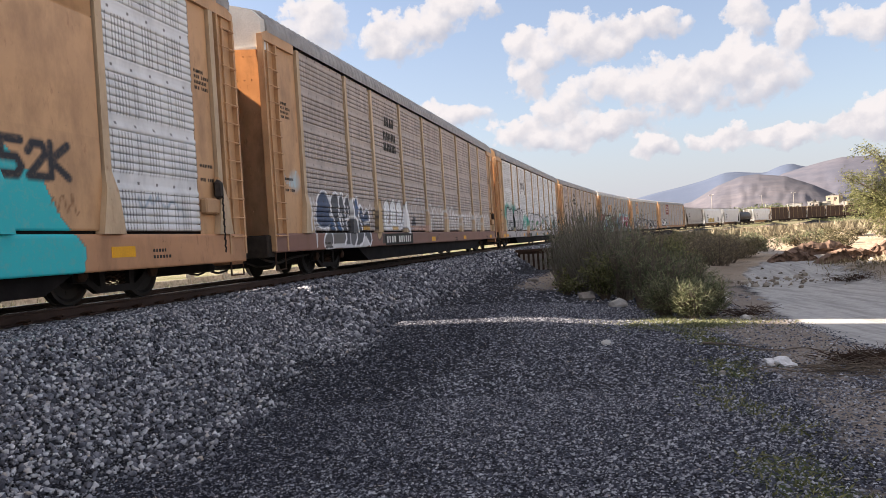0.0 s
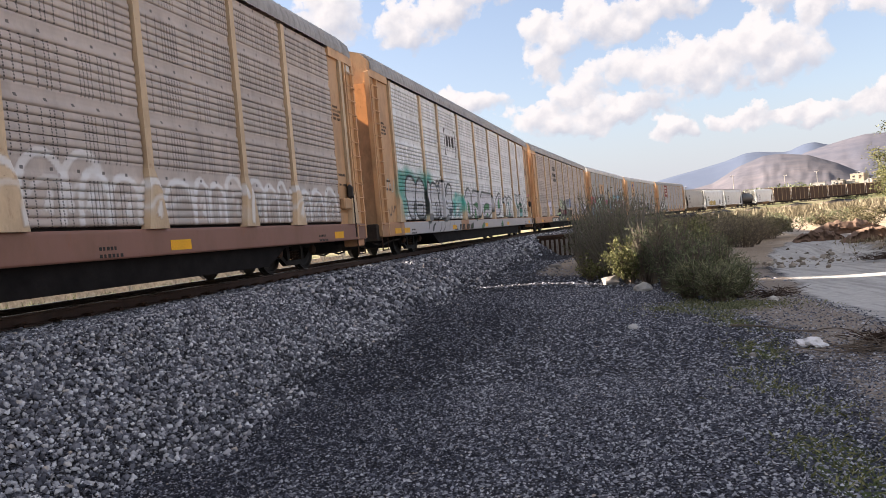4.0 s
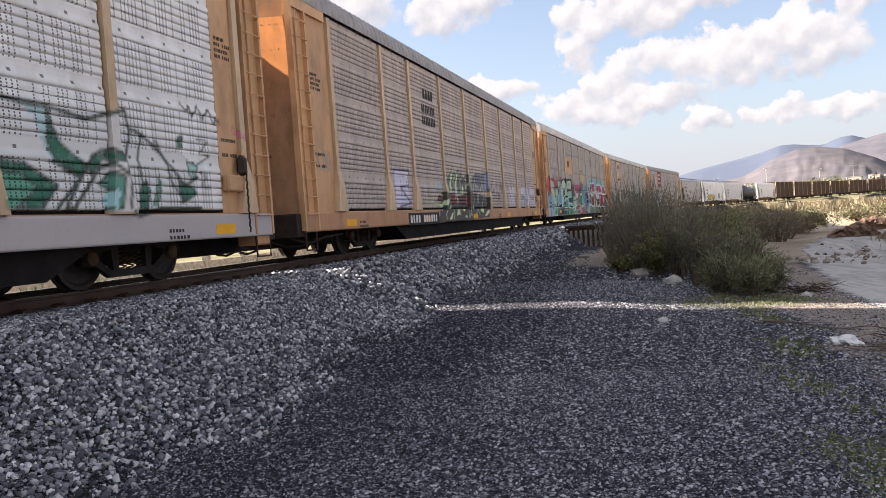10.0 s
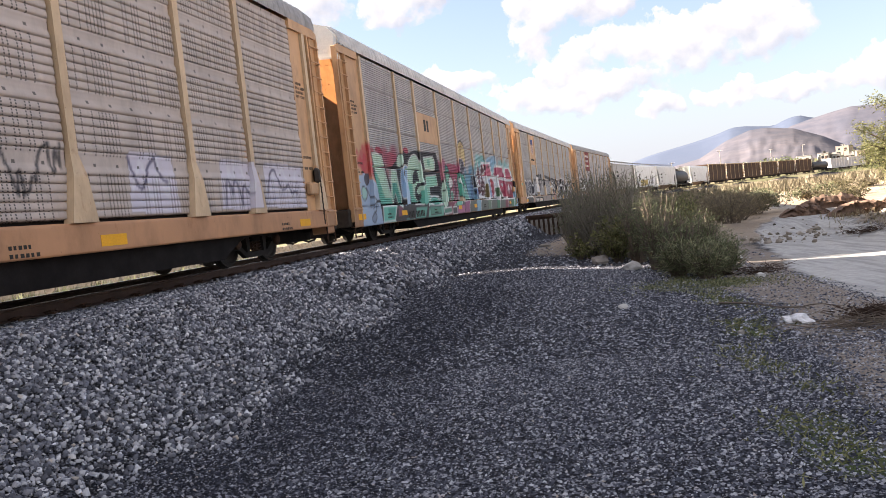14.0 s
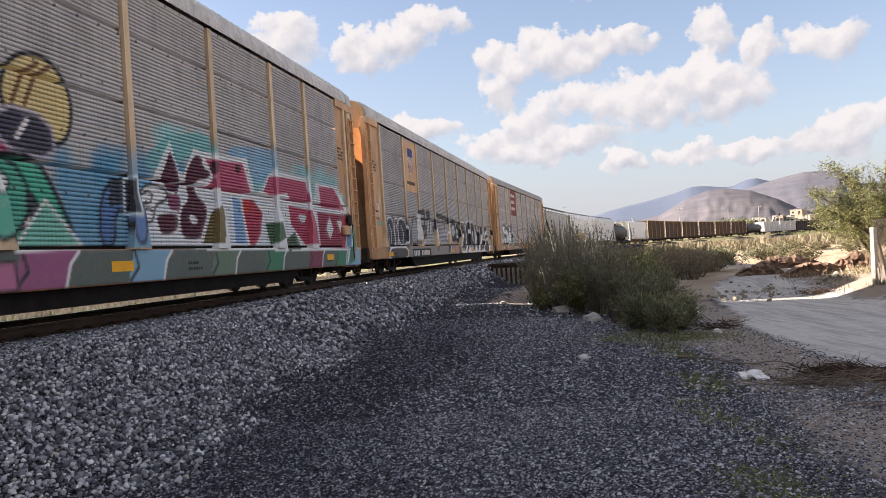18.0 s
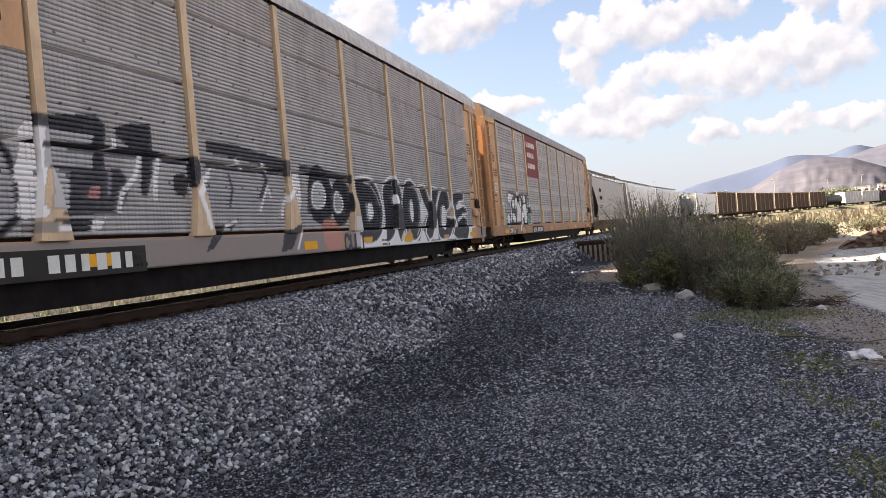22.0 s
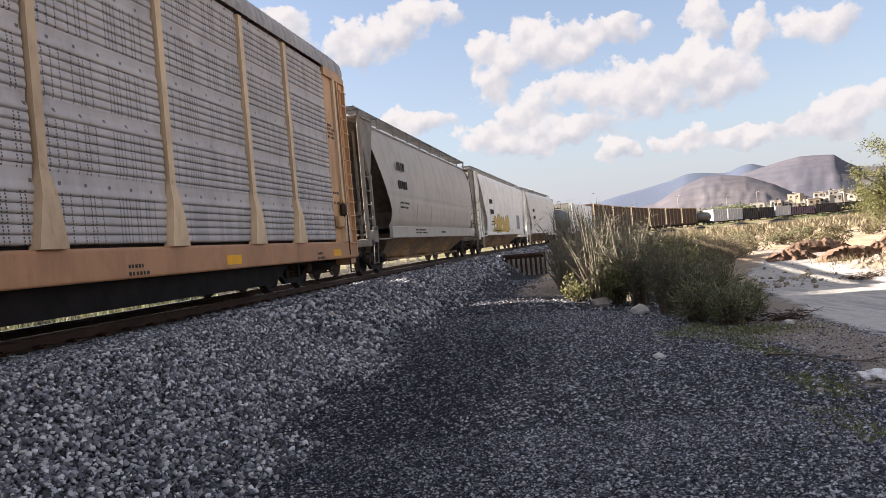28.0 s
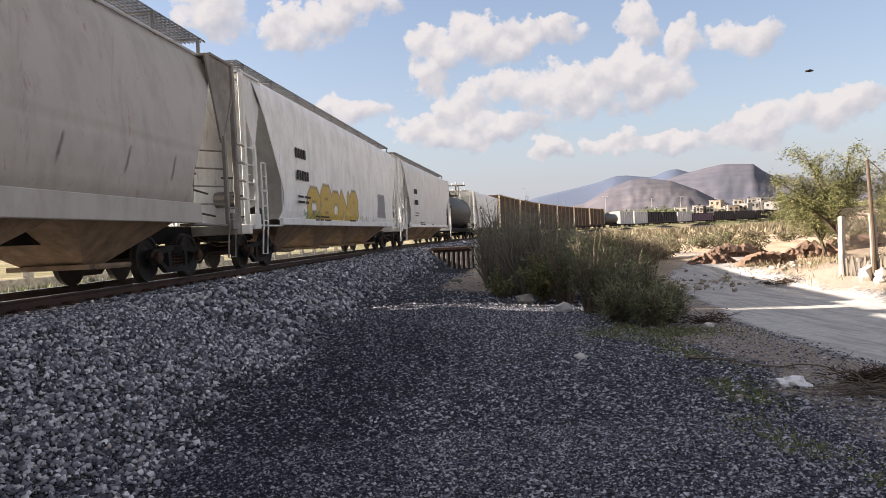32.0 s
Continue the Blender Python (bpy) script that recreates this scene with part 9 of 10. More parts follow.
def grow():
    twiggy = dict(upright=0.45, leaf=(0.04, 0.11), width=0.009, bare=0.28, label="tall twiggy shrub with thin dull olive leaves beside the track", group="shrubs beside the track")
    for i, (x, y, h, r) in enumerate(((2.9, 25.5, 3.2, 1.1), (3.1, 23.0, 3.2, 1.25), (3.6, 20.8, 3.05, 1.25), (2.9, 21.6, 2.9, 1.0), (4.1, 23.3, 2.7, 1.1), (3.7, 27.5, 3.3, 1.3), (4.6, 26.3, 2.6, 1.2), (3.4, 30.0, 3.2, 1.5), (2.4, 24.6, 2.5, 0.8), (2.7, 22.4, 2.4, 0.8))):
        shrub(x, y, h, r, (900, 1200, 1700)[i % 3], OLIVE, 100 + i, stems=(58, 46, 52)[i % 3], twig_mat=PALETWIG, **twiggy)
    broom = dict(upright=0.74, leaf=(0.08, 0.22), width=0.007, label="dense broom-like shrub with yellow-green upright twigs", group="shrubs beside the track")
    for i, (x, y, h, r, m) in enumerate(((3.45, 14.9, 0.85, 0.55, BROOM), (3.85, 14.3, 0.75, 0.55, BROOM), (4.3, 14.8, 0.75, 0.5, BROOM), (3.75, 15.8, 1.45, 0.7, OLIVE), (3.45, 16.8, 1.75, 0.7, OLIVE), (4.4, 16.4, 1.25, 0.65, BROOM), (3.8, 18.1, 2.0, 0.8, OLIVE), (4.6, 17.9, 1.45, 0.7, OLIVE), (3.4, 19.0, 1.85, 0.7, OLIVE), (4.3, 19.8, 1.75, 0.9, OLIVE))):
        shrub(x, y, h, r, 3000 if m is BROOM else 1500, m, 200 + i, stems=56, bare=0.0 if m is BROOM else 0.15, **broom)
    fresh = dict(upright=0.3, leaf=(0.05, 0.10), width=0.018, label="leafy fresh green shrub at the roadside", group="green shrubs")
    for i, (x, y, h, r) in enumerate(((5.15, 21.9, 1.9, 0.75), (5.9, 26.5, 1.8, 1.1), (4.75, 20.4, 1.8, 0.7), (3.0, 19.4, 1.5, 0.6))):
        shrub(x, y, h, r, 3800, FRESH, 300 + i, stems=24, **fresh)
    shrub(2.15, 20.9, 0.85, 0.5, 420, FRESH, 320, 0.3, (0.06, 0.12), 0.022, 12, label="small leafy weed on the gravel edge", category="weed", name="weed")
    shrub(2.3, 21.4, 0.6, 0.4, 300, FRESH, 321, 0.3, (0.08, 0.16), 0.035, 8, label="small leafy weed on the gravel edge", category="weed", name="weed")
    # dry scrub on the open ground
    rng = random.Random(4)
    spots = []
    while len(spots) < 44:
        y = rng.uniform(31, 80)
        x = y * math.tan(radians(rng.uniform(8.5, 33)))
        if off_line(np.array([x]), np.array([y]))[0][0] > 7 and all(math.hypot(x - a, y - b) > 1.3 for a, b in spots):
            spots.append((x, y))
    for i, (x, y) in enumerate(spots):
        far = math.hypot(x, y)
        m = (STRAW, SCRUB, HAY, SCRUB, BROOM)[i % 5]
        shrub(x, y, rng.uniform(0.7, 1.25), rng.uniform(0.8, 1.5), 1100, m, 400 + i, 0.35, (0.08, 0.17), 0.016 + far * 0.0004, 12, label="low dry scrub bush on the sandy ground", group="scrub on the open ground", name="scrub_bush", flat=0.6)
    for i, (x, y, h, r) in enumerate(((8.6, 29.0, 1.4, 1.4), (9.6, 31.5, 1.45, 1.5), (7.6, 30.6, 1.5, 1.4), (11.0, 34.5, 1.5, 1.6), (9.0, 35.0, 1.5, 1.6), (6.6, 28.0, 1.6, 1.3), (6.2, 32.5, 1.8, 1.5))):
        shrub(x, y, h, r, 2200, STRAW if i % 2 else SCRUB, 480 + i, 0.4, (0.07, 0.15), 0.010, 30, label="straw-coloured scrub bush beyond the road", group="scrub on the open ground", name="scrub_bush")
    # far scrub, too small to count
    r = np.random.default_rng(8)
    dist, az = r.uniform(75, 330, 2600), np.radians(r.uniform(4, 36, 2600))
    x, y = dist * np.sin(az), dist * np.cos(az)
    keep = np.abs(off_line(x, y)[0]) > 6
    x, y, dist = x[keep], y[keep], dist[keep]
    z = ground_z(x, y)
    size = r.uniform(0.5, 1.3, len(x))
    rep = 14
    base = np.repeat(np.stack([x, y, z], -1), rep, 0) + r.normal(size=(len(x) * rep, 3)) * np.repeat(size, rep)[:, None] * np.array([0.6, 0.6, 0.12])
    base[:, 2] = np.maximum(base[:, 2], np.repeat(z, rep))
    tip = base + np.stack([r.normal(size=len(base)) * 0.3, r.normal(size=len(base)) * 0.3, np.repeat(size, rep) * r.uniform(0.5, 1.1, len(base))], -1)
    ob = new("distant_scrub", blades("distant_scrub", base, tip, 0.13, SCRUB, r))
    tagged(ob, "straw-coloured scrub covering the land towards the village", "scrub", kind="stuff")
    # grass behind the track and small weeds in front
    s, o = r.uniform(-8, 75, 42000), -r.uniform(4.0, 14, 42000)
    x = np.interp(s, LINE_S, LINE_X) + o * np.cos(np.interp(s, LINE_S, LINE_T))
    y = np.interp(s, LINE_S, LINE_Y) + o * np.sin(np.interp(s, LINE_S, LINE_T))
    base = np.stack([x, y, ground_z(x, y)], -1)
    tip = base + np.stack([r.normal(size=len(x)) * 0.08, r.normal(size=len(x)) * 0.08, r.uniform(0.12, 0.5, len(x)) * (0.5 + 0.5 * np.sin(s * 0.7) ** 2)], -1)
    tagged(new("dry_grass", blades("dry_grass", base, tip, 0.02, HAY, r)), "dry yellow grass on the far side of the track", "grass", kind="stuff")
    s = r.uniform(-8, 45, 16000)
    o = -np.where(s < 10, r.uniform(5.0, 13.8, 16000), r.uniform(10.8, 13.8, 16000))
    tall = np.clip(lumps(s, o, 0.5, 31) * 1.6 + 0.35, 0.05, 1) * np.where(s < 9, 1.25, 0.6)
    x = np.interp(s, LINE_S, LINE_X) + o * np.cos(np.interp(s, LINE_S, LINE_T))
    y = np.interp(s, LINE_S, LINE_Y) + o * np.sin(np.interp(s, LINE_S, LINE_T))
    base = np.stack([x, y, ground_z(x, y)], -1)
    tip = base + np.stack([r.normal(size=len(x)) * 0.15, r.normal(size=len(x)) * 0.15, r.uniform(0.3, 1.0, len(x)) * tall], -1)
    tagged(new("wall_weeds", blades("wall_weeds", base, tip, 0.03, OLIVE, r)), "rank olive weeds along the low concrete wall", "weeds", kind="stuff")
    x, y = r.uniform(0.8, 5.5, 70000), r.uniform(2.2, 19, 70000)
    keep = r.random(70000) < zones(x, y)[3] ** 1.5 * 0.8
    base = np.stack([x, y, ground_z(x, y)], -1)[keep]
    tip = base + np.stack([r.normal(size=len(base)) * 0.035, r.normal(size=len(base)) * 0.035, r.uniform(0.012, 0.05, len(base))], -1)
    tagged(new("low_weeds", blades("low_weeds", base, tip, 0.007, FRESH, r)), "sparse low green weeds among the gravel", "weeds", kind="stuff")
    a, d = r.uniform(0, 2 * math.pi, 9000), np.sqrt(r.random(9000))
    x, y = 3.45 + 1.05 * d * np.cos(a) * (1 + 0.25 * np.sin(3 * a)), 13.3 + 1.25 * d * np.sin(a) * (1 + 0.2 * np.cos(4 * a))
    keep = r.random(9000) < np.clip(0.30 + 0.9 * lumps(x, y, 0.35, 5), 0, 1) * (1.15 - d)
    base = np.stack([x, y, ground_z(x, y)], -1)[keep]
    tip = base + np.stack([r.normal(size=len(base)) * 0.03, r.normal(size=len(base)) * 0.03, r.uniform(0.015, 0.06, len(base))], -1)
    tagged(new("grass_mat", blades("grass_mat", base, tip, 0.008, BROOM, r)), "short yellow-green grass at the foot of the shrubs", "grass", kind="stuff")
    x, y = r.uniform(9.5, 15, 9000), r.uniform(15, 28, 9000)
    keep = r.random(9000) < np.clip(0.25 + lumps(x, y, 0.8, 21), 0, 1) * step(9.6, 10.6, x - 0.1 * (y - 14))
    base = np.stack([x, y, ground_z(x, y)], -1)[keep]
    tip = base + np.stack([r.normal(size=len(base)) * 0.06, r.normal(size=len(base)) * 0.06, r.uniform(0.05, 0.28, len(base))], -1)
    tagged(new("straw_tufts", blades("straw_tufts", base, tip, 0.01, STRAW, r)), "dry straw tufts on the sunlit bank", "grass", kind="stuff")


def tree(x, y, height, spread, seed, label, lean=(0.0, 0.0)):
    """A small feathery tree: forked limbs and drooping sprays of narrow leaves."""
    rng = np.random.default_rng(seed)
    root = new("tree")
    root.location = (x, y, float(ground_z(np.array([x]), np.array([y]))[0]) - 0.05)
    tagged(root, label, "tree", "trees behind the fence")
    bm = bmesh.new()
    ends = []
    fork = np.array([lean[0] * 0.3, lean[1] * 0.3, height * 0.26])
    tube(bm, [(0, 0, 0), fork * 0.5 + rng.normal(size=3) * 0.03, fork], 0.085, 7, 0.06)
    for i in range(11):
        a = i * 2.4 + rng.uniform(-0.4, 0.4)
        reach = spread * rng.uniform(0.45, 1.0)
        e = fork + np.array([math.cos(a) * reach + lean[0], math.sin(a) * reach + lean[1], (height - fork[2]) * rng.uniform(0.35, 0.98)])
        m = (fork + e) / 2 + np.array([0, 0, 0.25 * height * rng.uniform(0.2, 0.6)])
        limb = [fork * (1 - t) ** 2 + 2 * m * t * (1 - t) + e * t * t for t in np.linspace(0, 1, 6)]
        tube(bm, limb, 0.045, 5, 0.012, False)
        ends += [limb[k] + rng.normal(size=3) * 0.1 for k in (3, 4, 5, 5)]
        for k in range(13):
            t = rng.uniform(0.3, 1.0)
            q = fork * (1 - t) ** 2 + 2 * m * t * (1 - t) + e * t * t
            tip = q + rng.normal(size=3) * spread * np.array([0.26, 0.26, 0.20])
            tube(bm, [q, (q + tip) / 2 + np.array([0, 0, 0.08]), tip], 0.010, 3, 0.003, False)
            for t2 in np.linspace(0.2, 1.0, 6):
                ends.append(q + (tip - q) * t2 + np.array([0, 0, 0.08 * math.sin(t2 * 3.1)]))
    part("trunk", (bm, BARK), root)
    ends = np.array(ends)
    k = 17000
    pick = rng.integers(0, len(ends), k)
    base = ends[pick] + rng.normal(size=(k, 3)) * 0.09
    way = rng.normal(size=(k, 3)) * np.array([0.8, 0.8, 0.5]) + np.array([0, 0, -0.35])
    way /= np.linalg.norm(way, axis=1)[:, None]
    tip = base + way * rng.uniform(0.06, 0.14, k)[:, None]
    part("crown", blades("crown", base, tip, 0.013, FRESH if seed % 2 else BROOM, rng), root)
    return root


grow()
tree(13.1, 23.6, 3.5, 1.7, 11, "feathery pale green tree behind the wire fence", (-0.6, 0.0))
tree(15.9, 23.6, 3.5, 1.9, 12, "feathery grey-green tree behind the wire fence")
tree(13.9, 21.6, 3.0, 1.7, 15, "feathery pale green tree close behind the fence posts", (0.3, 0.2))
tree(14.6, 27.4, 2.7, 1.6, 13, "low feathery green tree beyond the fence")


# ---- fence and roadside things ----
def stone_thing(x, y, size, mat, seed, label, flat=0.7, name="rock"):
    rng = np.random.default_rng(seed)
    bm = bmesh.new()
    bmesh.ops.create_icosphere(bm, subdivisions=2, radius=size)
    for v in bm.verts:
        d = noise.noise(Vector(v.co) * (1.6 / size) + Vector((seed, 0, 0)))
        v.co *= 1 + 0.42 * d
        v.co.z *= flat
        v.co.x *= 1.0 + 0.25 * math.sin(seed)
    ob = new(name, bm_mesh(name, bm, mat))
    ob.matrix_basis = pose(x, y, float(ground_z(np.array([x]), np.array([y]))[0]) + size * flat * 0.45, 0, 0, seed * 40)
    return tagged(ob, label, name, "rocks by the shrubs")


CHALK = plain("white painted stone", (0.52, 0.51, 0.49), 0.85, 0.0, 0.15)
GREYROCK = plain("pale grey rock", (0.30, 0.275, 0.25), 0.9, 0.0, 0.3)
stone_thing(2.95, 17.2, 0.18, CHALK, 1, "chalk-white rock lying beside the shrubs")
stone_thing(2.5, 19.3, 0.23, GREYROCK, 2, "pale grey rock lying beside the shrubs")
stone_thing(1.55, 27.2, 0.22, GREYROCK, 3, "pale grey flat stone on the gravel", 0.4)
for i, (x, y, s) in enumerate(((4.7, 14.0, 0.09), (4.85, 14.2, 0.06), (5.5, 18.0, 0.12), (5.7, 18.7, 0.1), (5.9, 19.4, 0.12), (1.2, 23.0, 0.1), (1.78, 11.2, 0.07), (2.7, 8.6, 0.05))):
    stone_thing(x, y, s, GREYROCK if i % 2 else CHALK, 10 + i, "small pale stone on the ground")
for i, (x, y, s) in enumerate(((10.95, 19.2, 0.27), (11.05, 18.8, 0.2), (11.1, 18.1, 0.22), (11.4, 19.7, 0.22), (10.85, 18.6, 0.13), (11.1, 17.6, 0.18))):
    stone_thing(x, y, s, RUBBLE, 30 + i, "tan rock heaped at the foot of the fence", 0.9)


def fence_post(x, y, h, lean, seed):
    bm = bmesh.new()
    box(bm, -0.065, 0.065, -0.065, 0.065, -0.3, h)
    bmesh.ops.subdivide_edges(bm, edges=list(bm.edges), cuts=3, use_grid_fill=True)
    for v in bm.verts:
        v.co += Vector(noise.noise_vector(v.co * 4 + Vector((seed, 0, 0)))) * 0.014
    bmesh.ops.bevel(bm, geom=[e for e in bm.edges if e.calc_face_angle(0) > 1.0], offset=0.012, segments=1, affect="EDGES")
    ob = new("fence_post", bm_mesh("fence_post", bm, plain("limewashed concrete", (0.37, 0.345, 0.30), 0.9, 0.0, 0.2)))
    ob.matrix_basis = pose(x, y, float(ground_z(np.array([x]), np.array([y]))[0]), 0, lean, 20)
    return tagged(ob, "whitewashed rough concrete fence post on the bank", "fence post", "posts of the fence")


POSTS_AT = ((11.25, 20.75, 1.56), (11.1, 19.15, 1.56), (11.2, 17.95, 1.62))
for i, (x, y, h) in enumerate(POSTS_AT):
    fence_post(x, y, h, (1.0, -1.5, 0.5)[i], i)


def leaning_pole():
    bm = bmesh.new()
    tube(bm, [(0, 0, -0.2), (0.01, 0, 0.9), (-0.02, 0.01, 2.0), (-0.07, 0.0, 2.9)], 0.055, 8, 0.04)
    ob = new("wooden_pole", bm_mesh("wooden_pole", bm, BARK))
    x, y = 10.97, 19.0
    ob.matrix_basis = pose(x, y, float(ground_z(np.array([x]), np.array([y]))[0]))
    tagged(ob, "weathered wooden pole leaning beside a fence post", "pole")


def wire_fence():
    """Chain-link netting between the posts, with slats along its foot."""
    root = new("wire_fence")
    tagged(root, "rusty chain-link netting with grey slats at its foot", "fence")
    wire = plain("rusty wire", (0.07, 0.058, 0.05), 0.8, 0.0)
    slat_mat = plain("grey weathered slats", (0.15, 0.135, 0.115), 0.9, 0.0, 0.3)
    runs = [(POSTS_AT[0], POSTS_AT[1]), (POSTS_AT[1], POSTS_AT[2]), ((13.6, 22.3, 1.5), POSTS_AT[0]), (POSTS_AT[2], (12.5, 17.3, 2.3)), (POSTS_AT[1], (12.5, 18.3, 2.4))]
    for a, b in runs:
        ax, ay, bx, by = a[0], a[1], b[0], b[1]
        length = math.hypot(bx - ax, by - ay)
        za, zb = (float(ground_z(np.array([p]), np.array([q]))[0]) for p, q in ((ax, ay), (bx, by)))
        h = 1.62 if b[2] < 2 else b[2]
        bm = bmesh.new()
        def at(u, v):
            f = u / length
            return (ax + (bx - ax) * f, ay + (by - ay) * f, za + (zb - za) * f + v + 0.12)
        n = int((length + h) / 0.085)
        for i in range(n):
            c = i * 0.085
            u0, u1 = max(0.0, c - h), min(length, c)
            if u1 - u0 > 0.02:
                tube(bm, [at(u0, c - u0), at(u1, c - u1)], 0.0022, 3, None, False)
                tube(bm, [at(length - u0, c - u0), at(length - u1, c - u1)], 0.0022, 3, None, False)
        tube(bm, [at(0, h), at(length, h)], 0.006, 4, None, False)
        part("netting", (bm, wire), root)
    rng = random.Random(3)
    for a, b in runs[:2]:
        for i in range(7):
            f = (i + 0.8) / 8
            x, y = a[0] + (b[0] - a[0]) * f - 0.05, a[1] + (b[1] - a[1]) * f
            part("slat", cached(("slat", i % 3), lambda: bm_mesh("slat", soft_box(-0.05, 0.05, -0.012, 0.012, -0.1, 0.42 + 0.05 * (i % 3), 0.005), slat_mat)), root, pose(x, y, float(ground_z(np.array([x]), np.array([y]))[0]), rng.uniform(-6, 6), rng.uniform(-6, 6), 85))


leaning_pole()
wire_fence()


def litter():
    """A crumpled white plastic bag."""
    bm = bmesh.new()
    bmesh.ops.create_icosphere(bm, subdivisions=3, radius=0.14)
    for v in bm.verts:
        d = noise.noise(Vector(v.co) * 9) * 0.55 + noise.noise(Vector(v.co) * 22) * 0.3
        v.co *= 1 + d
        v.co.z = max(-0.02, v.co.z * 0.62)
        v.co.x *= 1.15
    ob = new("plastic_bag", bm_mesh("plastic_bag", bm, plain("white plastic film", (0.74, 0.74, 0.76), 0.45, 0.0, 0.08)))
    ob.matrix_basis = pose(3.53, 9.1, float(ground_z(np.array([3.53]), np.array([9.1]))[0]) + 0.02, 0, 0, 30)
    tagged(ob, "crumpled white plastic bag lying on the soil", "plastic bag")


def brush(x, y, size, count, mat, seed, label, name="dead_brush", flat=0.25, thick=0.006):
    """A heap of dry sticks."""
    rng = np.random.default_rng(seed)
    bm = bmesh.new()
    z0 = float(ground_z(np.array([x]), np.array([y]))[0])
    for i in range(count):
        p = np.array([rng.normal() * size * 0.4, rng.normal() * size * 0.22, abs(rng.normal()) * size * flat * 0.5 + 0.02])
        a = rng.uniform(0, 2 * math.pi)
        ln = size * rng.uniform(0.25, 0.9)
        d = np.array([math.cos(a), math.sin(a) * 0.7, rng.normal() * 0.18])
        pts = [p, p + d * ln * 0.5 + rng.normal(size=3) * 0.03, p + d * ln + rng.normal(size=3) * 0.04]
        for q in pts:
            q[2] = max(q[2], 0.01)
        tube(bm, pts, thick * rng.uniform(0.6, 1.6), 4, thick * 0.3, False)
    ob = new(name, bm_mesh(name, bm, mat))
    ob.location = (x, y, z0)
    return tagged(ob, label, "dry brush", kind="stuff")


def branch(x, y, yaw, length, seed, rise, label):
    rng = np.random.default_rng(seed)
    bm = bmesh.new()
    def limb(p, d, ln, r, depth):
        pts = [p]
        for k in range(4):
            d = d + rng.normal(size=3) * 0.16
            d /= np.linalg.norm(d)
            pts.append(pts[-1] + d * ln / 4)
            pts[-1][2] = max(pts[-1][2], 0.012)
            if depth and k > 0:
                limb(pts[-1].copy(), d + rng.normal(size=3) * 0.6, ln * 0.45, r * 0.55, depth - 1)
        tube(bm, pts, r, 5, r * 0.35)
    limb(np.array([0.0, 0.0, 0.02]), np.array([math.cos(radians(yaw)), math.sin(radians(yaw)), rise]), length, 0.016, 2)
    ob = new("dead_branch", bm_mesh("dead_branch", bm, DRYTWIG))
    ob.location = (x, y, float(ground_z(np.array([x]), np.array([y]))[0]))
    tagged(ob, label, "branch", "dead branches on the ground")


litter()
PEAT = plain("dark dead brush", (0.055, 0.033, 0.023), 0.95, 0.0, 0.5)
brush(4.6, 9.15, 0.5, 420, PEAT, 1, "flattened dark heap of dead brush by the road", flat=0.16)
stone_thing(4.75, 9.05, 0.36, PEAT, 52, "low dark mound of earth under dead brush", 0.2, "earth_mound")
brush(4.2, 8.7, 0.9, 120, DRYTWIG, 2, "thin dry twigs spread over the soil", flat=0.06)
brush(10.4, 22.3, 0.7, 160, PEAT, 3, "brown heap of dead brush at the roadside")
brush(4.95, 14.6, 0.5, 110, PEAT, 4, "dead brush at the foot of the shrubs")
branch(4.7, 6.6, 150, 1.1, 1, 0.10, "bare dead branch lying on the gravel")
branch(4.9, 6.6, 60, 0.95, 2, 0.55, "bare dead branch with upturned twigs")
branch(3.1, 10.9, -55, 1.3, 3, 0.02, "thin bent stick lying beside the bag")
branch(4.1, 7.7, 20, 0.9, 4, 0.10, "bare dead branch lying on the gravel")


# ---- culvert at the foot of the embankment ----
def culvert():
    root = new("culvert_guard")
    root.matrix_basis = pose(3.6, 39.6, float(ground_z(np.array([3.6]), np.array([39.6]))[0]), 0, 0, -12)
    tagged(root, "white guard post with a brace beside a timber headwall", "guard post")
    part("post", (soft_box(-0.09, 0.09, -0.09, 0.09, -0.3, 1.15, 0.015), CHALK), root)
    bm = bmesh.new()
    tube(bm, [(0.0, 0, 0.75), (0.85, -0.1, 0.02)], 0.05, 5)
    part("brace", (bm, CHALK), root)
    part("headwall", (soft_box(-2.2, -0.12, 0.0, 0.35, -0.4, 0.95, 0.03), RUST), root)
    for i in range(8):
        part("slat", cached("culvert_slat", lambda: bm_mesh("slat", soft_box(-0.06, 0.06, -0.08, 0.0, -0.3, 0.85, 0.01), GREYROCK)), root, pose(-2.0 + i * 0.25, 0, 0))
    part("cap", (soft_box(-2.3, -0.1, -0.1, 0.4, 0.95, 1.1, 0.02), RUST), root)


culvert()


# ---- behind the track: a low wall with piers ----
def back_wall():
    root = new("boundary_wall")
    tagged(root, "low pale concrete wall with square piers behind the track", "wall")
    pale = plain("pale concrete", (0.33, 0.31, 0.27), 0.9, 0.0, 0.5, 5.0, 30.0)
    for i in range(30):
        s = -6 + i * 3.2
        x, y, a = on_line(s, -13.0)
        z = float(ground_z(np.array([x]), np.array([y]))[0])
        m = pose(x, y, z, 0, 0, math.degrees(a) + 90)
        part("pier", cached("pier", lambda: bm_mesh("pier", soft_box(-0.16, 0.16, -0.16, 0.16, -0.3, 1.05, 0.02), pale)), root, m)
        part("wall_panel", cached("wpanel", lambda: bm_mesh("wall_panel", soft_box(0.16, 3.04, -0.08, 0.08, -0.3, 0.72, 0.02), pale)), root, m)


back_wall()

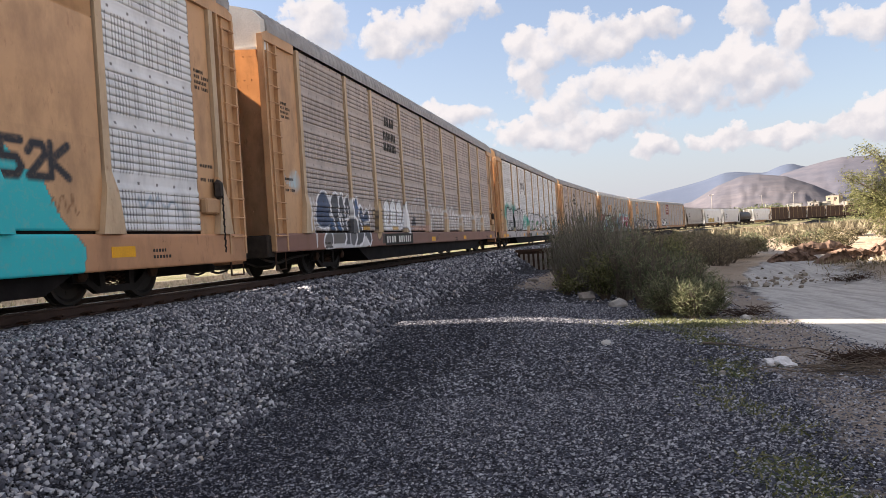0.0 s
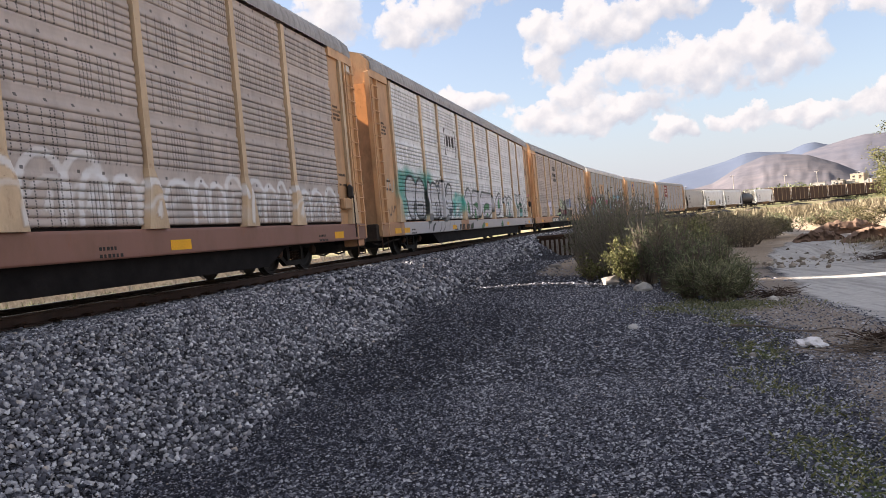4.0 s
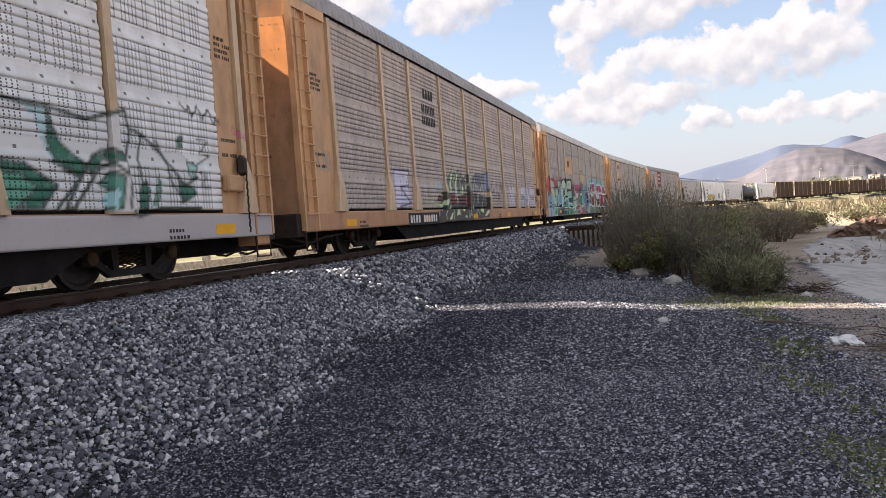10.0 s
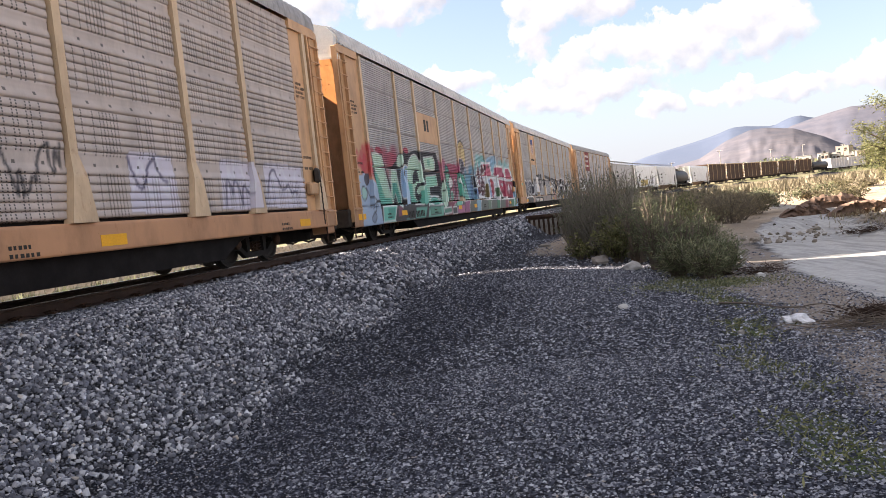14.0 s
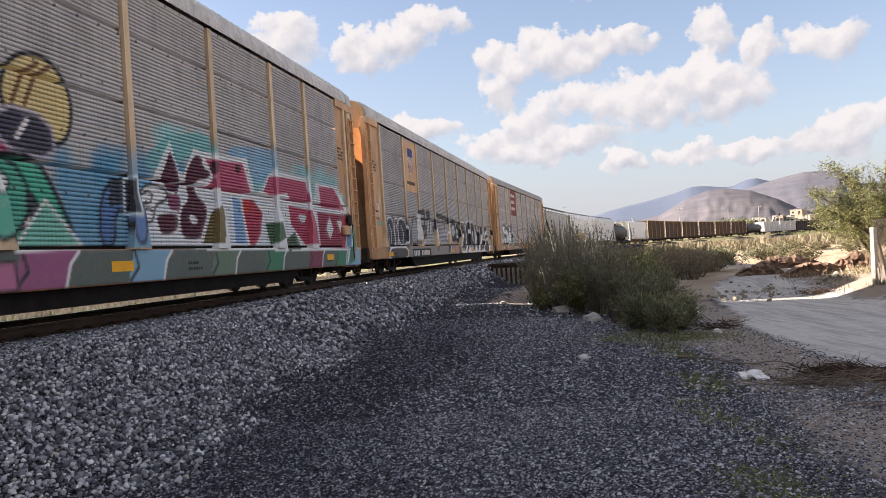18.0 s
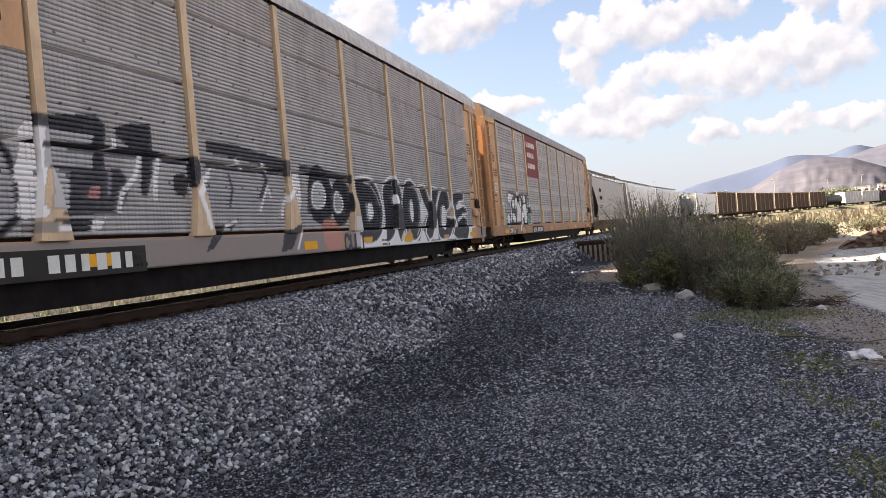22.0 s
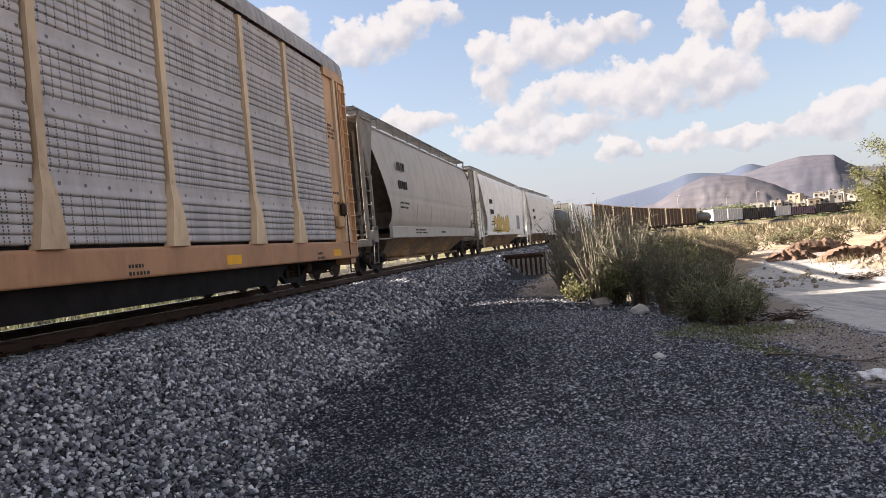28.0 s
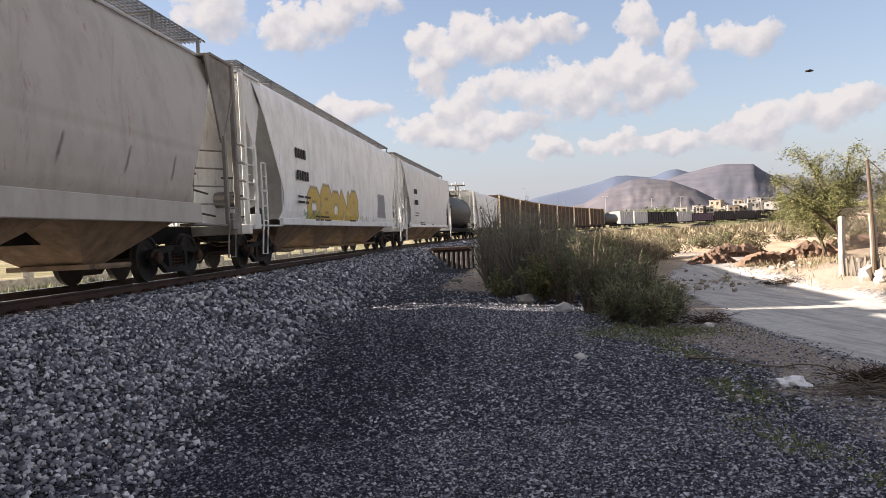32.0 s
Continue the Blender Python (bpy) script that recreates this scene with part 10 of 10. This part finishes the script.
# ---- distance: hills, village, poles ----
def hazed_hill_look(dark, light, blue):
    def build(n):
        a = n.noise(n.pos, 0.004, 7, 0.65)
        b = n.noise(n.pos, 0.03, 4, 0.7)
        c = n.mix(n.ramp(a, [(0.35, 0.0), (0.65, 1.0)]), dark, light)
        c = n.mix(n.math("MULTIPLY", n.ramp(b, [(0.45, 0.0), (0.7, 1.0)]), 0.35), c, tuple(v * 0.55 for v in dark))
        strata = n.noise(n.vmath("MULTIPLY", n.pos, (0.0015, 0.0015, 0.05)).outputs[0], 1.0, 5, 0.7)
        c = n.mix(n.ramp(strata, [(0.42, 0.0), (0.66, 0.55)]), c, tuple(v * 0.5 for v in dark))
        bump(n, a, 0.35, 20.0)
        # distance haze is painted in: blue mixed into the slope's own colour
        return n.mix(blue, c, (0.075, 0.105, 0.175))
    return build


def ridge(name, profile, dist, depth, mat, label, seed):
    """A range of hills: the crest's azimuth (right of +y) and height in degrees, with spurs running down to the plain."""
    az = np.linspace(profile[0][0], profile[-1][0], 150)
    el = np.interp(az, [p[0] for p in profile], [p[1] for p in profile])
    v, f = [], []
    rows = 26
    for i, (a, e) in enumerate(zip(az, el)):
        top = 1.35 + dist * math.tan(radians(e))
        for j in range(rows):
            t = j / (rows - 1)
            # front slope from foot to crest, then a short back slope
            if t < 0.85:
                u = t / 0.85
                d = dist - depth * (1 - u)
                spur = 0.5 + 0.5 * noise.noise(Vector((a * 0.9 + seed, u * 1.5, 0.3)))
                h = top * (u ** (1.2 + 0.2 * spur))
                h += top * 0.03 * noise.noise(Vector((a * 3.0, u * 6, seed))) * math.sin(u * math.pi)
            else:
                u = (t - 0.85) / 0.15
                d = dist + depth * 0.4 * u
                h = top * (1 - 0.9 * u)
            v.append((d * math.sin(radians(a)), d * math.cos(radians(a)), h - (8 if j in (0, rows - 1) else 0)))
    for i in range(len(az) - 1):
        for j in range(rows - 1):
            k = i * rows + j
            f.append((k, k + rows, k + rows + 1, k + 1))
    ob = new(name, mesh_of(name, v, f, mat, True))
    tagged(ob, label, "hill", kind="structure")


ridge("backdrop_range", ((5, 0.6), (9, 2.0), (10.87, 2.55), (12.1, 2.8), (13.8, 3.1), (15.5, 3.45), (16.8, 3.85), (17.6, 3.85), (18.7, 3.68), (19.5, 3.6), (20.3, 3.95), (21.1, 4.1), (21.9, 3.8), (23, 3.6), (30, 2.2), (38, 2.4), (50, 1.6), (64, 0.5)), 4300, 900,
      material("far range with painted haze", hazed_hill_look((0.04, 0.037, 0.037), (0.07, 0.065, 0.06), 0.75), 1.0), "hazy blue mountain range on the horizon", 3)
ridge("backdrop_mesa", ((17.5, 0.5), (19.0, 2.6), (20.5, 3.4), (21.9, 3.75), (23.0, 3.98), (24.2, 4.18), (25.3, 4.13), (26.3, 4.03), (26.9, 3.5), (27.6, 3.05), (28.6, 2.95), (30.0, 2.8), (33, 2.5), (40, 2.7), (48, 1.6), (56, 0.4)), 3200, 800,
      material("mesa slopes", hazed_hill_look((0.058, 0.044, 0.040), (0.145, 0.108, 0.092), 0.42), 1.0), "flat-topped brown mesa behind the village", 7)
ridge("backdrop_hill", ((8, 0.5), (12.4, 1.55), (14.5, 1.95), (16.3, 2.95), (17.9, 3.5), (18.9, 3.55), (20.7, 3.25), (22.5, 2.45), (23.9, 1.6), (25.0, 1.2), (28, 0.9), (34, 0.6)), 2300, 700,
      material("bare brown hill", hazed_hill_look((0.065, 0.048, 0.042), (0.17, 0.128, 0.105), 0.36), 1.0), "bare brown hill in front of the mesa", 5)


def house(az, base, dist, w, h, mat, seed):
    """A small flat-roofed block house with door, windows and roof edge."""
    rng = random.Random(seed)
    x, y = dist * math.sin(radians(az)), dist * math.cos(radians(az))
    z = min(float(ground_z(np.array([x]), np.array([y]))[0]) + 1.0, base)
    root = new("house")
    root.matrix_basis = pose(x, y, z, 0, 0, -az + rng.uniform(-18, 18))
    tagged(root, "small flat-roofed village house with pale walls", "house", "houses of the village")
    top = base - z + h
    part("wall", (soft_box(-w / 2, w / 2, -4, 4, -2, top, 0.05), mat), root)
    part("roof", (soft_box(-w / 2 - 0.2, w / 2 + 0.2, -4.2, 4.2, top, top + 0.3, 0.05), CONCRETE), root)
    n = max(2, int(w / 3.2))
    for i in range(n):
        u = -w / 2 + w * (i + 0.5) / n
        win = part("window", cached("hwin", lambda: bm_mesh("window", soft_box(-0.65, 0.65, -0.06, 0.06, 0, 1.2, 0.02), plain("dark window glass", (0.03, 0.035, 0.04), 0.2))), root, pose(u, -4.0, top - 2.2))
        part("sill", cached("hsill", lambda: bm_mesh("sill", soft_box(-0.8, 0.8, -0.16, 0.0, -0.12, 0.0, 0.02), CONCRETE)), win)
    part("door", cached("hdoor", lambda: bm_mesh("door", soft_box(-0.5, 0.5, -0.08, 0.08, 0, 2.1, 0.02), RUST)), root, pose(w * 0.2, -4.0, max(0.0, top - 3.2)))
    if seed % 3 == 0:
        part("water_tank", cached("htank", lambda: bm_mesh("water_tank", soft_box(-0.6, 0.6, -0.6, 0.6, 0, 1.3, 0.3), INK)), root, pose(-w * 0.25, 0, top + 0.3))


def village():
    walls = [plain("cream house wall", (0.33, 0.30, 0.27), 0.9), plain("white house wall", (0.44, 0.43, 0.41), 0.9), plain("grey block wall", (0.30, 0.29, 0.28), 0.9), plain("ochre house wall", (0.33, 0.27, 0.21), 0.9)]
    rng = random.Random(2)
    for i in range(64):
        az = 18.5 + i * 0.16 + rng.uniform(-0.8, 0.8)
        dist = rng.uniform(430, 660)
        el = np.interp(az, [16, 19.5, 22, 26, 28, 32], [0.6, 0.9, 1.3, 1.6, 1.35, 0.8]) + rng.uniform(-0.6, 0.1)
        house(az, 1.35 + dist * math.tan(radians(el)) - 2.5, dist, rng.uniform(3.5, 8.0), rng.uniform(2.0, 3.2), walls[(0, 2, 1, 3, 1, 0, 2)[i % 7]], i)


village()


def village_trees():
    """Dark clumps of trees between the houses."""
    r = np.random.default_rng(12)
    n = 90
    az, dist = np.radians(r.uniform(15.5, 33, n)), r.uniform(380, 600, n)
    x, y = dist * np.sin(az), dist * np.cos(az)
    z = ground_z(x, y)
    h = r.uniform(2.0, 5.0, n)
    rep = 160
    c = np.repeat(np.stack([x, y, z + h * 0.55], -1), rep, 0)
    base = c + r.normal(size=(n * rep, 3)) * np.repeat(h, rep)[:, None] * np.array([0.42, 0.42, 0.22])
    tip = base + r.normal(size=(n * rep, 3)) * 0.5 + np.array([0, 0, 0.4])
    tagged(new("village_trees", blades("village_trees", base, tip, 0.35, OLIVE, r)), "dark green trees standing among the village houses", "trees", kind="stuff")


village_trees()


def pole(az, dist, el_top, label, arms=1):
    x, y = dist * math.sin(radians(az)), dist * math.cos(radians(az))
    z = float(ground_z(np.array([x]), np.array([y]))[0])
    top = 1.35 + dist * math.tan(radians(el_top)) - z
    root = new("utility_pole")
    root.matrix_basis = pose(x, y, z, 0, 0, -az)
    tagged(root, label, "utility pole", "utility poles")
    bm = bmesh.new()
    tube(bm, [(0, 0, -0.3), (0, 0, top)], 0.17, 8, 0.11)
    part("shaft", (bm, CONCRETE), root)
    for k in range(arms):
        part("crossarm", (soft_box(-1.1, 1.1, -0.06, 0.06, top - 0.5 - 0.7 * k, top - 0.36 - 0.7 * k, 0.01), BARK), root)
        for u in (-1.0, -0.5, 0.5, 1.0):
            part("insulator", cached("insul", lambda: bm_mesh("insulator", soft_box(-0.06, 0.06, -0.06, 0.06, 0, 0.25, 0.02), WHITE)), root, pose(u, 0, top - 0.36 - 0.7 * k))


pole(4.56, 95, 3.95, "concrete power pole with crossarms behind the train", 2)
for az, d, el in ((15.9, 360, 2.35), (19.2, 420, 2.0), (21.2, 430, 2.05), (23.6, 440, 1.75), (12.6, 330, 1.9)):
    pole(az, d, el, "thin utility pole at the edge of the village")


# ---- eroded earth bank past the road ----
def earth_bank():
    red = plain("brown cut earth", (0.17, 0.11, 0.08), 0.95, 0.0, 0.35, 1.5, 12.0, 0.6)
    for i, (x, y, w, h, turn) in enumerate(((12.9, 27.6, 2.3, 0.5, 6), (15.3, 29.0, 2.4, 0.55, -12), (19.9, 33.0, 4.0, 0.6, 5), (13.6, 31.8, 3.0, 0.5, 4), (11.6, 29.6, 1.8, 0.4, -6))):
        v, f = [], []
        cols, rows = 30, 8
        for c in range(cols):
            u = c / (cols - 1)
            env = math.sin(u * math.pi) ** 0.5
            for r in range(rows):
                t = r / (rows - 1)
                k = noise.noise(Vector((u * 9 + i * 7, t * 3, 1))) + 0.6 * noise.noise(Vector((u * 31, t * 9, i)))
                v.append(((u - 0.5) * w, 0.25 * k + (t ** 0.5) * 0.25 - 0.1 if r < rows - 2 else 0.32 + (r - rows + 2) * 0.5, (h * env * min(1.0, t * 1.25) * (1 + 0.35 * k)) - (0.15 if r == 0 or r == rows - 1 else 0)))
        for c in range(cols - 1):
            for r in range(rows - 1):
                a = c * rows + r
                f.append((a, a + rows, a + rows + 1, a + 1))
        ob = new("earth_bank", mesh_of("earth_bank", v, f, red))
        ob.matrix_basis = pose(x, y, float(ground_z(np.array([x]), np.array([y]))[0]), 0, 0, turn)
        tagged(ob, "washed-out red-brown earth bank in the open ground", "earth bank", "eroded banks")


earth_bank()


# ---- a bird that crosses the sky ----
def make_bird():
    root = new("bird")
    tagged(root, "small dark bird flying across the sky", "bird")
    bm = bmesh.new()
    disc(bm, [(-0.09, 0.005), (-0.05, 0.022), (0.0, 0.03), (0.05, 0.022), (0.08, 0.018), (0.10, 0.004)], 8, "x")
    part("body", (bm, INK), root)
    for s in (-1, 1):
        bm = bmesh.new()
        prism(bm, [(-0.05, 0.0), (0.04, 0.0), (0.02, s * 0.12), (-0.03, s * 0.17)], "z", 0.0, 0.006)
        part("wing", (bm, INK), root)
    return root


BIRD = make_bird()

# ---- what moves ----
def motions():
    for ob, a, b in CARS:
        walk(ob, [(t / 2, car_pose(a, b, t / 2)) for t in range(0, 65)])
    for w, dx in SPIN:
        walk(w, [(t / 10, pose(dx, 0, WHEEL_R, 0, -math.degrees(travelled(t / 10) / WHEEL_R) % 360)) for t in range(0, 321)])

    path = ((0, -60, 80, 30), (30.5, -14, 24, 9), (31.3, 1.9, 19.7, 5.0), (32, 8.9, 17.9, 4.65))
    walk(BIRD, [(t, pose(x, y, z, 0, 0, -15)) for t, x, y, z in path])


motions()
